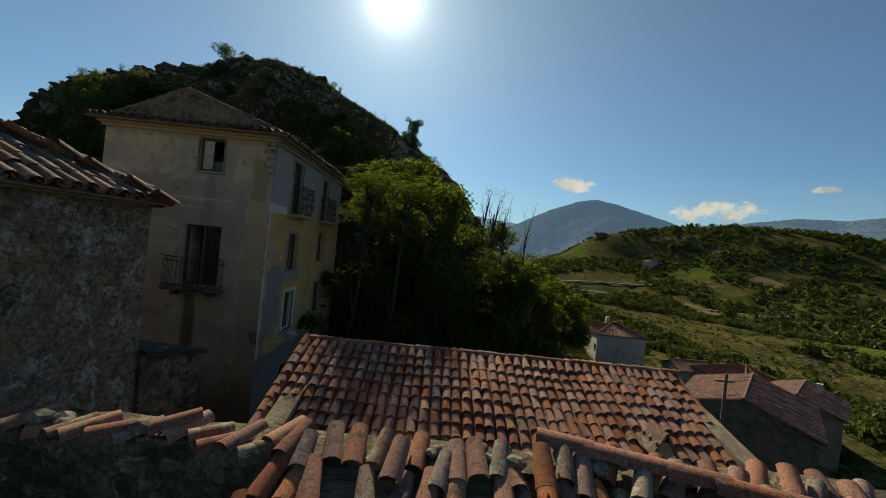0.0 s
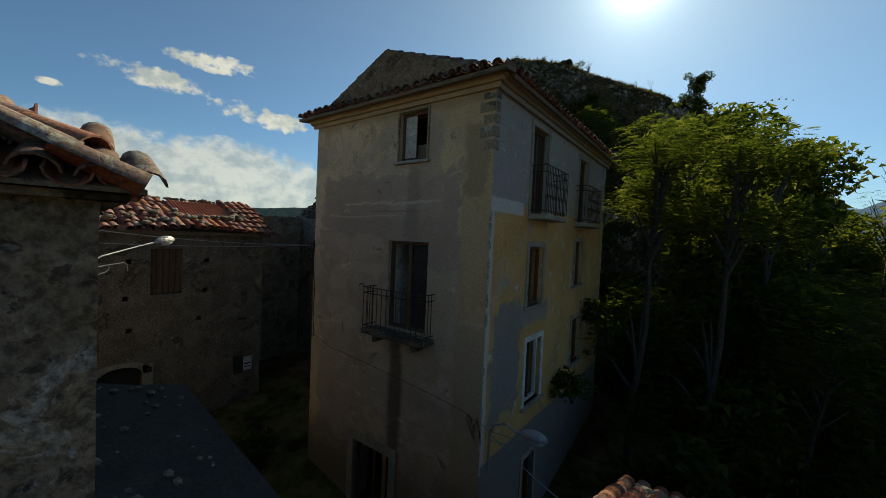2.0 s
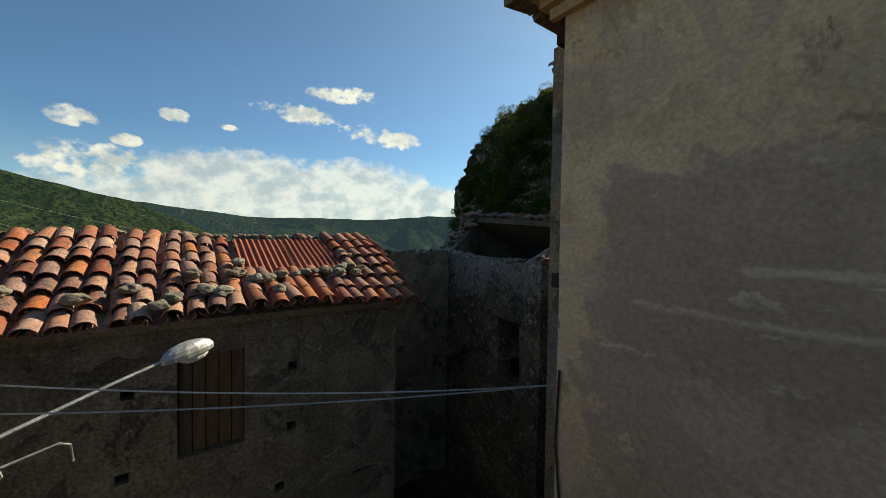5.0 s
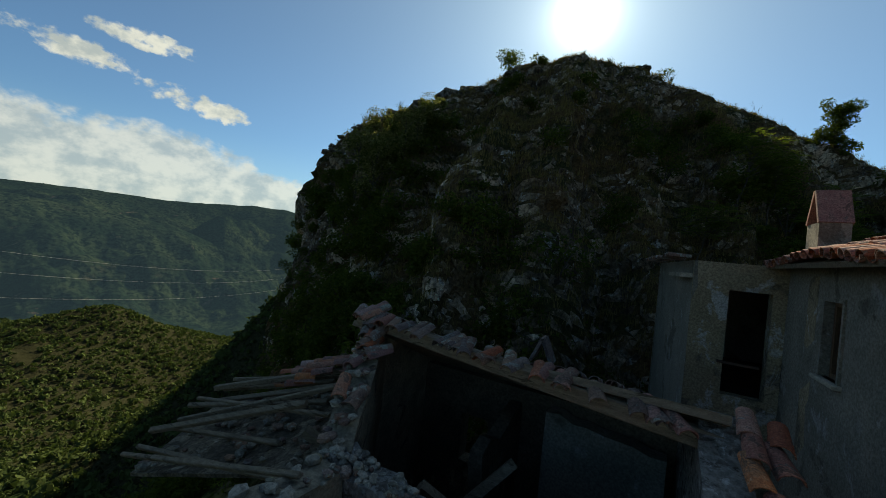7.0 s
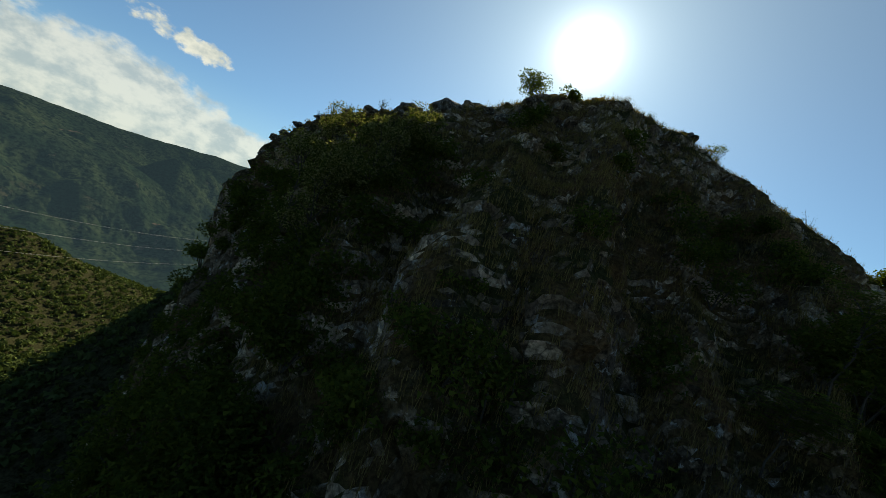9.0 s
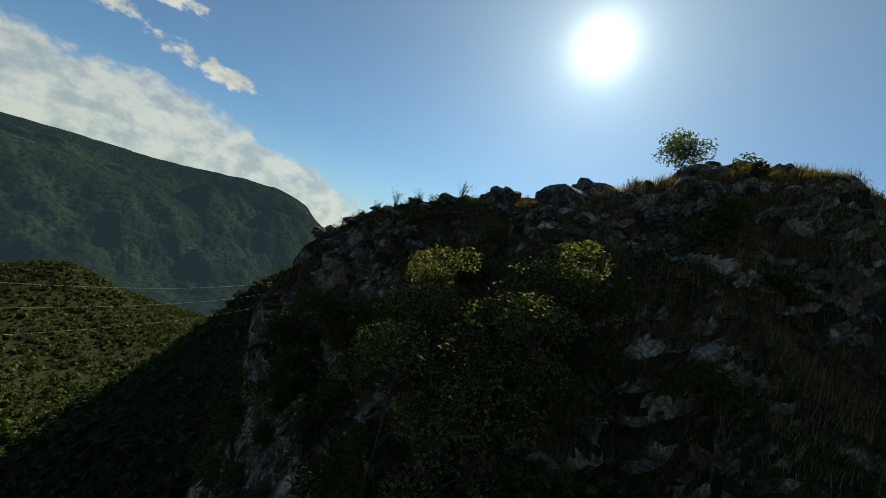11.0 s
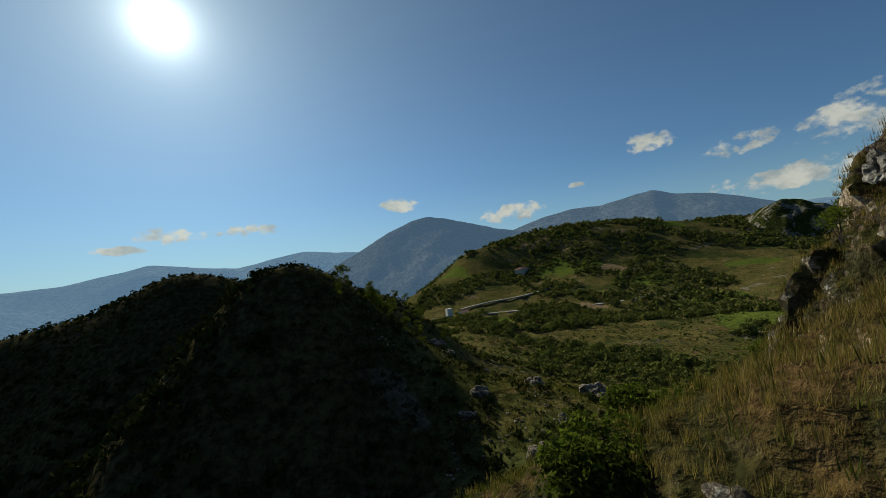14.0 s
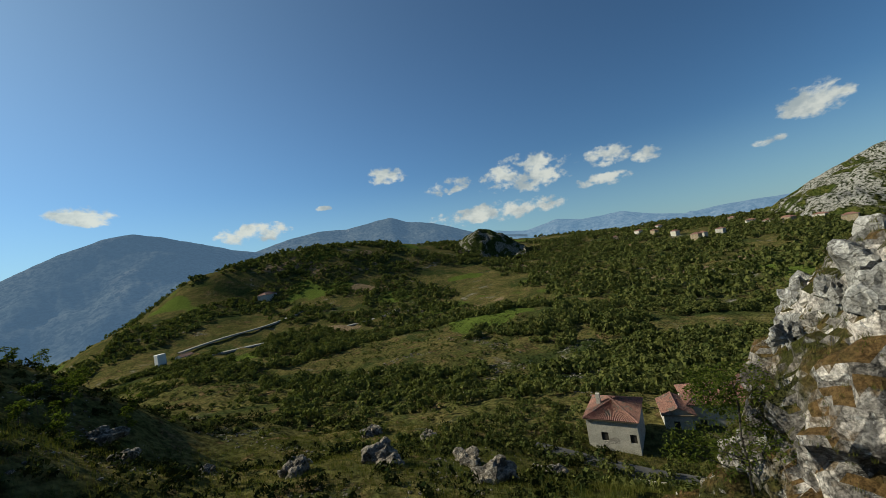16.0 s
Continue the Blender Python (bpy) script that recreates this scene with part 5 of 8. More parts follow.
for k in range(1, 11):
    d = hipdir.normalized()
    s = d.cross(Vector((0, 0, 1))).normalized()
    ob = new("ridge_tile", TILE_LONG_ME)
    ob.parent = hip
    ob.matrix_local = Matrix.Translation(Vector((c_ne.x, c_ne.y, 9.43)) - d * 0.1 + d * 0.46 * k + Vector((0, 0, random.uniform(0, 0.05)))) @ Matrix((s, d, s.cross(d))).transposed().to_4x4() @ Euler((radians(-3), radians(random.uniform(-9, 9)), radians(random.uniform(-6, 6)))).to_matrix().to_4x4()
# thin bed of mortar under the eave tiles
o = 0.14
a, b, c_ = c_ne + (un + vn) * (out_e - o), nw + un * o - vn * o, se - un * o + vn * o
for p, q in ((a, b), (c_, a)):
    bm = bmesh.new()
    d = (q - p).normalized()
    n2 = Vector((-d.y, d.x, 0))
    vs = [bm.verts.new((*(w + n2 * t).xy, z)) for z in (9.29, 9.335) for w, t in ((p, 0), (q, 0), (q, 0.3), (p, 0.3))]
    for f in ((0, 1, 2, 3), (7, 6, 5, 4), (0, 4, 5, 1), (1, 5, 6, 2), (2, 6, 7, 3), (3, 7, 4, 0)):
        bm.faces.new([vs[i] for i in f])
    bmesh.ops.recalc_face_normals(bm, faces=bm.faces)
    part("eave_board", bm, M_BEAM, hip)
# broken door and window in the north wall
NYAW = math.degrees(math.atan2(un.y, un.x))
door = new("broken_door")
door.parent = old
dm = facing(ne + un * along_n(-2.0) + Vector((0, 0, 6.2)), NYAW)
dw = along_n(-3.35) - along_n(-2.0)
for x0, x1, z0, z1, lean in ((0.0, 0.12, 0, 2.45, 0), (dw - 0.12, dw, 0, 2.45, 0), (0.12, dw - 0.12, 2.2, 2.45, 0), (0.62, 0.74, 0, 2.2, 2), (0.25, 0.33, 0.1, 2.0, 7), (0.42, 0.50, 0.2, 1.9, -5),
                             (0.95, 1.03, 0.1, 2.1, 4), (0.14, 0.60, 0.75, 0.9, 12), (0.76, 1.2, 1.0, 1.15, -14), (0.76, 1.2, 0.45, 0.62, 18), (0.14, 0.6, 1.5, 1.6, -8)):
    bm = bmesh.new()
    box(bm, x0 - (x0 + x1) / 2, x1 - (x0 + x1) / 2, 0.0, 0.06, z0 - (z0 + z1) / 2, z1 - (z0 + z1) / 2)
    part("plank", placed(bm, dm @ Matrix.Translation(((x0 + x1) / 2, 0.03 + 0.04 * (lean != 0), (z0 + z1) / 2)) @ Matrix.Rotation(radians(lean), 4, "Y")), M_WOOD, door)
bm = bmesh.new()
box(bm, -0.25, dw + 0.25, -0.03, 0.2, 2.452, 2.62)
part("lintel", placed(bm, dm), M_WOOD, door)
wm = facing(ne + un * along_n(-5.35) + Vector((0, 0, 7.05)), NYAW)
ww = along_n(-6.3) - along_n(-5.35)
wn = window(old, wm, ww, 1.7, "plain", "old_window")
for k in range(5):
    bm = bmesh.new()
    box(bm, 0.08 + k * 0.16, 0.20 + k * 0.16, 0.05, 0.09, 0.08, 1.6 - 0.1 * (k % 2))
    part("shutter_plank", placed(bm, wm), M_WOOD, wn)
surround(old, wm, ww, 1.7, 0.10, 0.05, M_WOOD)
# low lean-to with a slab top against the north wall
lean = thing("lean_to", "low stone lean-to with a dark slab roof", "outhouse")
la, lb = ne - vn * 1.50 - un * 0.1, ne - vn * 1.35 + un * 5.2
ra, rb = ne - vn * 0.004 - un * 0.1, ne - vn * 0.004 + un * 5.2
part("north_wall", wall(la.xy, lb.xy, 0.5, 6.05, (), 0.35, None, 0.4, 0.05), M_EDGE, lean)
part("east_wall", wall(ra.xy, la.xy, 0.5, 6.1, (), 0.35, lambda t: 6.42 - 0.25 * t, 0.4, 0.05), M_EDGE, lean)
part("west_wall", wall(lb.xy, rb.xy, 0.5, 6.1, (), 0.35, None, 0.6, 0.05), M_STONE, lean)
bm = bmesh.new()
q = [(ra - un * 0.08, 6.50), (rb, 6.45), (lb - vn * 0.1, 6.08), (la - vn * 0.1 - un * 0.08, 6.14)]
vs = [bm.verts.new((p.x, p.y, z)) for p, z in q] + [bm.verts.new((p.x, p.y, z - 0.1)) for p, z in q]
for f in ((0, 1, 2, 3), (7, 6, 5, 4), (0, 4, 5, 1), (1, 5, 6, 2), (2, 6, 7, 3), (3, 7, 4, 0)):
    bm.faces.new([vs[i] for i in f])
bmesh.ops.recalc_face_normals(bm, faces=bm.faces)
bmesh.ops.subdivide_edges(bm, edges=bm.edges[:], cuts=5, use_grid_fill=True)
for v in bm.verts:
    v.co.z += 0.05 * noise.noise(v.co * 2.3)
part("roof_slab", bm, M_SLATE, lean, "dark roof slab littered with stones")
rng = random.Random(5)
for k in range(48):
    t, s = rng.uniform(0.02, 0.97), rng.uniform(0.08, 0.95)
    p = la.lerp(lb, t).lerp(ra.lerp(rb, t), s)
    sz = rng.uniform(0.03, 0.15)
    ob = thing("rubble_stone", "pale broken stone lying on a slab roof", "stone", "rubble on the lean-to", at=(p.x, p.y, 6.14 + 0.34 * s))
    part("stone", stone_mesh(k + 1, (sz * 1.5, sz, sz * 0.6), 1), M_STONES, ob)

# ---- the long house with the tin patch ----
long_house = thing("stone_house", "long low stone house with putlog holes and an old tile roof", "house")
WX = -10.1
w_holes = [(WX_, WX2, z0, z1) for WX_, WX2, z0, z1 in ((8 - 4.12, 8 - 3.06, 2.4, 4.9), (8 - 2.9, 8 - 2.06, 6.98, 8.42))]
puts = [(-3.43, 8.03), (-3.49, 6.93), (-3.40, 5.97), (-1.36, 8.02), (-1.38, 7.03), (-1.56, 6.09), (0.36, 8.08), (0.42, 7.02)]
w_holes += [(8 + y - 0.07, 8 + y + 0.07, z - 0.07, z + 0.07) for y, z in puts] + [(8 - 0.3, 8 + 0.22, 5.83, 5.88)]
part("east_wall", wall((WX, -8.0), (WX, 0.55), 0.5, 8.9, w_holes, 0.5, None, 0.5, 0.03), M_PLASTER_W, long_house)
part("north_wall", wall((WX, 0.55), (-14.6, 0.75), 0.5, 8.9, [(1.1, 1.35, 7.6, 7.85)], 0.5, lambda t: 8.9 + 1.0 * min(t, 4.6 - t) / 2.25, 0.4, 0.05), M_STONE, long_house)
part("south_wall", wall((-14.6, -8.0), (WX, -8.0), 0.5, 8.9, (), 0.5, lambda t: 8.9 + 1.0 * min(t, 4.6 - t) / 2.25, 0.8), M_STONE, long_house)
part("west_wall", wall((-14.6, 0.75), (-14.6, -8.0), -3, 8.9, (), 0.5, None, 1.2), M_STONE, long_house)
# near-black backs hold the shade of the holes in their colour
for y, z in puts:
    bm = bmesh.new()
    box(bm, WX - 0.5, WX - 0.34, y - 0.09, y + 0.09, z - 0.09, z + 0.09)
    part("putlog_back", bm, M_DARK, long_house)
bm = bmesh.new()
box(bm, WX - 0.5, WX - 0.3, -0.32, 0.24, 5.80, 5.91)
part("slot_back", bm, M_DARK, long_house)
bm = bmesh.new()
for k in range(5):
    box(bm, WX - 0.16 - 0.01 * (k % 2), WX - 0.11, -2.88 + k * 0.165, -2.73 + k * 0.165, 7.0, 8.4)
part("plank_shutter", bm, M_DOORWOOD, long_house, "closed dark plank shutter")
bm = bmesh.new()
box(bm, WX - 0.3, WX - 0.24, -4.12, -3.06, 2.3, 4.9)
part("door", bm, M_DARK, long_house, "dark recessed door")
for k in range(5):
    for y0, y1 in ((-4.36, -4.12), (-3.06, -2.80)):
        bm = bmesh.new()
        box(bm, WX, WX + 0.05, y0, y1, 2.4 + k * 0.5, 2.88 + k * 0.5)
        part("jamb_stone", bm, M_CONCRETE, long_house)
for k in range(9):
    a0, a1 = math.pi * k / 9, math.pi * (k + 1) / 9
    for fa, fb in ((a0, a1),):
        bm = bmesh.new()
        yc, zc = -3.59, 4.62
        vs = [bm.verts.new((x, yc + r * math.cos(a) * 1.0, zc + r * math.sin(a) * 0.55)) for x in (WX + 0.002, WX + 0.05) for a, r in ((fa, 0.53), (fa, 0.78), (fb, 0.78), (fb, 0.53))]
        for f in ((0, 1, 2, 3), (7, 6, 5, 4), (0, 4, 5, 1), (1, 5, 6, 2), (2, 6, 7, 3), (3, 7, 4, 0)):
            bm.faces.new([vs[i] for i in f])
        bmesh.ops.recalc_face_normals(bm, faces=bm.faces)
        part("arch_stone", bm, M_CONCRETE, long_house)
sign = thing("notice_plate", "small pale notice plate on the house wall", "sign")
bm = bmesh.new()
box(bm, WX + 0.003, WX + 0.02, -0.06, 0.24, 3.90, 4.40)
part("plate", bm, M_WHITE, sign)
bm = bmesh.new()
box(bm, WX + 0.0205, WX + 0.024, -0.02, 0.20, 4.12, 4.17)
box(bm, WX + 0.0205, WX + 0.024, -0.02, 0.20, 4.02, 4.05)
part("writing_bars", bm, M_DARK, sign)
dark_plate = thing("wall_box", "dark meter box on the house wall", "meter box")
bm = bmesh.new()
box(bm, WX + 0.003, WX + 0.05, -0.42, -0.10, 3.85, 4.5)
part("box", bm, M_SLATE, dark_plate)
num = thing("house_number", "small worn plate beside the door", "sign")
bm = bmesh.new()
box(bm, WX + 0.051, WX + 0.06, -2.98, -2.84, 4.62, 4.76)
part("plate", bm, M_DARK, num)

EAVE_W, RIDGE_W = Vector((-9.78, 0, 8.98)), Vector((-12.3, 0, 10.02))
up_w = (RIDGE_W - EAVE_W)
roof_w1 = part("roof_east", slab((-9.85, -8.2, 8.98), (0, 1, 0), up_w, 8.95, up_w.length + 0.05, 0.12), M_BEAM, long_house)
part("roof_west", slab((-14.9, -8.2, 8.95), (0, 1, 0), (2.6, 0, 1.07), 9.2, 2.8, 0.12), M_BEAM, long_house)


def tin_gap(c, r):
    y = -7.95 + c * 0.262
    return -1.95 < y < -0.25 and r >= 3


cv, pn = tile_frames((-9.74, -7.95, 9.0), (0, 1, 0), up_w, 34, 7, 0.262, 0.385, 21, 1.7, tin_gap)
lay_tiles(roof_w1, cv, pn, TILE_LONG_ME, M_TILE_STUFF, 240)
# the rust-red corrugated sheets laid over a hole
tin = thing("corrugated_sheet", "rust-red corrugated iron sheets patching a tile roof", "metal sheet")
un_w = up_w.normalized()
nor_w = Vector((0, 1, 0)).cross(un_w)
nor_w = nor_w if nor_w.z > 0 else -nor_w
for y0, y1, lo, hi, lift in ((-1.98, -1.06, 0.95, 2.62, 0.10), (-1.10, -0.12, 0.98, 2.58, 0.125)):
    n = 60
    pts = np.zeros((14, n, 3))
    for j in range(n):
        y = y0 + (y1 - y0) * j / (n - 1)
        for i in range(14):
            s = lo + (hi - lo) * i / 13
            p = EAVE_W + un_w * s + nor_w * (lift + 0.022 * math.sin(y * math.tau / 0.105) + 0.015 * noise.noise(Vector((y * 2, s * 2, 0))))
            pts[i, j] = (p.x, y, p.z)
    part("sheet", grid_mesh("sheet", pts, M_RUSTTIN), None, tin)


def roof_stones(spots, group):
    rng = random.Random(9)
    for k, (y, s, size) in enumerate(spots):
        p = EAVE_W + un_w * s + nor_w * (0.15 + size * 0.25)
        ob = thing("weight_stone", "angular grey stone weighing down the roof", "stone", group, at=(p.x, y, p.z))
        part("stone", placed(stone_mesh(k + 3, (size * 1.15, size * 0.9, size * 0.62), 3, 0.5), Matrix.Rotation(rng.uniform(0, 6), 4, "Z")), M_STONES, ob)


roof_stones([(-2.05, 1.35, 0.24), (-2.1, 0.95, 0.27), (-1.85, 0.72, 0.26), (-1.68, 0.70, 0.27), (-1.47, 0.80, 0.28), (-1.60, 0.36, 0.26), (-1.22, 0.85, 0.2), (-1.05, 0.92, 0.22), (-0.88, 0.92, 0.2),
             (-0.68, 0.9, 0.24), (-0.45, 0.85, 0.24), (-0.32, 1.05, 0.24), (-0.15, 1.08, 0.22), (-0.15, 0.8, 0.25), (0.02, 0.98, 0.2), (-0.08, 1.75, 0.18), (0.0, 1.6, 0.17), (-2.7, 0.95, 0.27),
             (-2.55, 0.45, 0.26), (-2.35, 0.36, 0.28), (-2.95, 0.3, 0.26), (-3.1, 0.12, 0.22), (-3.4, 0.6, 0.25), (-3.9, 0.4, 0.26), (-4.6, 0.7, 0.24), (-5.2, 0.4, 0.25), (0.5, 0.25, 0.18)], "stones on the roof")
rng = random.Random(31)
for k in range(78):
    y = -7.8 + k * 0.112 + rng.uniform(-0.06, 0.06)
    sz = rng.uniform(0.07, 0.17) + 0.1 * (k % 9 == 0)
    ob = thing("ridge_stone", "broken tile and stone bedded along the roof ridge", "stone", "stones along the ridge", at=(RIDGE_W.x + rng.uniform(-0.1, 0.12), y, RIDGE_W.z + 0.10))
    part("stone", placed(stone_mesh(k + 40, (sz * 1.2, sz * 1.4, sz * 0.8), 2, 0.6), Matrix.Rotation(rng.uniform(0, 6), 4, "Z")), M_STONES if k % 3 else M_TILE_OLD, ob)

# ---- the roofless ruin ----
ruin = thing("roofless_ruin", "roofless ruined house with broken rubble walls", "ruin")


def ragged(z, amp, seed):
    return lambda t: z(t) + amp * noise.noise(Vector((t * 2.6, seed, 0))) + amp * 0.5 * noise.noise(Vector((t * 7.0, seed, 3)))


RSW, RSE, RNE, RNW = (-12.95, 3.68), (-8.66, 3.08), (-8.60, 5.80), (-14.2, 5.95)
south_len = (Vector(RSE) - Vector(RSW)).length
part("south_wall", wall(RSW, RSE, 0.5, 9.7, [(2.95, 3.72, 6.9, 8.3)], 0.42, ragged(lambda t: 9.78 - 0.17 * min(t / 2.1, 1) + 0.08 * max(t - 2.1, 0) / 2.2, 0.12, 1), 0.25, 0.04), M_RUIN, ruin)
part("east_wall", wall(RSE, RNE, 0.5, 10.2, (), 0.4, ragged(lambda t: 9.68 + 1.08 * t / 2.72, 0.05, 2), 0.3, 0.03), M_RUIN, ruin)
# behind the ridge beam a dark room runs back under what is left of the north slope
part("north_wall", wall((-8.6, 8.0), (-14.2, 8.15), 0.5, 9.75, [(1.2, 1.9, 7.6, 9.2), (3.6, 4.2, 7.9, 8.9)], 0.35, None, 0.6, 0.04), M_INNER_SHADE, ruin)
part("back_east_wall", wall(RNE, (-8.6, 8.0), 0.5, 10.3, (), 0.35, ragged(lambda t: 10.45 - 0.75 * t / 2.2, 0.05, 9), 0.4, 0.04), M_RUIN, ruin)
part("back_west_wall", wall((-14.2, 8.15), RNW, -1.0, 10.4, (), 0.4, ragged(lambda t: 9.85 + 0.95 * t / 2.2, 0.05, 10), 0.4, 0.04), M_STONE, ruin)
part("partition", wall((-11.55, 5.75), (-11.55, 7.9), 3.4, 9.9, [(0.3, 1.0, 7.2, 9.0)], 0.22, ragged(lambda t: 9.3 + 0.1 * t, 0.3, 12), 0.3, 0.05), M_INNER_SHADE, ruin)
# paler wall piece imitates the lit part of the back room
part("pier", wall((-11.0, 7.3), (-9.1, 7.2), 3.4, 9.9, (), 0.35, ragged(lambda t: 9.6 - 0.1 * t, 0.08, 13), 0.25, 0.05), M_PLASTER_G, ruin, "inner wall piece coloured paler as if partly lit")
part("west_wall", wall(RNW, RSW, -1.0, 10.2, (), 0.42, ragged(lambda t: 10.95 - 1.15 * t / 2.6, 0.10, 4), 0.3, 0.05), M_STONE, ruin)
fl_x, fl_y = np.meshgrid(np.linspace(-14.0, -8.7, 40), np.linspace(3.3, 7.9, 34))
fl = np.stack([fl_x, fl_y, np.zeros_like(fl_x)], -1)
for q in fl.reshape(-1, 3):
    q[2] = 7.25 + 0.9 * noise.noise(Vector((q[0] * 0.7, q[1] * 0.7, 4))) + 0.35 * fractal(Vector((q[0] * 2.2, q[1] * 2.2, 1)), 4)
part("fallen_floor", grid_mesh("fallen_floor", fl, M_EDGE, False), None, ruin, "heap of earth and fallen masonry")
beam = part("ridge_beam", bmesh.new(), M_BEAM, ruin, "long grey weathered ridge beam")
a, b = Vector((-14.3, 5.85, 10.92)), Vector((-8.75, 5.5, 10.50))
d = (b - a).normalized()
mb = Matrix.Translation(a) @ Matrix((d, Vector((0, 0, 1)).cross(d), d.cross(Vector((0, 0, 1)).cross(d)))).transposed().to_4x4()
bm = bmesh.new()
box(bm, 0, (b - a).length, -0.10, 0.10, -0.11, 0.11)
bmesh.ops.bevel(bm, geom=bm.edges[:], offset=0.02, segments=1, affect="EDGES")
part("beam", placed(bm, mb), M_BEAM, beam)
for x, z, lean_ in ((-12.9, 8.7, 35), (-11.9, 8.5, -48), (-10.9, 8.6, 38), (-10.3, 8.1, 22), (-12.3, 8.1, 12)):
    bm = bmesh.new()
    box(bm, -1.4, 1.4, -0.065, 0.065, -0.065, 0.065)
    part("fallen_rafter", placed(bm, Matrix.Translation((x, 5.0, z)) @ Matrix.Rotation(radians(lean_), 4, "Y") @ Matrix.Rotation(radians(25), 4, "Z")), M_BEAM, ruin)
# what is left of the tiles: the north slope, the east verge, and pieces on the beam
north_up = Vector((0, -2.3, 1.0))
rn = part("north_roof", slab((-14.4, 8.1, 9.85), (1, -0.06, 0), north_up, 5.7, 2.5, 0.1), M_BEAM, ruin)
cv, pn = tile_frames((-14.3, 8.15, 9.86), (1, -0.06, -0.06), north_up, 21, 6, 0.262, 0.385, 33, 2.2, None, 0.12)
lay_tiles(rn, cv, pn, TILE_OLD_ME, M_TILE_STUFF, 126)
ev = part("east_verge", bmesh.new(), M_TILE, ruin)
e_up = Vector((0.02, 2.72, 1.08))
cv, pn = tile_frames((-8.60, 2.95, 9.66), (1, 0, 0), e_up, 2, 8, 0.19, 0.36, 34, 2.4, lambda c, r: c == 1 and r in (1, 4, 5))
lay_tiles(ev, cv, [], TILE_ME, M_TILE_STUFF, 20)
rng = random.Random(12)
for k in range(30):
    t = rng.uniform(0.02, 0.97)
    p = a.lerp(b, t)
    ob = new("beam_tile", TILE_OLD_ME if k % 3 else TILE_ME)
    ob.parent = beam
    ob.matrix_local = Matrix.Translation((p.x, p.y - 0.25 - rng.uniform(0, 0.1), p.z + 0.06)) @ Euler((radians(14 + rng.uniform(-6, 6)), radians(rng.uniform(-14, 14)), radians(rng.uniform(-30, 30)))).to_matrix().to_4x4()
# loose masonry along the broken top of the south wall
rng = random.Random(14)
for k in range(280):
    t = rng.uniform(0.0, 0.97)
    p = Vector(RSW).lerp(Vector(RSE), t)
    z = 9.78 - 0.17 * min(t * south_len / 2.1, 1) + 0.08 * max(t * south_len - 2.1, 0) / 2.2
    sz = rng.uniform(0.045, 0.125)
    part("loose_stone", placed(stone_mesh(k + 90, (sz * 1.3, sz, sz * 0.8), 1, 0.7), Matrix.Translation((p.x + 0.06, p.y + rng.uniform(0.0, 0.42), z + rng.uniform(-0.03, 0.04))) @ Matrix.Rotation(rng.uniform(0, 6), 4, "Z")),
         M_TILE_OLD if k % 9 == 0 else M_MORTAR if k % 2 else M_STONES, ruin)
rng = random.Random(16)
for k in range(150):
    t = rng.uniform(0.0, 1.0)
    if k % 3 == 2:
        p, z = Vector((-12.8, 3.66)).lerp(Vector((-13.4, 0.8)), t), 9.76
    else:
        p, z = Vector(RNW).lerp(Vector(RSW), t), 10.95 - 1.15 * t
    sz = rng.uniform(0.06, 0.20)
    part("loose_stone", placed(stone_mesh(k + 640, (sz * 1.3, sz, sz * 0.7), 1), Matrix.Translation((p.x + rng.uniform(0.0, 0.42), p.y, z + rng.uniform(-0.03, 0.07))) @ Matrix.Rotation(rng.uniform(0, 6), 4, "Z")),
         (M_TILE_OLD, M_MORTAR, M_STONES)[k % 3 if k % 3 < 2 else rng.randrange(3)], ruin)
for k in range(16):
    t = rng.uniform(0.0, 0.9)
    p, z = Vector(RNW).lerp(Vector(RSW), t), 10.99 - 1.15 * t
    ob = new("loose_tile", TILE_ME if k % 2 else TILE_OLD_ME)
    ob.parent = ruin
    ob.matrix_local = Matrix.Translation((p.x + rng.uniform(0.0, 0.3), p.y, z + 0.04)) @ Euler((radians(rng.uniform(8, 26)), radians(rng.uniform(-20, 20)), radians(rng.uniform(-60, 60)))).to_matrix().to_4x4()
prong = part("tile_hood", bmesh.new(), M_TILE, ruin, "two tiles leaning together as a vent hood")
for s in (-1, 1):
    bm = bmesh.new()
    box(bm, -0.03, 0.03, -0.2, 0.2, -0.5, 0.0, Matrix.Translation((-11.26, 7.8, 10.83)) @ Matrix.Rotation(radians(s * 24), 4, "Y"))
    part("hood_tile", bm, M_TILE_OLD, prong)
# sunk lean-to roof on the west side
# dark slab also fills in for the shaded gap under the rafters
wr = part("west_lean_roof", slab((-18.6, 6.1, 8.05), (1.6, -2.5, 0.0), (4.2, 0.6, 1.25), 3.0, 4.3, 0.06), M_EDGE, ruin, "earth and rubble under a fallen roof")
cv, pn = tile_frames((-18.5, 6.5, 8.62), (1.6, -2.5, 0.0), (4.2, 0.6, 1.25), 11, 11, 0.262, 0.385, 35, 3.5, lambda c, r: (c * 7 + r * 3) % 4 == 0 or c > 4 or r < 4)
lay_tiles(wr, cv, pn[::2], TILE_ME, M_TILE_STUFF, 120)
rng = random.Random(36)
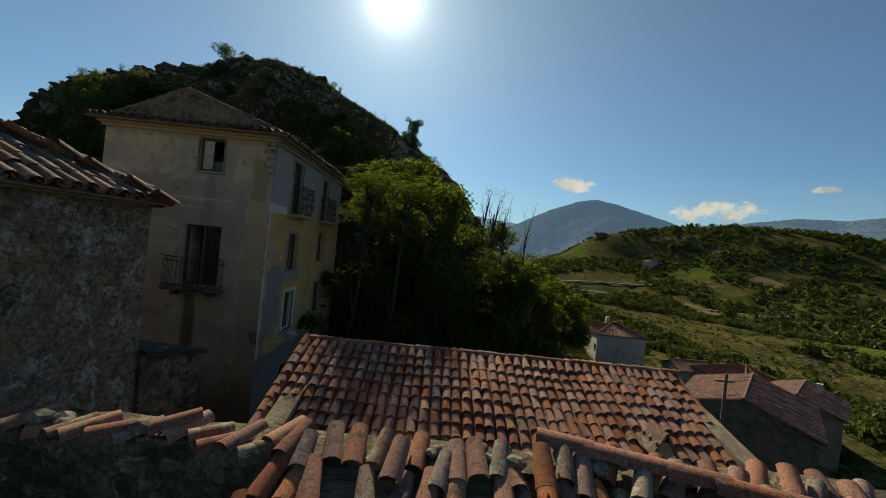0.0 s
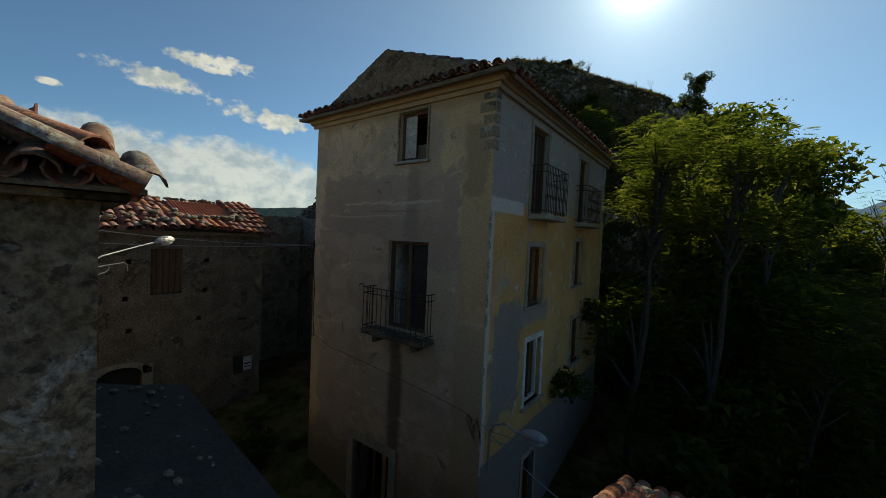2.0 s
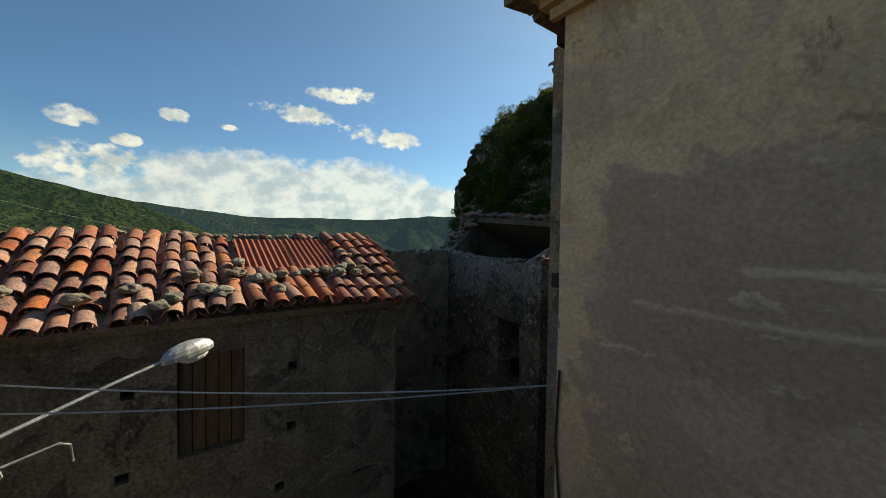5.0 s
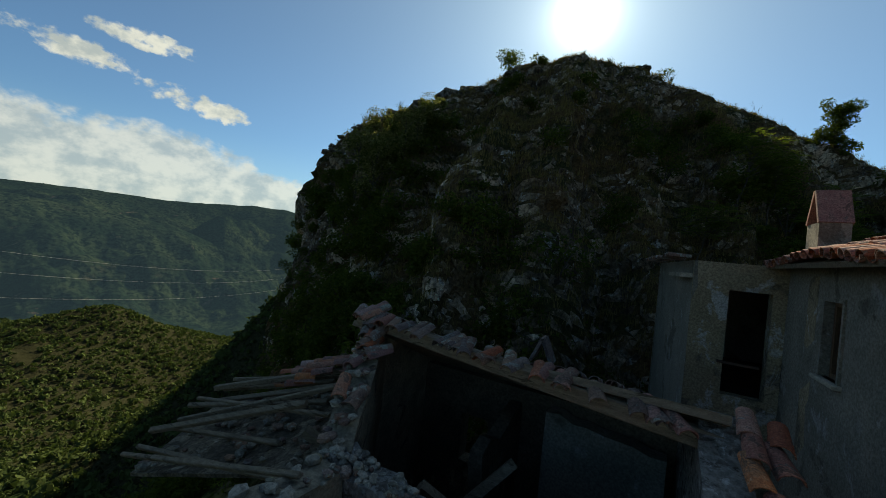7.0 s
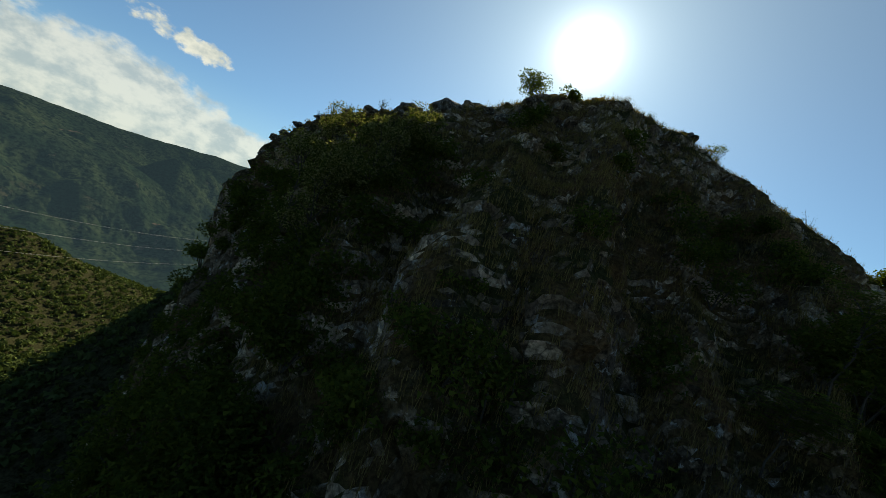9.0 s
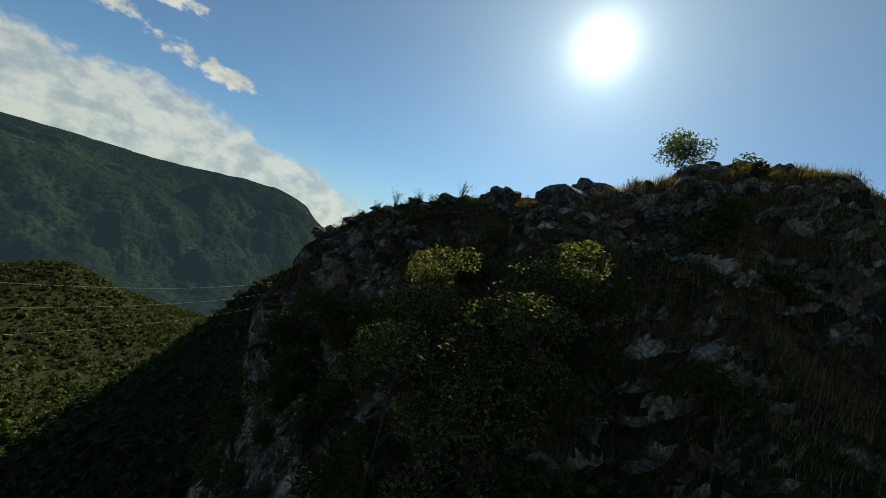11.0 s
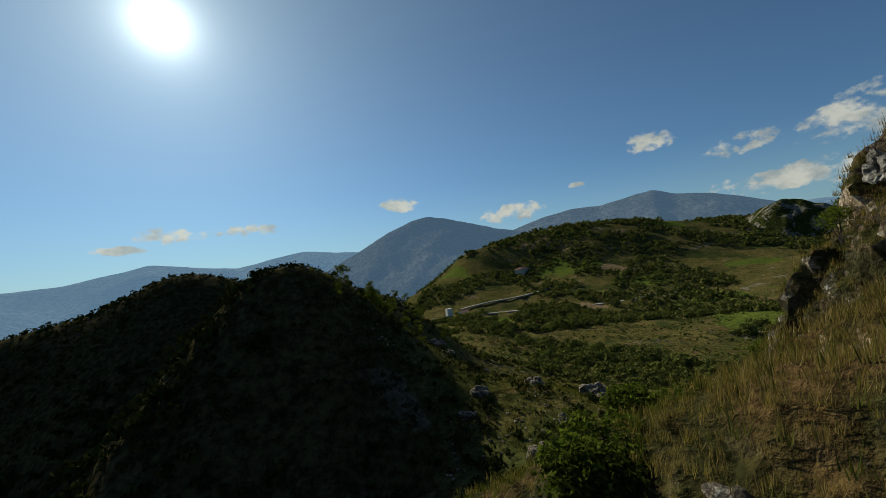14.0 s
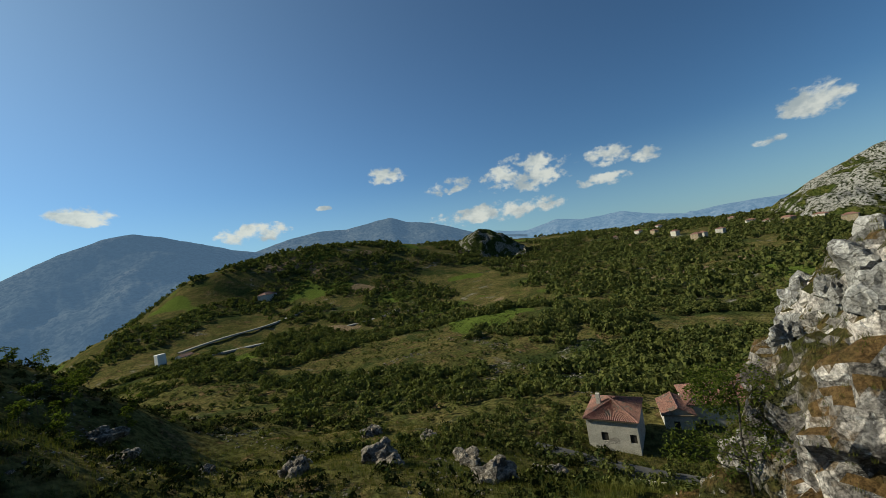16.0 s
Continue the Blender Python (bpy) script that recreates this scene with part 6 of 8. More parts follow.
for k in range(11):
    bm = bmesh.new()
    w_ = rng.uniform(0.03, 0.06)
    box(bm, 0, rng.uniform(2.6, 4.6), -w_, w_, 0.0, w_ * 2)
    bmesh.ops.bevel(bm, geom=bm.edges[:], offset=0.012, segments=1, affect="EDGES")
    part("rafter", placed(bm, Matrix.Translation((-18.3 + 0.15 * k + rng.uniform(-0.1, 0.1), 6.1 - 0.27 * k, 8.50 + rng.uniform(-0.1, 0.15))) @ Matrix.Rotation(radians(8 + rng.uniform(-11, 11)), 4, "Z") @ Matrix.Rotation(radians(-15 + rng.uniform(-6, 5)), 4, "Y") @ Matrix.Rotation(rng.uniform(0, 1), 4, "X")), M_BEAM, ruin)
rng = random.Random(15)
for k in range(110):
    u_, v_ = rng.uniform(0.0, 1.0), rng.uniform(0.0, 1.0) ** 0.7
    p = Vector((-18.6, 6.1, 8.12)) + Vector((1.6, -2.5, 0.0)) * u_ + Vector((4.2, 0.6, 1.25)) * v_
    sz = rng.uniform(0.08, 0.24)
    part("fallen_stone", placed(stone_mesh(k + 400, (sz * 1.3, sz, sz * 0.7), 1), Matrix.Translation(p) @ Matrix.Rotation(rng.uniform(0, 6), 4, "Z")), M_TILE_OLD if k % 3 == 0 else M_STONES, ruin)
# wall between the long house and the ruin
link = thing("garden_wall", "rough stone wall overgrown with ivy stems", "wall")
part("wall", wall((-12.8, 3.66), (-13.4, 0.8), 0.5, 9.7, (), 0.4, ragged(lambda t: 9.75, 0.1, 6), 0.3, 0.06), M_STONE, link)

# ---- the flat-roofed annex ----
annex = thing("annex", "grey rendered annex with an open doorway and littered flat roof", "outhouse")
part("south_wall", wall((-8.66, 10.3), (-7.03, 10.3), 2.0, 12.7, [(0.67, 1.40, 9.88, 12.12)], 0.3, None, 0.5), M_PLASTER_R, annex)
part("west_wall", wall((-9.05, 16.2), (-8.66, 10.3), 2.0, 12.7, (), 0.3, None, 0.6), M_PLASTER_G, annex)
part("north_wall", wall((-4.5, 16.2), (-9.05, 16.2), 2.0, 12.7, (), 0.3, None, 1.0), M_PLASTER_G, annex)
part("east_wall", wall((-4.5, 9.4), (-4.5, 16.2), 2.0, 12.7, (), 0.3, None, 1.0), M_PLASTER_G, annex)
bm = bmesh.new()
box(bm, -8.9, -4.6, 10.4, 16.1, 12.3, 12.4)
part("roof_slab", bm, M_CONCRETE, annex)
bm = bmesh.new()
box(bm, -8.6, -4.6, 10.4, 16.1, 9.6, 9.75)
part("floor_slab", bm, M_DARK, annex)
bm = bmesh.new()
box(bm, -8.1, -7.4, 10.2, 10.3, 10.55, 10.60)
part("door_bar", bm, M_IRON, annex)
cv, pn = tile_frames((-9.15, 10.4, 12.68), (-0.07, 1, 0), (1, 0.05, 0.05), 23, 1, 0.25, 0.38, 41, 1.5)
lay_tiles(annex, cv, [], TILE_OLD_ME, M_TILE_STUFF, 30)
rng = random.Random(43)
for k in range(40):
    ob = new("dumped_tile", TILE_ME if k % 2 else TILE_OLD_ME)
    ob.parent = annex
    ob.matrix_local = Matrix.Translation((rng.uniform(-8.2, -5.2), rng.uniform(11, 15.5), 12.44 + rng.uniform(0, 0.15))) @ Euler((rng.uniform(-0.4, 0.4), rng.uniform(-0.6, 0.6), rng.uniform(0, 6))).to_matrix().to_4x4()
for k in range(10):
    bm = bmesh.new()
    tube(bm, [(0, 0, 0), (rng.uniform(0.6, 1.4), 0, 0.04)], 0.02, sides=4)
    part("dumped_stick", placed(bm, Matrix.Translation((rng.uniform(-8, -6), rng.uniform(11.2, 14), 12.5)) @ Matrix.Rotation(rng.uniform(0, 6), 4, "Z")), M_BEAM, annex)

# ---- the low house with the bright tile roof ----
low_house = thing("tiled_house", "low house under a wide red clay tile roof", "house")
RX0, RX1, RY, RZ = 2.72, 13.2, -2.58, 6.02
up_s, up_n2 = Vector((0, 4.15, 1.62)), Vector((0, -3.0, 1.0))
part("south_wall", wall((2.95, -6.5), (13.4, -6.5), -2.0, 4.42, (), 0.45, None, 1.0), M_PLASTER_W, low_house)
part("west_wall", wall((2.9, 0.1), (2.9, -6.4), -2.0, 5.4, (), 0.45, lambda t: 4.95 + 0.95 * (1 - abs(t - 2.6) / 3.9), 0.5), M_STONE, low_house)
part("east_wall", wall((13.5, -6.4), (13.5, 0.1), -3.0, 5.4, (), 0.45, lambda t: 4.95 + 0.95 * (1 - abs(t - 3.9) / 3.9), 0.5), M_STONE, low_house)
part("north_wall", wall((13.4, 0.1), (2.9, 0.1), -3.0, 4.9, (), 0.45, None, 1.0), M_PLASTER_W, low_house)
roof_s = part("south_roof", slab((2.84, RY - 4.10, RZ - 1.66), (1, 0, 0), up_s, 10.30, up_s.length - 0.02, 0.1), M_BEAM, low_house)
roof_n = part("north_roof", slab((2.84, RY + 2.95, RZ - 1.04), (1, 0, 0), up_n2, 10.30, up_n2.length - 0.02, 0.1), M_BEAM, low_house)
cv, pn = tile_frames((2.72, RY - 4.2, RZ - 1.62), (1, 0, 0), up_s, 43, 12, 0.25, 0.368, 51, 1.0, lambda c, r: (c, r) in ((34, 3), (35, 3)))
lay_tiles(roof_s, cv, pn, TILE_ME, M_TILE_STUFF, 300, (6, -6, 5))
cv, pn = tile_frames((2.72, RY + 3.05, RZ - 1.0), (1, 0, 0), up_n2, 43, 8, 0.25, 0.378, 52, 1.0)
lay_tiles(roof_n, cv, pn, TILE_ME, M_TILE_STUFF, 200, (3, -2, 6))
for k in range(24):
    ob = new("ridge_tile", TILE_LONG_ME)
    ob.parent = roof_s
    ob.matrix_local = Matrix.Translation((2.62 + 0.455 * k, RY, RZ + 0.05 + 0.012 * math.sin(k * 1.9))) @ Matrix.Rotation(radians(-90 + 2 * math.sin(k * 3.1)), 4, "Z") @ Matrix.Scale(1.05, 4)
for k in range(11):
    ob = new("verge_tile", TILE_ME)
    ob.parent = roof_s
    d = up_s.normalized()
    ob.matrix_local = Matrix.Translation(Vector((2.66, RY - 4.15, RZ - 1.60)) + d * 0.40 * k + Vector((0, 0, 0.10))) @ Matrix((Vector((1, 0, 0)), d, Vector((1, 0, 0)).cross(d))).transposed().to_4x4()
vent = thing("roof_vent", "small tent of flat tiles over a roof opening", "roof vent", at=(11.35, -5.35, 5.0))
for s in (-1, 1):
    bm = bmesh.new()
    box(bm, -0.025, 0.025, -0.32, 0.32, -0.55, 0, Matrix.Translation((0, 0, 0.62)) @ Matrix.Rotation(radians(s * 30), 4, "Y"))
    part("flat_tile", bm, M_TILE_OLD, vent)
for k in range(3):
    bm = bmesh.new()
    box(bm, -0.2, 0.2, -0.02, 0.02, -0.1, 0.3, Matrix.Translation((0, -0.25 + 0.25 * k, 0.12)))
    part("rib", bm, M_CONCRETE, vent)

# ---- the broken roof edge in front ----
edge = thing("ruined_roof_edge", "ruined wall head with loose broken roof tiles", "ruin")
part("wall", wall((0.6, -9.15), (11.6, -9.15), 0.5, 6.55, (), 0.5, ragged(lambda t: 6.60, 0.06, 8), 0.35, 0.06), M_EDGE, edge)
fr = part("front_roof", slab((4.4, -10.1, 6.10), (1, 0, 0), (0, 1.3, 0.52), 7.6, 1.35, 0.08), M_BEAM, edge)
part("flank_wall", wall((4.5, -9.2), (4.5, -14), 0.5, 6.0, (), 0.4, None, 0.8, 0.05), M_STONE, edge)
rng = random.Random(61)
for k in range(46):
    x = 0.7 + k * 0.235 + rng.uniform(-0.05, 0.05)
    left = x < 4.5
    ob = new("loose_tile", TILE_LONG_ME if k % 3 else TILE_OLD_ME)
    ob.parent = edge
    yaw = rng.uniform(-60, -25) if left else rng.uniform(-18, 14) + (-30 if x > 8 else 0)
    tilt = rng.uniform(-2, 14) if left else rng.uniform(14, 26)
    y = -9.25 + rng.uniform(-0.1, 0.15) - (0.0 if left else rng.uniform(0.0, 0.25))
    ob.matrix_local = Matrix.Translation((x, y, 6.58 + rng.uniform(0, 0.10) - (0 if left else 0.05))) @ Matrix.Rotation(radians(yaw), 4, "Z") @ Matrix.Rotation(radians(tilt), 4, "X") @ Matrix.Rotation(radians(rng.uniform(-18, 18)), 4, "Y")
for row in range(2):
    for k in range(28):
        x = 4.6 + k * 0.27 + rng.uniform(-0.05, 0.05)
        if rng.random() < 0.18:
            continue
        ob = new("loose_tile", TILE_LONG_ME if rng.random() < 0.6 else TILE_OLD_ME)
        ob.parent = edge
        ob.matrix_local = Matrix.Translation((x, -10.15 + row * 0.42, 6.20 + row * 0.17 + rng.uniform(0, 0.05))) @ Matrix.Rotation(radians(rng.uniform(-14, 14)), 4, "Z") @ Matrix.Rotation(radians(20 + rng.uniform(-4, 4)), 4, "X") @ Matrix.Rotation(radians(rng.uniform(-12, 12)), 4, "Y")
for k in range(14):
    t = k * 0.47
    ob = new("verge_tile", TILE_LONG_ME)
    ob.parent = edge
    d = Vector((0.93, -0.33, -0.02)).normalized()
    s = Vector((0, 0, 1)).cross(d).normalized() * -1
    ob.matrix_local = Matrix.Translation(Vector((7.6, -8.75, 6.80)) + d * t) @ Matrix((s, d, s.cross(d))).transposed().to_4x4() @ Euler((radians(3), radians(rng.uniform(-6, 6)), radians(rng.uniform(-4, 4)))).to_matrix().to_4x4() @ Matrix.Scale(1.25, 4)
for k in range(18):
    x = rng.uniform(0.8, 9.6)
    sz = rng.uniform(0.12, 0.26)
    ob = thing("edge_stone", "grey lichened stone among loose roof tiles", "stone", "stones on the ruined edge", at=(x, -9.0 + rng.uniform(-0.15, 0.2), 6.64 + sz * 0.3))
    part("stone", placed(stone_mesh(k + 200, (sz * 1.3, sz, sz * 0.8), 2), Matrix.Rotation(rng.uniform(0, 6), 4, "Z")), M_STONES, ob)

# ---- the village below ----


def ribbed_roof(corners, ridge, name, parent, mat, pitch=0.3):
    """Roof planes, each a fan of half-round tile columns from eave to ridge; planes as (eave a, eave b, ridge a, ridge b)."""
    for k, (ea, eb, ra_, rb_) in enumerate(corners):
        ea, eb, ra_, rb_ = (Vector(p) for p in (ea, eb, ra_, rb_))
        n = max(2, round((eb - ea).length / (pitch if ea.length < 120 else 1.6)))
        prof = 5
        nor = (eb - ea).cross(ra_ - ea if (ra_ - ea).length > 0.1 else rb_ - ea).normalized()
        if nor.z < 0:
            nor = -nor
        cols = n * (prof - 1) + 1
        rows = 7
        pts = np.zeros((rows, cols, 3))
        for j in range(cols):
            f = j / (cols - 1)
            a_, b_ = ea.lerp(eb, f), ra_.lerp(rb_, f)
            bumpy = 0.14 * abs(math.sin(math.pi * (j % (prof - 1)) / (prof - 1)))
            for i in range(rows):
                g = i / (rows - 1)
                p = a_.lerp(b_, g) + nor * (bumpy + 0.05 * noise.noise(Vector((f * 14 + k, g * 9, k))))
                pts[i, j] = p
        part("roof_plane", grid_mesh("roof_plane", pts, mat, False), None, parent)


def village_house(name, label, x, y, base, w, d, h, rise_, yaw, hipped=True, wall_mat=None, roof_mat=None, windows=(), over=0.35, chimney=None):
    hs = thing(name, label, "house", at=(0, 0, 0))
    m = Matrix.Translation((x, y, base)) @ Matrix.Rotation(radians(yaw), 4, "Z")
    hw, hd = w / 2, d / 2
    plan = [(-hw, -hd), (hw, -hd), (hw, hd), (-hw, hd)]
    for k in range(4):
        p, q = plan[k], plan[(k + 1) % 4]
        holes = [(a, b, c, e) for side, a, b, c, e in windows if side == k]
        ridge_up = (lambda t, L=(Vector(q) - Vector(p)).length: h + (0 if hipped else rise_ * (1 - abs(2 * t / L - 1)))) if (k % 2 == 1 and not hipped) else None
        part("wall", placed(wall(p, q, -3, h, holes, 0.3, ridge_up, 1.0, 0.02), m), wall_mat or M_PLASTER_V, hs)
        for a, b, c, e in holes:
            dirv = (Vector(q) - Vector(p)).normalized()
            pos = Vector(p) + dirv * a
            mm = m @ facing((pos.x, pos.y, c), math.degrees(math.atan2(dirv.y, dirv.x)))
            # near-black sheet imitates the unlit room behind the window
            bm = bmesh.new()
            box(bm, 0.04, b - a - 0.04, 0.14, 0.18, 0.04, e - c - 0.04)
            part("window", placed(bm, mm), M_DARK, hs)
    o = over
    E = [(-hw - o, -hd - o, h), (hw + o, -hd - o, h), (hw + o, hd + o, h), (-hw - o, hd + o, h)]
    run = hd if hipped else -o
    R0, R1 = (-hw + run, 0, h + rise_), (hw - run, 0, h + rise_)
    planes = [(E[0], E[1], R0, R1), (E[2], E[3], R1, R0)]
    if hipped:
        planes += [(E[1], E[2], R1, R1), (E[3], E[0], R0, R0)]
    ribbed_roof([tuple(m @ Vector(p) for p in pl) for pl in planes], None, "roof", hs, roof_mat or M_VILLAGE_TILE)
    bm = bmesh.new()
    box(bm, -hw - o + 0.02, hw + o - 0.02, -hd - o + 0.02, hd + o - 0.02, h - 0.12, h - 0.01)
    part("eave_board", placed(bm, m), M_BEAM, hs)
    lines = [(R0, R1)] + ([(R0, E[0]), (R0, E[3]), (R1, E[1]), (R1, E[2])] if hipped else [])
    for p, q in lines:
        bm = bmesh.new()
        tube(bm, [Vector(p) + Vector((0, 0, 0.08)), Vector(q) + Vector((0, 0, 0.08))], 0.11, sides=6)
        part("ridge_cap", placed(bm, m), M_VILLAGE_TILE, hs)
    if chimney:
        bm = bmesh.new()
        box(bm, chimney[0] - 0.3, chimney[0] + 0.3, chimney[1] - 0.3, chimney[1] + 0.3, h, h + rise_ + 0.7)
        part("chimney", placed(bm, m), M_PLASTER_V, hs)
    return hs


WIN4 = ((3, 1.5, 2.3, 1.2, 2.4), (3, 4.0, 4.8, 1.2, 2.4), (0, 1.5, 2.4, 1.0, 2.3), (0, 5.0, 5.9, 1.0, 2.3), (0, 7.5, 8.4, 1.0, 2.3))
village_house("village_house", "stone village house with a red hipped tile roof beside the lane", 40.4, 54.6, -7.9, 7.2, 8.3, 4.6, 1.8, 85, True, windows=((1, 2.0, 2.9, 1.4, 2.8), (1, 5, 5.9, 1.4, 2.8), (2, 2, 3, 1.3, 2.6), (2, 6, 7, 1.3, 2.6), (0, 3, 4, 1.3, 2.6)), chimney=(2.0, 0.6))
village_house("village_house", "pale village house with a pinkish hipped tile roof", 52.4, 39.8, -10.6, 9, 8, 5.0, 2.0, 95, True, windows=((2, 1.5, 2.4, 1.2, 2.5), (3, 2, 3, 1.2, 2.5)))
village_house("village_house", "narrow tall village house with a mono red tile roof", 48.6, 45.8, -10.2, 6.0, 4.2, 3.9, 1.2, 5, False, windows=((3, 1.3, 2.2, 1.4, 2.8),))
village_house("village_house", "derelict village house with a sagging red tile roof", 34.6, 18.6, -7.9, 10, 8.6, 6.0, 1.6, 46, False, wall_mat=M_PLASTER_W, windows=((3, 2, 3, 1.2, 2.6),))
village_house("village_house", "grey village house with a clean even tile roof and small chimney", 52.8, 31.6, -10.6, 10, 7.5, 5.4, 1.5, 40, False, wall_mat=M_PLASTER_G, chimney=(1.5, -1.5))
village_house("farmhouse", "far stone farmhouse with a brown tile roof on the hillside", 270, 434, 12.5, 20, 11, 5.0, 3.2, 15, True)
village_house("farmhouse", "far white house beside the valley road", 128, 345, -18.5, 9, 7, 4.5, 1.6, 10, False, wall_mat=M_WHITE)
rng = random.Random(71)
for k in range(16):
    az = radians(-88 - k * 1.5 + rng.uniform(-0.5, 0.5))
    dist = rng.uniform(520, 800)
    hx, hy = -24 - math.sin(az) * dist, 46 + math.cos(az) * dist
    village_house("hill_house", "far pale house among trees on the plateau", hx, hy, float(land(hx, hy)) + 0.5, rng.uniform(8, 16), rng.uniform(7, 10), rng.uniform(4, 7), 2.0, rng.uniform(0, 90), True, wall_mat=M_PLASTER_R if k % 3 == 0 else M_PLASTER_V)
tower = thing("water_tower", "white rectangular concrete tower beside the valley road", "tower")
bm = bmesh.new()
box(bm, 103.4, 108.4, 328, 332.5, -24, -6.8)
bmesh.ops.bevel(bm, geom=bm.edges[:], offset=0.15, segments=1, affect="EDGES")
part("shaft", bm, M_WHITE, tower)
bm = bmesh.new()
box(bm, 105.2, 106.6, 327.9, 328.0, -17, -14.6)
part("door", bm, M_DARK, tower)

# lanes


def lane(name, label, pts, width, mat, lift=0.12, raise_to=None):
    pts = [Vector((*p, 0)) for p in pts]
    fine = []
    for i in range(len(pts) - 1):
        p0, p1, p2, p3 = pts[max(i - 1, 0)], pts[i], pts[i + 1], pts[min(i + 2, len(pts) - 1)]
        for k in range(10):
            t = k / 10
            fine.append(0.5 * ((2 * p1) + (p2 - p0) * t + (2 * p0 - 5 * p1 + 4 * p2 - p3) * t * t + (3 * p1 - p0 - 3 * p2 + p3) * t ** 3))
    fine.append(pts[-1])
    out = np.zeros((len(fine), 6, 3))
    for i, p in enumerate(fine):
        d = (fine[min(i + 1, len(fine) - 1)] - fine[max(i - 1, 0)]).normalized()
        s = Vector((-d.y, d.x, 0))
        z = float(land(p.x, p.y)) + lift
        for j, (f, dz) in enumerate(((-0.5, -1.2), (-0.5, 0), (-0.17, 0.03), (0.17, 0.03), (0.5, 0), (0.5, -1.2))):
            q = p + s * (f * width)
            out[i, j] = (q.x, q.y, z + dz)
    return tagged(new(name, grid_mesh(name, out, mat, False)), label, "road", kind="structure")


M_ASPHALT = surface("worn_asphalt", (0.055, 0.055, 0.055), (0.085, 0.083, 0.08), (0.13, 0.125, 0.115), 0.6, 0.8, 0.3, 0.9, 0.3, 30)
M_GRAVEL = surface("pale_road", (0.20, 0.19, 0.17), (0.27, 0.26, 0.24), None, scale=0.2, fine=3)
lane("lane", "narrow grey asphalt lane curving below the houses", [(31, 66), (29.8, 54), (29.2, 44), (28.3, 34), (28.6, 26), (31, 16), (34, 6)], 4.2, M_ASPHALT, 0.25)
lane("valley_road", "far pale road along the valley side", [(70, 322), (100, 330), (130, 322), (175, 300), (215, 278), (262, 262), (310, 262)], 5.5, M_GRAVEL, 1.2)
lane("valley_road_upper", "far pale track along the hillside", [(128, 352), (160, 350), (200, 345), (250, 352)], 4.0, M_GRAVEL, 1.6)
kerb = thing("lane_wall", "low grey parapet wall beside the lane", "wall")
for (ax, ay), (bx, by) in (((27.6, 58), (27.0, 46)), ((27.0, 46), (26.3, 38))):
    part("wall", wall((ax, ay), (bx, by), -10, -6.6, (), 0.3, None, 1.0), M_CONCRETE, kerb)
bin_ = thing("litter_bin", "dark litter bin standing beside the lane", "bin", at=(27.2, 30.5, float(land(27.2, 30.5)) + 0.1))
bm = bmesh.new()
bmesh.ops.create_cone(bm, cap_ends=True, segments=12, radius1=0.4, radius2=0.45, depth=1.3, matrix=Matrix.Translation((0, 0, 0.65)))
part("body", bm, M_DARK, bin_)
bm = bmesh.new()
bmesh.ops.create_cone(bm, cap_ends=True, segments=12, radius1=0.47, radius2=0.30, depth=0.14, matrix=Matrix.Translation((0, 0, 1.37)))
part("lid", bm, M_DARK, bin_)
pole = thing("utility_pole", "old wooden utility pole with a cross arm", "pole", at=(27.0, 12.0, float(land(27.0, 12.0))))
bm = bmesh.new()
tube(bm, [(0, 0, -1), (0.1, 0, 8.6)], 0.13, 0.09, 8)
part("post", bm, M_WOOD, pole)
bm = bmesh.new()
box(bm, -0.7, 0.7, -0.05, 0.05, 8.0, 8.12)
part("cross_arm", bm, M_WOOD, pole)
span("power_cable", "thin pale cable from a pole down to a house", (27.1, 12.0, float(land(27.0, 12.0)) + 8.1), (31.5, 14.4, -0.4), 0.3, 0.012)

# power line over the western valley
pylon = thing("pylon", "steel lattice pylon on the dark ridge", "pylon", at=(-143.6, 187.7, 9.0))
for sx in (-1, 1):
    for sy in (-1, 1):
        bm = bmesh.new()
        tube(bm, [(sx * 1.15, sy * 1.15, -3), (sx * 0.42, sy * 0.42, 8.2), (sx * 0.16, sy * 0.16, 12.6)], 0.09, sides=4)
        part("leg", bm, M_GALV, pylon)
for k, z in enumerate((8.4, 10.2, 12.2)):
    bm = bmesh.new()
    tube(bm, [(-2.3 + 0.4 * k, -0.8, z), (0, 0, z + 0.35), (2.3 - 0.4 * k, 0.8, z)], 0.08, sides=4)
    tube(bm, [(-2.3 + 0.4 * k, -0.8, z), (2.3 - 0.4 * k, 0.8, z)], 0.07, sides=4)
    part("cross_arm", bm, M_GALV, pylon)
for k in range(9):
    z0, z1 = -1.5 + k * 1.45, -0.05 + k * 1.45
    r0, r1 = max(1.05 - 0.09 * k, 0.2), max(1.05 - 0.09 * (k + 1), 0.2)
    bm = bmesh.new()
    for sy in (-1, 1):
        tube(bm, [(-r0, sy * r0, z0), (r1, sy * r1, z1)], 0.045, sides=4)
        tube(bm, [(r0, sy * r0, z0), (-r1, sy * r1, z1)], 0.045, sides=4)
    part("brace", bm, M_GALV, pylon)
for k, (dx, dz) in enumerate(((-1.5, 2.0), (0.4, 0.0), (1.9, -2.4))):
    ob = thing("power_line", "long sagging power line across the valley", "cable", "power lines")
    bm = bmesh.new()
    tube(bm, [(-143.6 + dx + 0.3256 * q, 187.7 - 0.9455 * q, 19.2 + dz - (0.3289 + 0.004 * (k - 1)) * q + 0.001335 * q * q) for q in range(0, 264, 4)], 0.012, sides=4)
    part("wire", bm, M_WIRE, ob)

# ---- leaves, trees and bushes ----
NPR = np.random.default_rng(7)


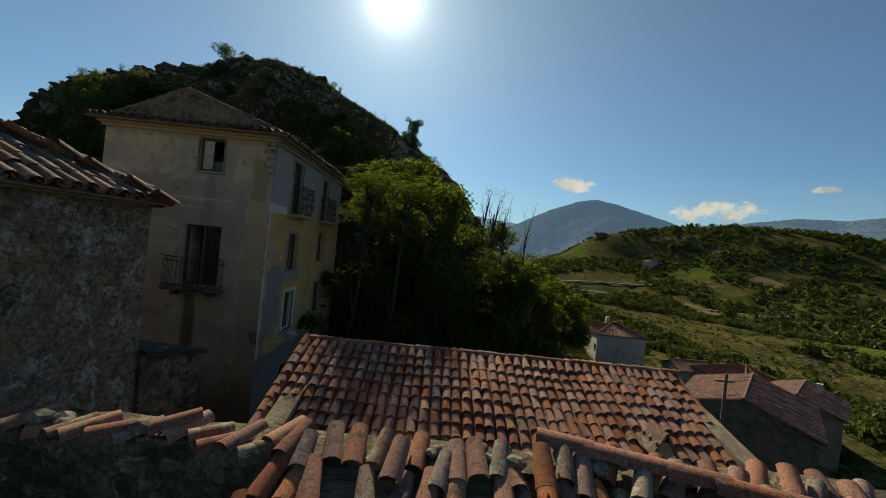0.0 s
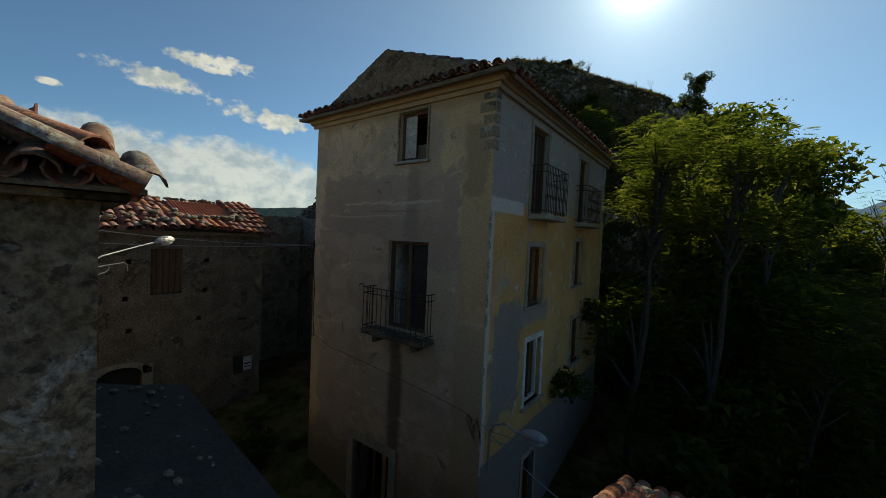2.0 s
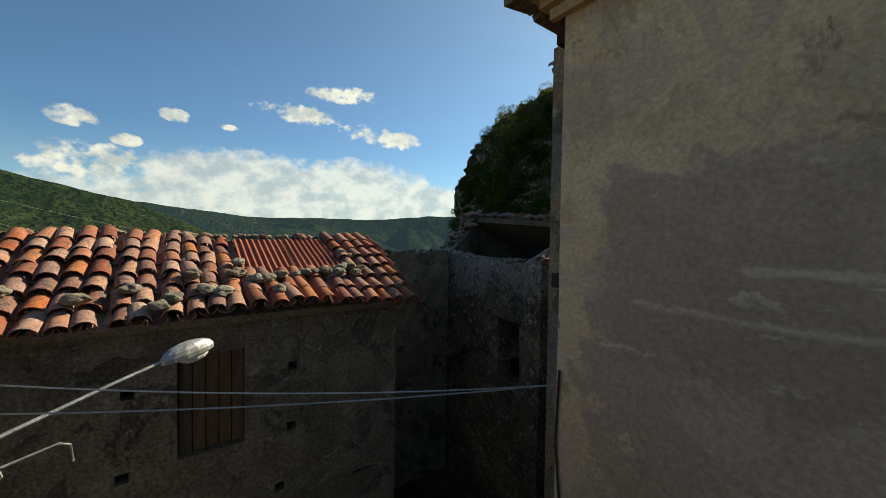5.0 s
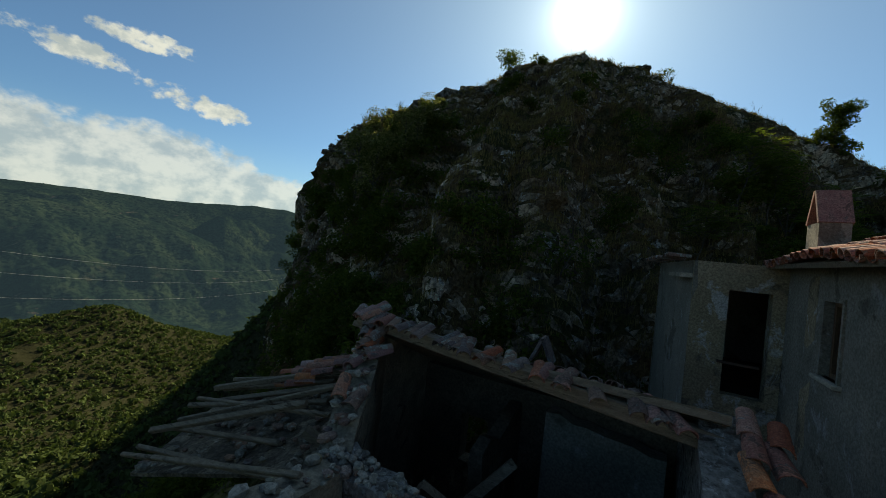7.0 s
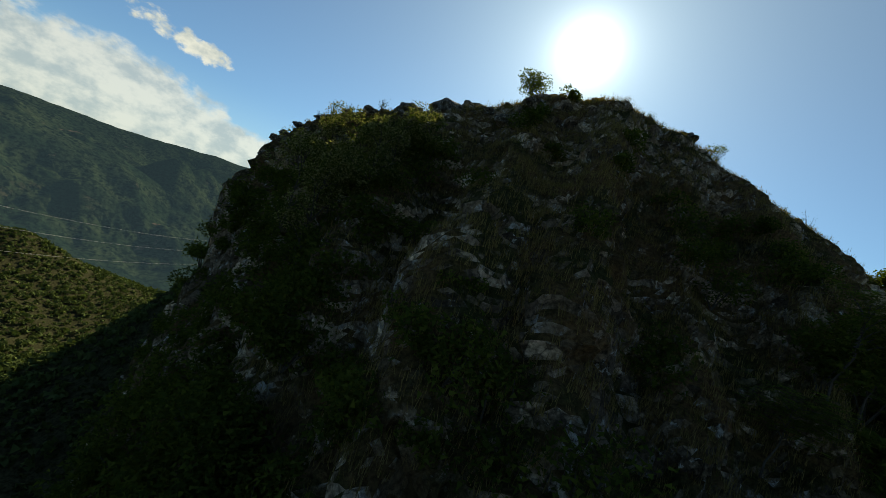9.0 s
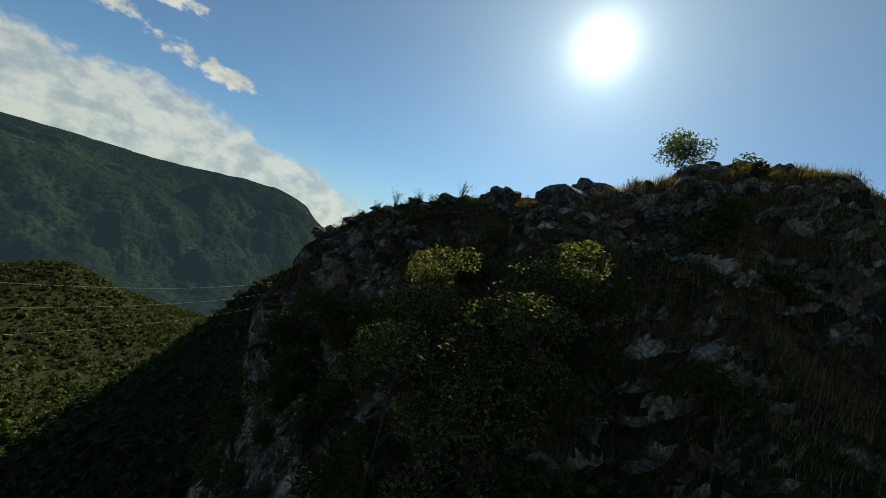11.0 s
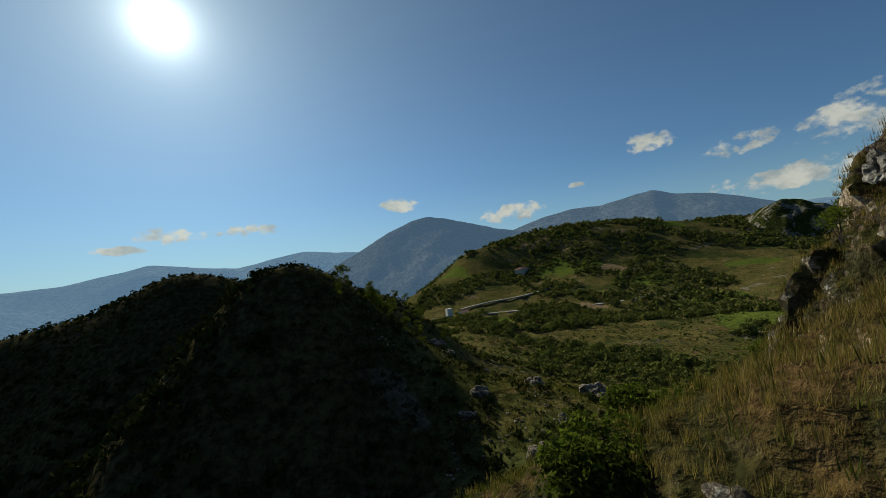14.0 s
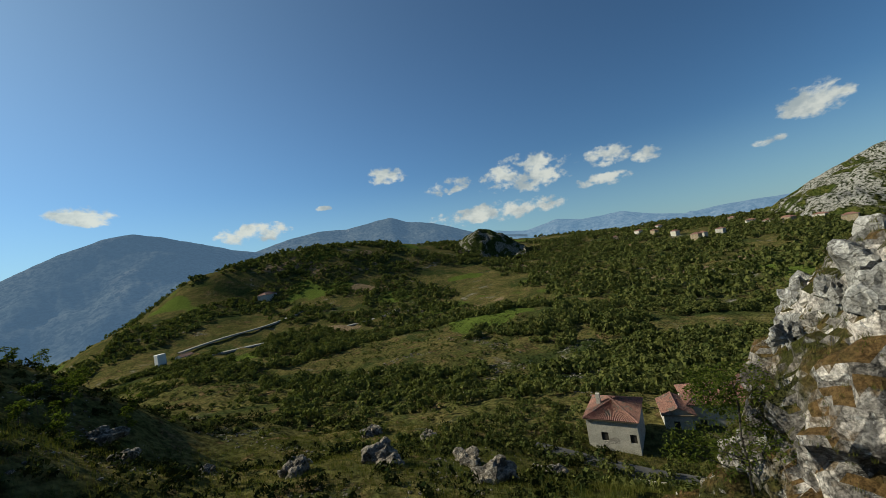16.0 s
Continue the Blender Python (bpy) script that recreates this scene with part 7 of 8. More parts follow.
def leaf_cards(centres, size, aspect=0.5, droop=0.25, rng=NPR):
    """One pointed leaf at each centre."""
    n = len(centres)
    d = rng.normal(size=(n, 3))
    d[:, 2] = d[:, 2] * 0.6 - droop
    d /= np.linalg.norm(d, axis=1, keepdims=True)
    s = np.cross(d, rng.normal(size=(n, 3)))
    s /= np.linalg.norm(s, axis=1, keepdims=True) + 1e-9
    k = size * rng.uniform(0.6, 1.35, (n, 1))
    return np.stack([centres + s * k * aspect * 0.5, centres + d * k, centres - s * k * aspect * 0.5], 1)


def frond_cards(roots, length, pairs=6, rng=NPR):
    """Feathered leaves: pairs of leaflets along an arching stalk."""
    n = len(roots)
    a = rng.uniform(0, math.tau, n)
    d = np.stack([np.cos(a), np.sin(a), rng.uniform(-0.1, 0.55, n)], 1)
    side = np.stack([-np.sin(a), np.cos(a), np.zeros(n)], 1)
    out = []
    L = length * rng.uniform(0.7, 1.25, (n, 1))
    for k in range(pairs):
        t = (k + 0.8) / pairs
        p = roots + d * L * t + np.array([0, 0, -0.45]) * L * t * t
        w = L * 0.30 * (1 - 0.45 * t)
        for sgn in (-1, 1):
            tip = side * sgn * w + d * w * 0.45 + np.array([0, 0, -0.18]) * w
            wid = d * w * 0.17
            out.append(np.stack([p - wid, p + tip, p + wid], 1))
    return np.concatenate(out)


def in_blobs(blobs, n, rng=NPR, hollow=0.45):
    vol = np.array([b[1] ** 2 for b in blobs])
    pick = rng.choice(len(blobs), n, p=vol / vol.sum())
    v = rng.normal(size=(n, 3))
    v /= np.linalg.norm(v, axis=1, keepdims=True)
    r = rng.uniform(hollow, 1.0, (n, 1)) ** 0.6
    c = np.array([b[0] for b in blobs], float)[pick]
    rad = np.array([b[1] for b in blobs])[pick][:, None]
    lump = 1 + 0.25 * np.sin(v[:, :1] * 5 + pick[:, None]) * np.cos(v[:, 1:2] * 6)
    return c + v * r * rad * lump * np.array([1, 1, 0.8])


def tree(label, base, height, spread_, lumps, leaves, leaf, mat, seed, feather=False, lean_=(0, 0), name="tree", bare=0, tip_mat=None, group="", low=0.35, tip_share=0.2):
    """Trunk, limbs and a crown of many small leaves in uneven lumps."""
    rng = random.Random(seed)
    nrng = np.random.default_rng(seed)
    tr = thing(name, label, "tree" if name == "tree" else name, group, at=base)
    top = Vector((lean_[0], lean_[1], height * 0.8))
    blobs = []
    bm = bmesh.new()
    path = [Vector((0, 0, -0.6))] + [Vector((top.x * t + rng.uniform(-0.12, 0.12), top.y * t + rng.uniform(-0.12, 0.12), top.z * t)) for t in (0.25, 0.5, 0.75, 1.0)]
    tube(bm, path, max(height * 0.010, 0.04), max(height * 0.004, 0.012), 7)
    part("trunk", bm, M_BARK, tr)
    for k in range(lumps):
        t = rng.uniform(low, 1.0)
        at = top * t
        a = rng.uniform(0, math.tau) + k * 2.4
        reach = spread_ * rng.uniform(0.35, 1.0) * (1.15 - 0.5 * t)
        c = at + Vector((math.cos(a) * reach, math.sin(a) * reach, height * rng.uniform(0.04, 0.20)))
        blobs.append((c, spread_ * rng.uniform(0.28, 0.50)))
        bm = bmesh.new()
        tube(bm, [at, at.lerp(c, 0.5) + Vector((0, 0, 0.08 * height * 0.3)), c], max(height * 0.006, 0.02), 0.008, 5)
        part("limb", bm, M_BARK, tr)
    for k in range(bare):
        t = rng.uniform(0.6, 1.0)
        at = top * t
        a = rng.uniform(0, math.tau)
        c = at + Vector((math.cos(a) * spread_ * 0.5, math.sin(a) * spread_ * 0.5, height * rng.uniform(0.12, 0.28)))
        bm = bmesh.new()
        tube(bm, [at, at.lerp(c, 0.5) + Vector((rng.uniform(-0.2, 0.2), 0, 0.1)), c], 0.03, 0.006, 5)
        for q in range(3):
            m_ = at.lerp(c, 0.4 + 0.2 * q)
            tube(bm, [m_, m_ + Vector((rng.uniform(-0.6, 0.6), rng.uniform(-0.6, 0.6), rng.uniform(0.3, 0.8)))], 0.014, 0.004, 4)
        part("bare_branch", bm, M_BARK, tr)
    if leaves:
        pts = in_blobs(blobs, leaves, nrng)
        cards = frond_cards(pts, leaf, 5, nrng) if feather else leaf_cards(pts, leaf, 0.55, 0.25, nrng)
        part("crown", quads_mesh("crown", cards, mat), None, tr)
        # paler leaves on the upper crown imitate sunlit tips
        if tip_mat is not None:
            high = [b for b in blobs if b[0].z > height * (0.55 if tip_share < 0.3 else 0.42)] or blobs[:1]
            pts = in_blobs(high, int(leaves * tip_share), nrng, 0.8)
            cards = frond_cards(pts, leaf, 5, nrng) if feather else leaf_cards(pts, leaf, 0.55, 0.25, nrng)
            tagged(part("outer_foliage", quads_mesh("outer_foliage", cards, tip_mat), None, tr, "leaf tips coloured paler as if sunlit"), kind="stuff")
    return tr


def crag_top(x, y):
    """Height of the crag's real surface."""
    j, i = int(round((x - cx[0]) / (cx[1] - cx[0]))), int(round((y - cy[0]) / (cy[1] - cy[0])))
    return float(pts_c[i - 1:i + 2, j - 1:j + 2, 2].mean())


def ground_z(x, y):
    z = float(land(x, y))
    if -54 < x < 24 and 10 < y < 56:
        z = max(z, crag_top(x, y))
    return z


REST = []


def bush(label, x, y, r, leaves, mat, seed, z=None, leaf=0.16, tall_=0.9, group="", name="shrub"):
    nrng = np.random.default_rng(seed)
    rng = random.Random(seed)
    z = ground_z(x, y) if z is None else z
    b = thing(name, label, "shrub", group, at=(x, y, z))
    blobs = []
    bm = bmesh.new()
    for k in range(5):
        a = rng.uniform(0, math.tau)
        c = Vector((math.cos(a) * r * 0.45, math.sin(a) * r * 0.45, r * tall_ * rng.uniform(0.3, 1.0)))
        blobs.append((c, r * rng.uniform(0.4, 0.62)))
        tube(bm, [(0, 0, -0.3), c * 0.6, c], 0.03 * r, 0.008 * r, 4)
    part("woody_stem", bm, M_BARK, b)
    part("foliage", quads_mesh("foliage", leaf_cards(in_blobs(blobs, leaves, nrng, 0.3), leaf, 0.6, 0.2, nrng), mat), None, b)
    return b


# trees between the tall house and the lane
MASS = ((1.6, 7.3, 13.2, 1.9, 1, 1), (3.6, 7.8, 13.4, 2.1, 1, 1), (6.2, 9.0, 8.6, 2.2, 1, 2), (5.2, 12.0, 13.0, 2.6, 0, 3), (8.6, 12.5, 10.5, 2.4, 1, 4), (2.5, 13.0, 13.5, 2.6, 0, 5), (10.2, 17.8, 12.0, 2.2, 1, 6),
        (12.2, 16.0, 9.5, 2.4, 0, 7), (7.2, 17.5, 13.0, 2.8, 0, 8), (14.2, 22.0, 11.5, 2.2, 1, 9), (16.0, 20.5, 9.0, 2.4, 0, 10), (17.4, 27.5, 12.5, 2.5, 1, 11), (20.0, 25.0, 9.8, 2.4, 0, 12),
        (11.5, 24.0, 13.0, 2.8, 0, 13), (4.0, 19.0, 14.0, 3.0, 0, 14), (19.0, 31.5, 11.0, 2.6, 0, 15), (22.5, 30.0, 9.0, 2.3, 1, 16), (15.5, 30.0, 12.0, 2.8, 0, 17), (23.0, 37.0, 9.0, 2.2, 1, 20))
for x, y, h, s, fe, k in MASS:
    z = float(land(x, y)) - 0.3
    lean_ = (0.6, -0.4) if k < 3 else (0.2, -0.2)
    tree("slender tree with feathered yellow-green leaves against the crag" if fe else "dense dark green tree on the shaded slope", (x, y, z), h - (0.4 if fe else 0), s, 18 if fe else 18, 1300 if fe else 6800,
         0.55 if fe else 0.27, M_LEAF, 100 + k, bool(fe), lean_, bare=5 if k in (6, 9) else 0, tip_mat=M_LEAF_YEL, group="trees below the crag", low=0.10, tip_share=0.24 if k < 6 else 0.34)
for k, (x, y, h) in enumerate(((10.6, 18.6, 15.0), (11.4, 18.2, 14.6), (14.6, 23.4, 15.0), (9.6, 17.5, 14.0))):
    tree("thin leafless tree with bare grey twigs", (x, y, float(land(x, y))), h, 1.4, 2, 60, 0.4, M_LEAF_YEL, 140 + k, True, (0.3, 0), bare=10, group="bare trees", low=0.6)
for k in range(44):
    rng = random.Random(300 + k)
    x = 1.8 + rng.uniform(0, 23)
    y = 4.0 + (x - 1) * 0.72 + rng.uniform(0, 9)
    x = min(x, 1.5 + (y + 9) * 0.37)
    bush("dark undergrowth shrub in the shade below the trees", x, y, rng.uniform(1.5, 2.8), 1300, M_LEAF if k % 3 else M_LEAF_DARK, 300 + k, float(land(x, y)) - 0.2, 0.30, 1.5, "undergrowth")
for k, (x, y, h, s) in enumerate(((31.5, 24.0, 5.6, 2.6), (29.5, 17.0, 4.6, 2.0), (30.0, 9.0, 4.5, 2.0), (33.0, 12.0, 4.0, 1.8), (35.5, 41.0, 4.2, 2.0), (36.0, 33.0, 5.0, 2.4), (33.5, 38.0, 4.0, 1.8), (40.0, 36.0, 4.5, 2.2))):
    tree("young tree with long feathered leaves among the village houses", (x, y, float(land(x, y)) - 0.2), h, s, 10, 420, 0.75, M_LEAF, 160 + k, True, (0.2, 0.1), tip_mat=M_LEAF_YEL, group="young trees", low=0.3)
bush("green fig shrub growing out of the house wall", 0.5, 4.6, 0.75, 380, M_LEAF, 401, 4.6, 0.17)
bush("dark green shrub at the foot of the wall", 0.7, 7.0, 1.1, 520, M_LEAF_DARK, 402, 6.0, 0.18)
bush("fern and weeds in the shaded yard", -8.6, -2.6, 0.8, 300, M_LEAF, 403, 2.7, 0.22)
bush("weeds in the shaded yard", -7.0, -1.4, 0.9, 300, M_LEAF_DARK, 404, 2.2, 0.22)
for k, (x, y, z, r) in enumerate(((-7.0, -5.95, 10.05, 0.20), (-7.3, -5.8, 9.98, 0.16), (-7.75, -5.6, 9.85, 0.20), (-8.1, -5.35, 9.7, 0.16), (-6.5, -6.1, 10.1, 0.14))):
    bush("dry weeds rooted between the old roof tiles", x, y, r, 90, M_GRASS, 470 + k, z, 0.06, 1.6, "weeds on the roof", "weed")
bush("leafy weeds inside the roofless ruin", -10.2, 4.9, 0.7, 260, M_LEAF_DARK, 405, 8.0, 0.2)

# on the crag
tree("small round-crowned tree on the crag's edge", (-21.45, 31.2, ground_z(-21.45, 31.2) - 0.3), 2.8, 1.45, 12, 2200, 0.14, M_LEAF, 171, low=0.25)
tree("dense dark tree on the crag's eastern shoulder", (1.4, 35.4, 21.2), 5.2, 1.15, 30, 7000, 0.15, M_LEAF_DARK, 172, low=0.06)
for k, (x, y, r) in enumerate(((-17.2, 37.8, 0.8), (-15.5, 38.2, 0.6), (-13.8, 37.5, 0.7), (-9.3, 34.6, 0.7), (-32.4, 28.8, 0.62), (-30.0, 30.0, 0.4), (-33.9, 30.2, 0.4), (-12.2, 36.0, 0.7), (-35.0, 28.9, 0.55), (-34.2, 29.4, 0.5), (-28.6, 30.9, 0.5), (-31.0, 30.2, 0.45))):
    bush("small wind-shaped shrub on the crag top", x, y, r, 700, M_LEAF, 420 + k, None, 0.09, 1.1, "shrubs on the crag")
for k, (x, y, top_z, w_) in enumerate(((-33.4, 33.9, 22.75, 0.95), (-32.6, 33.5, 22.6, 0.8), (-34.1, 34.6, 22.1, 0.8), (-31.0, 36.2, 22.2, 0.9), (-29.2, 36.6, 22.6, 0.8))):
    base_z = ground_z(x, y) - 0.2
    tree("leafy green bush on the slope below the crag's edge", (x, y, base_z), max(top_z - base_z, 1.0), w_, 14, 5200, 0.085, M_LEAF_DARK, 430 + k, group="bushes below the edge", low=0.25, tip_mat=M_LEAF, tip_share=0.15)
# dark crowns under pale olive tips imitate sunlit bush tops
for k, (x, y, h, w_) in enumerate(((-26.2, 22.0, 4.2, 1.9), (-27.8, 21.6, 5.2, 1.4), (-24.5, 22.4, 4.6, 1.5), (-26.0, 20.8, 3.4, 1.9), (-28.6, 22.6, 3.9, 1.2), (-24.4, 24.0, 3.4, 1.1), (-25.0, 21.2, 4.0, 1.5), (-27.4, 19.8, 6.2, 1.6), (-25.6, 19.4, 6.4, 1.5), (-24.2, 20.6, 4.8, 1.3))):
    tree("yellow-green crag bush, its leaf tips coloured pale for sunlight", (x, y, ground_z(x, y) - 0.5), h, w_, 13, 2600, 0.10, M_LEAF_DARK, 440 + k, low=0.2, tip_mat=M_OLIVE, tip_share=0.75, group="bushes on the face")
for k, (x, y, h) in enumerate(((-5.5, 24.4, 5.0), (-4.0, 25.6, 4.6), (-2.2, 24.6, 4.4), (-7.2, 23.2, 3.4), (-1.0, 27.0, 4.0))):
    tree("slender feather-leaved sapling on the crag slope", (x, y, ground_z(x, y) - 0.4), h, 1.6, 9, 330, 0.6, M_LEAF, 450 + k, True, (0.3, -0.2), tip_mat=M_LEAF_YEL, group="saplings", low=0.5)
rng = random.Random(81)
count = 0
for k in range(4200):
    x, y = rng.uniform(-42, 14), rng.uniform(10, 33)
    dense = 0.12
    if x < -22 and y < 29 and x > -39:
        dense = 0.95
    if y < 19:
        dense = max(dense, 0.75)
    if x > -8:
        dense = max(dense, 0.4)
    if y > 29:
        dense *= 0.3
    if -23 < x < -6 and 17 < y < 31:
        dense = 0.07
    if x < -23 and y > 25.0:
        dense = 0.0
    if rng.random() > dense or noise.noise(Vector((x * 0.2, y * 0.2, 5))) < -0.35:
        continue
    count += 1
    if count > 760:
        break
    r = rng.uniform(0.7, 1.8) * (0.8 if x < -24 and y > 20 else 1.0)
    if count > 150:
        nr = np.random.default_rng(3000 + k)
        spots = in_blobs([((x + nr.uniform(-0.5, 0.5) * r, y + nr.uniform(-0.5, 0.5) * r, ground_z(x, y) + r * nr.uniform(0.2, 0.8)), r * nr.uniform(0.4, 0.65)) for q in range(5)], int(260 + 230 * r), nr, 0.3)
        REST.append(leaf_cards(spots, 0.17, 0.6, 0.2, nr))
        continue
    bush("dark shrub clinging to the crag face", x, y, r, int(260 + 230 * r), M_LEAF_DARK if rng.random() < 0.75 else M_LEAF, 1000 + k, None, 0.17, 0.9, "shrubs on the face")

M_ROCKP = surface("pale_limestone", (0.24, 0.232, 0.215), (0.38, 0.372, 0.355), (0.14, 0.13, 0.115), 0.60, 2.0, 2.2, 0.95, 1.0, 10, depth=0.18, grit=0.5, extra=jointed(1.3, (0.05, 0.045, 0.03), 0.35, 0.05))
tagged(new("face_scrub", quads_mesh("face_scrub", np.concatenate(REST), M_LEAF_DARK)), "dark ivy and scrub hanging over the crag face", "scrub", kind="stuff")
# boulders and outcrops
def boulder(label, x, y, z, size, seed, mat=M_ROCKB, detail=4, group="outcrops"):
    ob = thing("boulder", label, "boulder", group, at=(x, y, z))
    bm = stone_mesh(seed, size, detail, 0.5)
    k = 1.0 / max(size)
    for v in bm.verts:
        p = v.co * k
        near, cell = noise.voronoi(p * 3.2 + Vector((seed * 3.1, 0, 0)))
        lump = math.sin(cell[0].x * 71.0 + cell[0].y * 33.0 + cell[0].z * 57.0)
        v.co += v.co.normalized() * (min(size) * (0.11 * lump + 0.16 * fractal(p * 3.0 + Vector((seed, 0, 0)), 4) - 0.10 * max(0.12 - (near[1] - near[0]), 0) / 0.12))
    part("rock", placed(bm, Matrix.Rotation(seed * 1.7, 4, "Z")), mat, ob)


for k, (x, y, dz, s) in enumerate(((-37.9, 27.4, 0.1, 0.9), (-30.2, 30.6, 0.0, 1.2), (-25.0, 30.8, 0.0, 1.7), (-19.8, 32.4, 0.0, 2.2), (-33.0, 28.4, 0.0, 0.5), (-36.6, 27.2, 0.05, 0.7), (-35.35, 27.6, 0.15, 0.55), (-36.9, 26.6, -0.1, 0.9),
                                  (-34.5, 27.4, 0.0, 0.5), (-33.6, 27.0, 0.0, 0.7), (-31.6, 28.2, 0.0, 0.9), (-30.9, 28.8, 0.0, 0.8), (-11.0, 35.6, 0.1, 1.3), (-39.2, 28.0, 0.0, 1.1), (-38.4, 26.9, -0.2, 1.0), (-32.4, 26.8, -0.2, 0.8),
                                  (-35.9, 26.3, -0.2, 0.8), (-29.6, 29.0, 0.0, 0.8), (-28.4, 30.2, 0.0, 0.9), (-34.8, 30.6, 0.0, 0.5), (-32.0, 31.4, 0.0, 0.6), (-30.6, 32.4, 0.0, 0.7), (-31.2, 34.2, 0.0, 0.6), (-35.5, 29.9, 0.08, 0.8), (-34.5, 28.8, 0.05, 0.6), (-33.3, 28.0, 0.08, 0.75), (-36.5, 29.0, 0.08, 0.8), (-37.5, 28.7, 0.1, 0.9), (-33.1, 29.2, 0.05, 0.7), (-36.0, 28.2, 0.05, 0.6), (-32.5, 27.8, 0.05, 0.7))):
    boulder("grey lichened limestone block on the crag top", x, y, crag_top(x, y) + dz, (s * 1.25, s, s * 0.62), 20 + k, group="blocks on the crag", detail=4)
for k, (x, y, s) in enumerate(((-6.2, 40.8, 2.2), (-4.9, 41.6, 1.8), (-7.6, 41.4, 2.0), (-3.2, 42.0, 2.0), (-22.4, 37.4, 1.1), (-23.4, 37.8, 0.9), (-18.2, 38.6, 0.9), (-14.2, 40.0, 1.0), (-12.6, 41.2, 1.2), (-10.4, 42.6, 1.3), (-4.0, 43.0, 1.5), (-1.4, 42.8, 1.8), (-20.4, 36.2, 0.9), (-16.8, 36.6, 1.1))):
    boulder("pale grey limestone buttress on the crag's sunny side", x, y, crag_top(x, y) - 0.2 * s, (s, s * 0.85, s * 1.2), 80 + k, group="buttresses", mat=M_ROCKP)

for k, (x, y, z, sx, sy, sz) in enumerate(((-3.0, 41.5, 19.4, 2.3, 2.2, 4.0), (-4.4, 41.9, 17.2, 3.6, 2.2, 2.8), (-7.0, 42.0, 16.4, 2.8, 2.0, 3.2), (-9.8, 41.9, 17.0, 1.8, 1.5, 2.6), (-8.6, 45.2, 11.9, 2.2, 1.8, 2.2), (-12.4, 41.6, 16.6, 1.9, 1.4, 2.6), (-6.4, 42.0, 13.6, 2.6, 1.7, 2.8), (-2.4, 42.2, 14.6, 2.4, 1.8, 3.4), (-10.6, 41.6, 14.4, 2.2, 1.6, 2.2), (-14.6, 40.8, 16.8, 1.7, 1.3, 1.9), (-0.4, 41.8, 16.6, 2.0, 1.7, 2.6))):
    boulder("bare grey limestone cliff block split by dark cracks", x, y, z, (sx, sy, sz), 230 + k, group="buttresses", mat=M_ROCKP, detail=5 if k < 5 else 4)
rng = random.Random(91)
for k in range(17):
    x = -31 + k * 1.05 + rng.uniform(-0.7, 0.7)
    y = float(np.interp(x, CREST_X, CREST_Y)) + rng.uniform(-2.4, 0.3)
    s_ = rng.uniform(0.5, 1.0) + 1.1 * rng.random() ** 3
    boulder("dark weathered rock standing up from the crag's crest", x, y, crag_top(x, y) - 0.18 * s_, (s_ * 1.6, s_, s_ * 0.8), 130 + k, group="rocks along the crest", detail=3)
for k, (x, y, s_) in enumerate(((-28.8, 29.3, 1.5), (-24.9, 30.3, 1.7), (-20.6, 31.9, 1.9), (-18.8, 32.8, 1.7), (-17.2, 33.6, 1.4))):
    boulder("grey limestone block on the crag's skyline", x, y, crag_top(x, y) - 0.1 * s_, (s_ * 1.4, s_, s_ * 0.9), 180 + k, group="rocks along the crest", detail=4)


def wiry_shrub(label, x, y, h, stems, leaves, seed, group):
    """Many thin upright twigs with sparse small leaves near their ends."""
    nr, rr = np.random.default_rng(seed), random.Random(seed)
    b = thing("wiry_shrub", label, "shrub", group, at=(x, y, ground_z(x, y) - 0.05))
    bm = bmesh.new()
    tips = []
    for q in range(stems):
        a, lean = rr.uniform(0, math.tau), rr.uniform(0.05, 0.55)
        tip = Vector((math.cos(a) * lean, math.sin(a) * lean, 1)) * h * rr.uniform(0.55, 1.0)
        tube(bm, [(0, 0, -0.1), tip * 0.5 + Vector((rr.uniform(-0.05, 0.05), rr.uniform(-0.05, 0.05), 0)), tip], 0.012, 0.004, 3)
        tips += [tip * rr.uniform(0.45, 1.0) for _ in range(leaves)]
    part("woody_stem", bm, M_BARK, b)
    spots = np.array([t[:] for t in tips]) + nr.normal(scale=h * 0.06, size=(len(tips), 3))
    part("foliage", quads_mesh("foliage", leaf_cards(spots, 0.065, 0.6, 0.1, nr), M_LEAF_DARK), None, b)


for k, (x, y, h, n) in enumerate(((-34.4, 27.8, 1.3, 16), (-33.2, 28.0, 1.0, 14), (-31.0, 28.6, 1.3, 18), (-26.9, 29.8, 0.9, 12), (-16.2, 34.2, 0.9, 22), (-15.2, 34.6, 0.8, 20), (-13.6, 35.1, 1.0, 22), (-12.7, 35.3, 0.8, 18), (-8.8, 36.2, 1.4, 24),
                                 (-4.0, 37.2, 1.6, 4), (-2.6, 37.2, 1.9, 3), (-35.6, 27.9, 0.8, 14), (-29.8, 29.4, 0.8, 16), (-23.2, 31.2, 0.9, 16), (-38.0, 28.2, 0.6, 12), (-33.7, 29.6, 0.9, 20))):
    wiry_shrub("wiry half-bare shrub on the crag's skyline", x, y, h * 0.85, n, 9, 720 + k, "shrubs on the skyline")


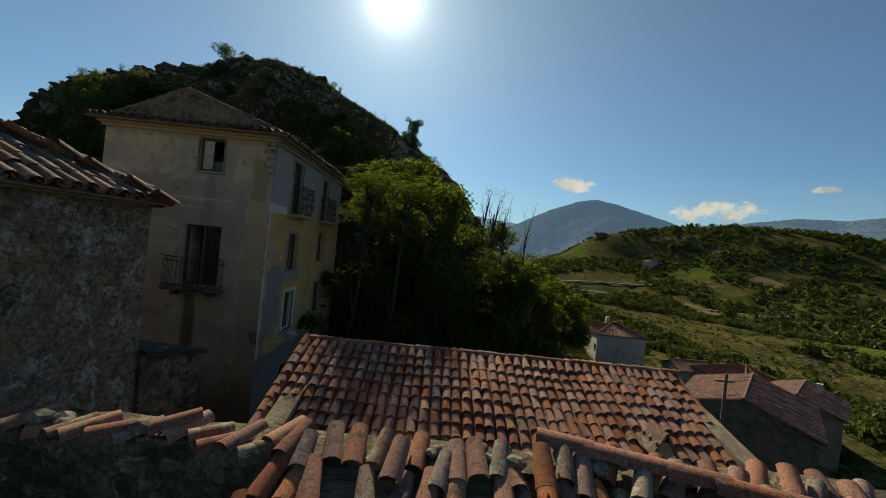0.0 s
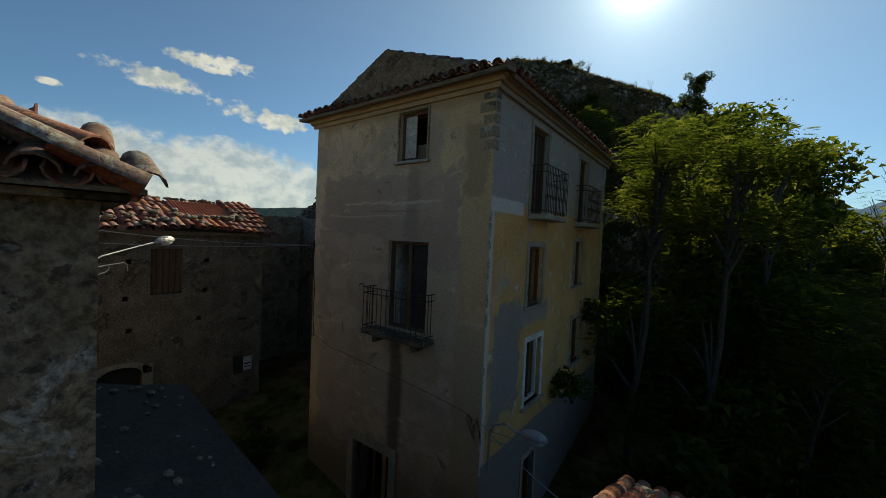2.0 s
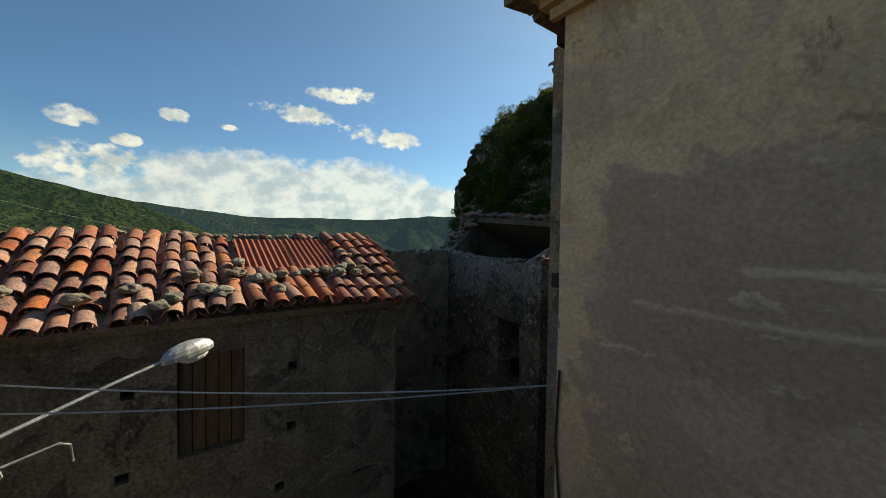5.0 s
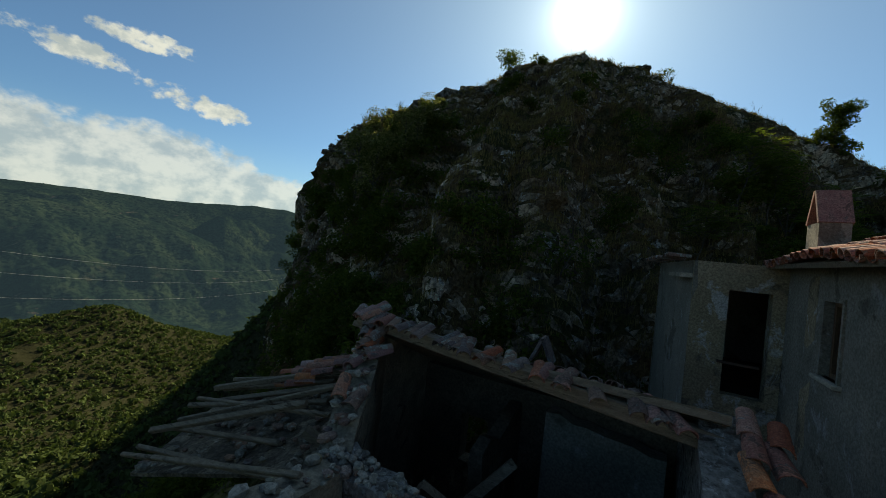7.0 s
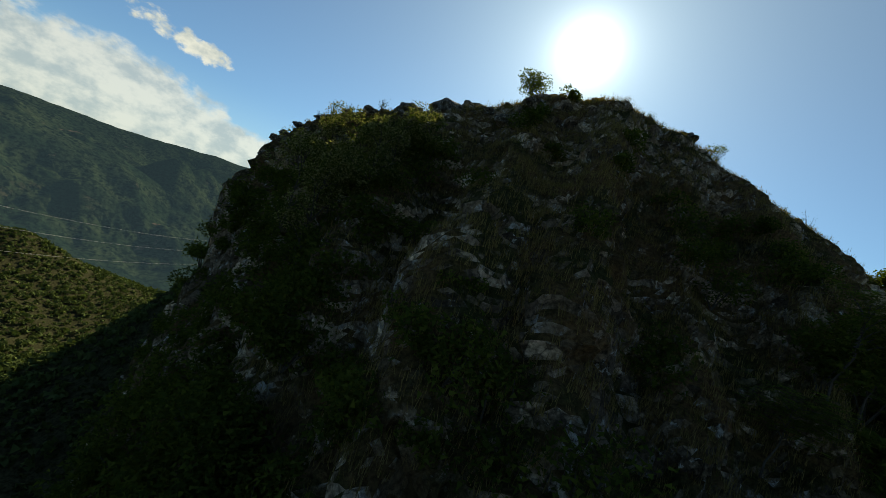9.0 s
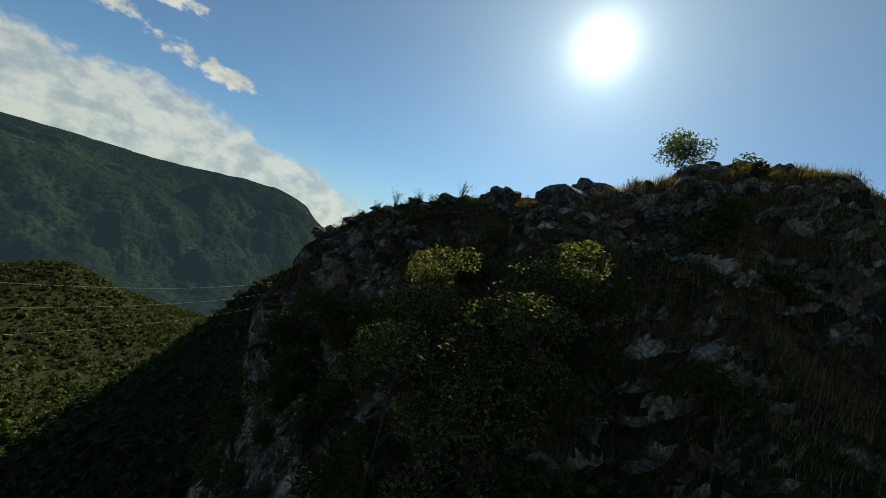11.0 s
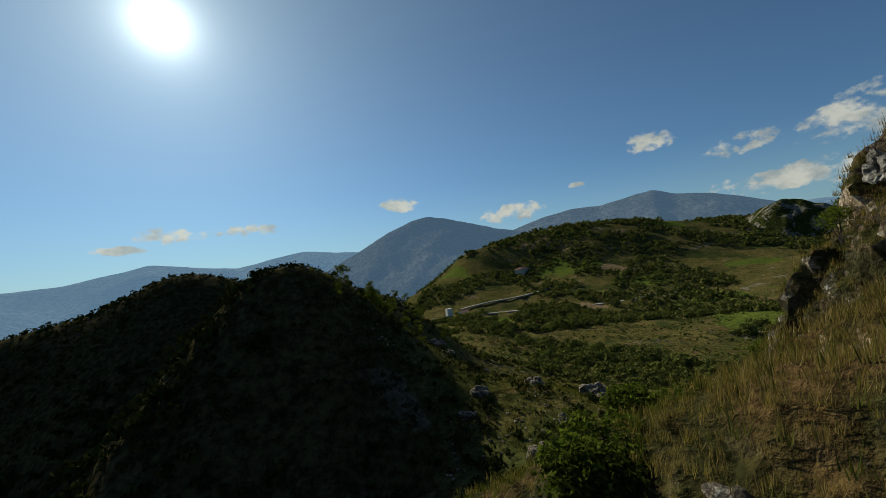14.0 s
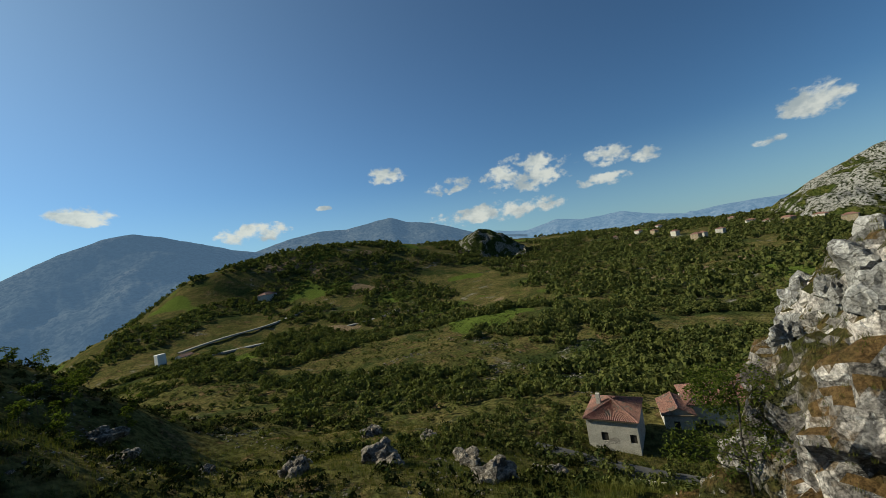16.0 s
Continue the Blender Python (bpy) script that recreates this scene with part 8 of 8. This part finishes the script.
def ground_at(xs, ys):
    """Heights on the ground sheet itself."""
    fx = (np.arcsinh((np.asarray(xs) - 2) / 26.0) / 5.9 + 1) / 2 * (N - 1)
    fy = (np.arcsinh((np.asarray(ys) - 40) / 26.0) / 5.9 + 1) / 2 * (N - 1)
    i, j = np.clip(fy.astype(int), 0, N - 2), np.clip(fx.astype(int), 0, N - 2)
    u_, v_ = fx - j, fy - i
    return (gz[i, j] * (1 - u_) * (1 - v_) + gz[i, j + 1] * u_ * (1 - v_) + gz[i + 1, j] * (1 - u_) * v_ + gz[i + 1, j + 1] * u_ * v_)


for k, (x, y, s) in enumerate(((9.7, 77.0, 4.6), (12.8, 79.0, 2.4), (27.0, 81.5, 3.0), (7.0, 62.2, 3.6), (1.2, 81.0, 3.0), (-3.4, 108.8, 3.4), (-6.0, 66.0, 2.0), (-12.0, 63.0, 2.4), (16.5, 69.5, 3.4), (-10.0, 78.0, 2.2), (4.4, 84.0, 2.2),
                             (10.5, 44.5, 3.4), (7.5, 47.5, 2.0), (-2.0, 90.0, 1.8), (8.4, 75.0, 2.4), (-6.5, 95.0, 2.4), (30.0, 96.0, 3.2), (33.0, 98.0, 1.8), (19.5, 60.0, 2.2), (21.0, 62.5, 1.4), (-14.0, 75.0, 1.6))):
    boulder("weathered limestone outcrop in the grass", x, y, float(ground_at(np.array([x]), np.array([y]))[0]) + 0.12 * s, (s * 1.25, s * 0.9, s * 0.72), 50 + k)

# dry grass in tufts
def tufts(name, label, xs, ys, zs, size, mat, blades=7, seed=1):
    rng = np.random.default_rng(seed)
    n = len(xs)
    root = np.repeat(np.stack([xs, ys, zs], 1), blades, 0)
    root[:, :2] += rng.normal(scale=size * 0.22, size=(n * blades, 2))
    a = rng.uniform(0, math.tau, n * blades)
    lean = rng.uniform(0.05, 0.55, n * blades)
    h = size * rng.uniform(0.5, 1.3, n * blades)
    up = np.stack([np.cos(a) * lean, np.sin(a) * lean, np.ones_like(a)], 1) * h[:, None]
    side = np.stack([-np.sin(a), np.cos(a), np.zeros_like(a)], 1) * (size * 0.03)
    q = np.stack([root - side, root + side, root + up], 1)
    return tagged(new(name, quads_mesh(name, q, mat)), label, "grass", kind="stuff")


def crag_surface(n, seed, x0, x1, y0, y1, steep_max):
    """Points of the crag's real surface that lie flat enough for grass."""
    rng = np.random.default_rng(seed)
    i0, i1 = np.searchsorted(cy, (y0, y1))
    j0, j1 = np.searchsorted(cx, (x0, x1))
    r = rng.integers(max(i0, 2), min(i1, len(cy) - 2), n * 5)
    c = rng.integers(max(j0, 2), min(j1, len(cx) - 2), n * 5)
    p = pts_c[r, c]
    e1, e2 = pts_c[r + 1, c] - p, pts_c[r, c + 1] - p
    nn = np.cross(e2, e1)
    nn /= np.linalg.norm(nn, axis=1, keepdims=True) + 1e-9
    ok = (np.abs(nn[:, 2]) > steep_max) & (p[:, 0] > x0) & (p[:, 0] < x1) & (p[:, 1] > y0) & (p[:, 1] < y1)
    p = p[ok][:n]
    return p + rng.normal(scale=0.12, size=p.shape) * np.array([1, 1, 0])


g = crag_surface(13000, 1, -45, 10, 22, 47, 0.74)
tufts("dry_grass", "tufts of dry straw-coloured grass on the crag", g[:, 0], g[:, 1], g[:, 2] - 0.03, 0.20, M_GRASS, 10, 2)
g = crag_surface(11000, 3, -45, 12, 12, 54, 0.42)
tufts("green_grass", "tufts of green grass and herbs on the crag ledges", g[:, 0], g[:, 1], g[:, 2] - 0.03, 0.26, M_GRASS_GREEN, 8, 4)
g = crag_surface(13000, 7, -38, 4, 35.5, 50, 0.30)
tufts("slope_grass", "long dry and green grass over the crag's sunny slope", g[:, 0], g[:, 1], g[:, 2] - 0.03, 0.20, M_GRASS_GREEN, 10, 8)
g = crag_surface(7000, 9, -39, -27, 24, 37, 0.45)
tufts("fine_grass", "fine dry grass between the rocks on the crag top", g[:, 0], g[:, 1], g[:, 2] - 0.02, 0.13, M_GRASS, 16, 10)
g = crag_surface(11000, 31, -27, -9.5, 34, 47, 0.22)
tufts("rib_grass", "dry yellow grass between the rock ribs on the sunny side", g[:, 0], g[:, 1], g[:, 2] - 0.03, 0.26, M_GRASS, 9, 32)
g = crag_surface(11000, 21, -25, 8, 13, 33, 0.20)
tufts("face_grass", "brown and olive grass hanging on the crag face", g[:, 0], g[:, 1], g[:, 2] - 0.03, 0.42, M_GRASS, 7, 22)
rng2 = np.random.default_rng(5)
xs, ys = rng2.uniform(-30, 40, 26000), 42 + 70 * rng2.random(26000) ** 1.4
zs = ground_at(xs, ys)
keep = (crag(xs, ys) < zs + 0.5)
tufts("hillside_grass", "tall dry grass over the slope behind the crag", xs[keep], ys[keep], zs[keep] - 0.05, 0.55, M_GRASS_GREEN, 6, 6)

# woods and scrub, too many to count
def clump(n, seed, leaf=0.34):
    rng = np.random.default_rng(seed)
    v = rng.normal(size=(n, 3))
    v /= np.linalg.norm(v, axis=1, keepdims=True)
    v[:, 2] = np.abs(v[:, 2]) * 1.1 - 0.15
    lobes = rng.normal(size=(4, 3)) * np.array([0.24, 0.24, 0.10]) + np.array([0, 0, 0.32])
    size = rng.uniform(0.26, 0.40, 4)
    pick = rng.integers(4, size=n)
    mid = lobes[pick] + v * size[pick][:, None] * rng.uniform(0.8, 1.05, (n, 1))
    face = v + 0.35 * rng.normal(size=(n, 3))
    e1 = np.cross(face, rng.normal(size=(n, 3)))
    e1 /= np.linalg.norm(e1, axis=1, keepdims=True) + 1e-9
    e2 = np.cross(face, e1)
    e2 /= np.linalg.norm(e2, axis=1, keepdims=True) + 1e-9
    k = leaf * rng.uniform(0.6, 1.2, (n, 1))
    return np.stack([mid + e1 * k * 0.6, mid + e2 * k * 0.6 - e1 * k * 0.3, mid - e2 * k * 0.6 - e1 * k * 0.3], 1)


M_FAR = leaf_material("far_valley_foliage", (0.040, 0.058, 0.021), (0.088, 0.108, 0.036), 0.2, 0.15)


def woods(name, label, xs, ys, sizes, per, mat, seed, leaf=0.30):
    bases = [clump(per, seed + i, leaf) for i in range(6)]
    rng = np.random.default_rng(seed)
    zs = ground_at(xs, ys)
    out = []
    for x, y, z, s in zip(xs, ys, zs, sizes):
        a = rng.uniform(0, math.tau)
        ca, sa = math.cos(a), math.sin(a)
        rot = np.array([[ca, -sa, 0], [sa, ca, 0], [0, 0, 1]])
        out.append((bases[rng.integers(6)] @ rot.T) * np.array([s, s, s * rng.uniform(0.8, 1.4)]) + np.array([x, y, z - 0.1 * s]))
    return tagged(new(name, quads_mesh(name, np.concatenate(out), mat)), label, "trees", kind="stuff")


def scatter(n, x0, x1, y0, y1, scale, cut, seed, more=None):
    rng = np.random.default_rng(seed)
    xs, ys = rng.uniform(x0, x1, n), rng.uniform(y0, y1, n)
    keep = []
    for x, y in zip(xs, ys):
        v = fractal(Vector((x * scale, y * scale, seed)), 4)
        keep.append(v > cut - (more(x, y) if more else 0))
    keep = np.array(keep)
    return xs[keep], ys[keep], rng


def clear_of_village(x, y):
    return not (24 < x < 64 and 10 < y < 60)


def open_hill(x, y):
    """The grassy hump stays bare; trees gather below it and behind."""
    hump = math.exp(-((x - 128) / 42) ** 2 - ((y - 142) / 42) ** 2)
    return (0.22 if y < 95 and x > 60 else 0.0) - 0.6 * hump


xs, ys, r_ = scatter(9000, 12, 240, -60, 330, 0.020, -0.02, 11, open_hill)
keep = np.array([clear_of_village(x, y) for x, y in zip(xs, ys)])
woods("valley_trees", "rounded green trees gathered over the valley side", xs[keep], ys[keep], np.interp(xs[keep], (12, 45, 110), (1.8, 2.6, 4.2)) * (0.55 + 0.95 * r_.random(keep.sum()) ** 1.6), 84, M_WOODS, 500, 0.21)
xs, ys, r_ = scatter(5500, 10, 200, 44, 300, 0.06, 0.0, 18, lambda x, y: 0.1)
keep = np.array([clear_of_village(x, y) for x, y in zip(xs, ys)])
woods("valley_scrub", "low green scrub between the trees of the valley", xs[keep], ys[keep], 0.4 + 1.3 * r_.random(keep.sum()) ** 2, 22, M_WOODS, 510, 0.40)
xs, ys, r_ = scatter(13000, 225, 900, -260, 560, 0.009, 0.0, 12, lambda x, y: 0.30 if y < 160 else 0.0)
woods("plateau_woods", "dark woods and hedges over the far plateau", xs, ys, 3.0 + 5.0 * r_.random(len(xs)) ** 1.5, 30, M_WOODS, 520, 0.36)
xs, ys, r_ = scatter(5200, 40, 430, 325, 560, 0.013, 0.06, 22)
woods("far_hill_trees", "scattered trees and hedges over the far hill", xs, ys, 2.2 + 4.2 * r_.random(len(xs)) ** 1.6, 18, M_WOODS, 590, 0.42)
# this scrub's dark colour imitates the hills' shaded faces
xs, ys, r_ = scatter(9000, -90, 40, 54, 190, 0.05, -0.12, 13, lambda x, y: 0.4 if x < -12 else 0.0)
woods("hill_scrub", "low scrub coloured near black for the hills' shaded faces", xs, ys, 0.4 + 1.2 * r_.random(len(xs)) ** 1.6, 26, M_SHADE_SCRUB, 540, 0.26)
# green thicket round the village houses and down to the lane
xs, ys, r_ = scatter(2600, 6, 60, 28, 84, 0.07, -0.10, 24)
keep = np.array([not (abs(x - 39.5) < 5.6 and abs(y - 53.5) < 5.6) and not (44 < x < 62 and 30 < y < 50) and x > 8 + 0.25 * (y - 28) for x, y in zip(xs, ys)])
woods("village_scrub", "green shrubs and brambles crowding round the village houses", xs[keep], ys[keep], 0.5 + 1.3 * r_.random(keep.sum()) ** 1.8, 44, M_WOODS, 595, 0.22)
xs, ys, r_ = scatter(30000, -760, -130, -220, 480, 0.012, -0.42, 14)
woods("western_woods", "thick green woods over the western valley", xs, ys, 1.7 + 3.6 * r_.random(len(xs)) ** 1.6, 11, M_FAR, 560, 0.52)
# the next two also carry the slopes' shade in their colour
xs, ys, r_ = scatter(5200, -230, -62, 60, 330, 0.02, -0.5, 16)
woods("ridge_scrub", "scrub coloured near black for the shaded ridge", xs, ys, r_.uniform(0.7, 2.0, len(xs)), 14, M_SHADE_SCRUB, 570, 0.42)
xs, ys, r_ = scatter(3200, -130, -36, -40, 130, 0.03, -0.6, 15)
woods("western_slope_scrub", "scrub coloured near black for the shaded slope below the crag", xs, ys, r_.uniform(1.0, 2.8, len(xs)), 26, M_SHADE_SCRUB, 580, 0.34)
for k in range(34):
    rng = random.Random(600 + k)
    t = rng.random()
    x, y = -24 + 30 * t + rng.uniform(-5, 5), 96 + 36 * t + rng.uniform(-8, 6)
    tree("small dark conifer on the hill's shoulder", (x, y, float(ground_at(np.array([x]), np.array([y]))[0]) - 0.3), rng.uniform(2.5, 5.0), 1.1, 7, 320, 0.30, M_LEAF_DARK, 600 + k, group="conifers on the hill", low=0.15)
for k, (x, y, z, h) in enumerate(((-5.6, 45.4, 13.6, 5.6), (1.2, 43.6, 10.6, 4.6), (-11.6, 45.0, 13.4, 1.9), (-18.3, 42.4, 15.0, 2.4), (-17.2, 43.2, 15.2, 1.9), (-19.3, 41.8, 15.2, 2.2), (-24.0, 40.2, 16.6, 3.0), (-27.0, 41.5, 15.6, 2.6), (-22.2, 41.0, 15.6, 3.2))):
    near = x < -15
    tree("leafy green bush below the crag's sunny side", (x, y, z), h, h * 0.40, 16, 3400 if near else 4200, 0.085 if near else 0.13, M_LEAF_DARK, 640 + k, low=0.12, tip_mat=M_LEAF, group="bushes below the crag")


# loose stones over the slope behind the crag
def stone_field(name, label, xs, ys, sizes, seed):
    rng = np.random.default_rng(seed)
    bases = []
    for q in range(5):
        bm = stone_mesh(900 + q, (1, 0.8, 0.6), 1, 0.4)
        bm.verts.ensure_lookup_table()
        bases.append((np.array([v.co[:] for v in bm.verts]), [[v.index for v in f.verts] for f in bm.faces]))
        bm.free()
    zs = ground_at(xs, ys)
    V, F, n = [], [], 0
    for x, y, z, s_ in zip(xs, ys, zs, sizes):
        bv, bf = bases[rng.integers(5)]
        a = rng.uniform(0, math.tau)
        rot = np.array([[math.cos(a), -math.sin(a), 0], [math.sin(a), math.cos(a), 0], [0, 0, 1]])
        V.append((bv @ rot.T) * s_ + np.array([x, y, z + 0.05 * s_]))
        F += [[i + n for i in f] for f in bf]
        n += len(bv)
    return tagged(new(name, mesh_of(name, np.concatenate(V), F, M_ROCKB)), label, "stones", kind="stuff")


xs, ys, r_ = scatter(5200, -22, 26, 50, 125, 0.08, 0.10, 17)
stone_field("scree", "pale loose scree stones over the hillside", xs, ys, 0.10 + 0.55 * r_.random(len(xs)) ** 3, 18)
xs, ys, r_ = scatter(4200, 60, 150, 60, 150, 0.05, 0.18, 19)
stone_field("far_scree", "pale scree patches on the far slope", xs, ys, 0.3 + 0.9 * r_.random(len(xs)) ** 2, 20)
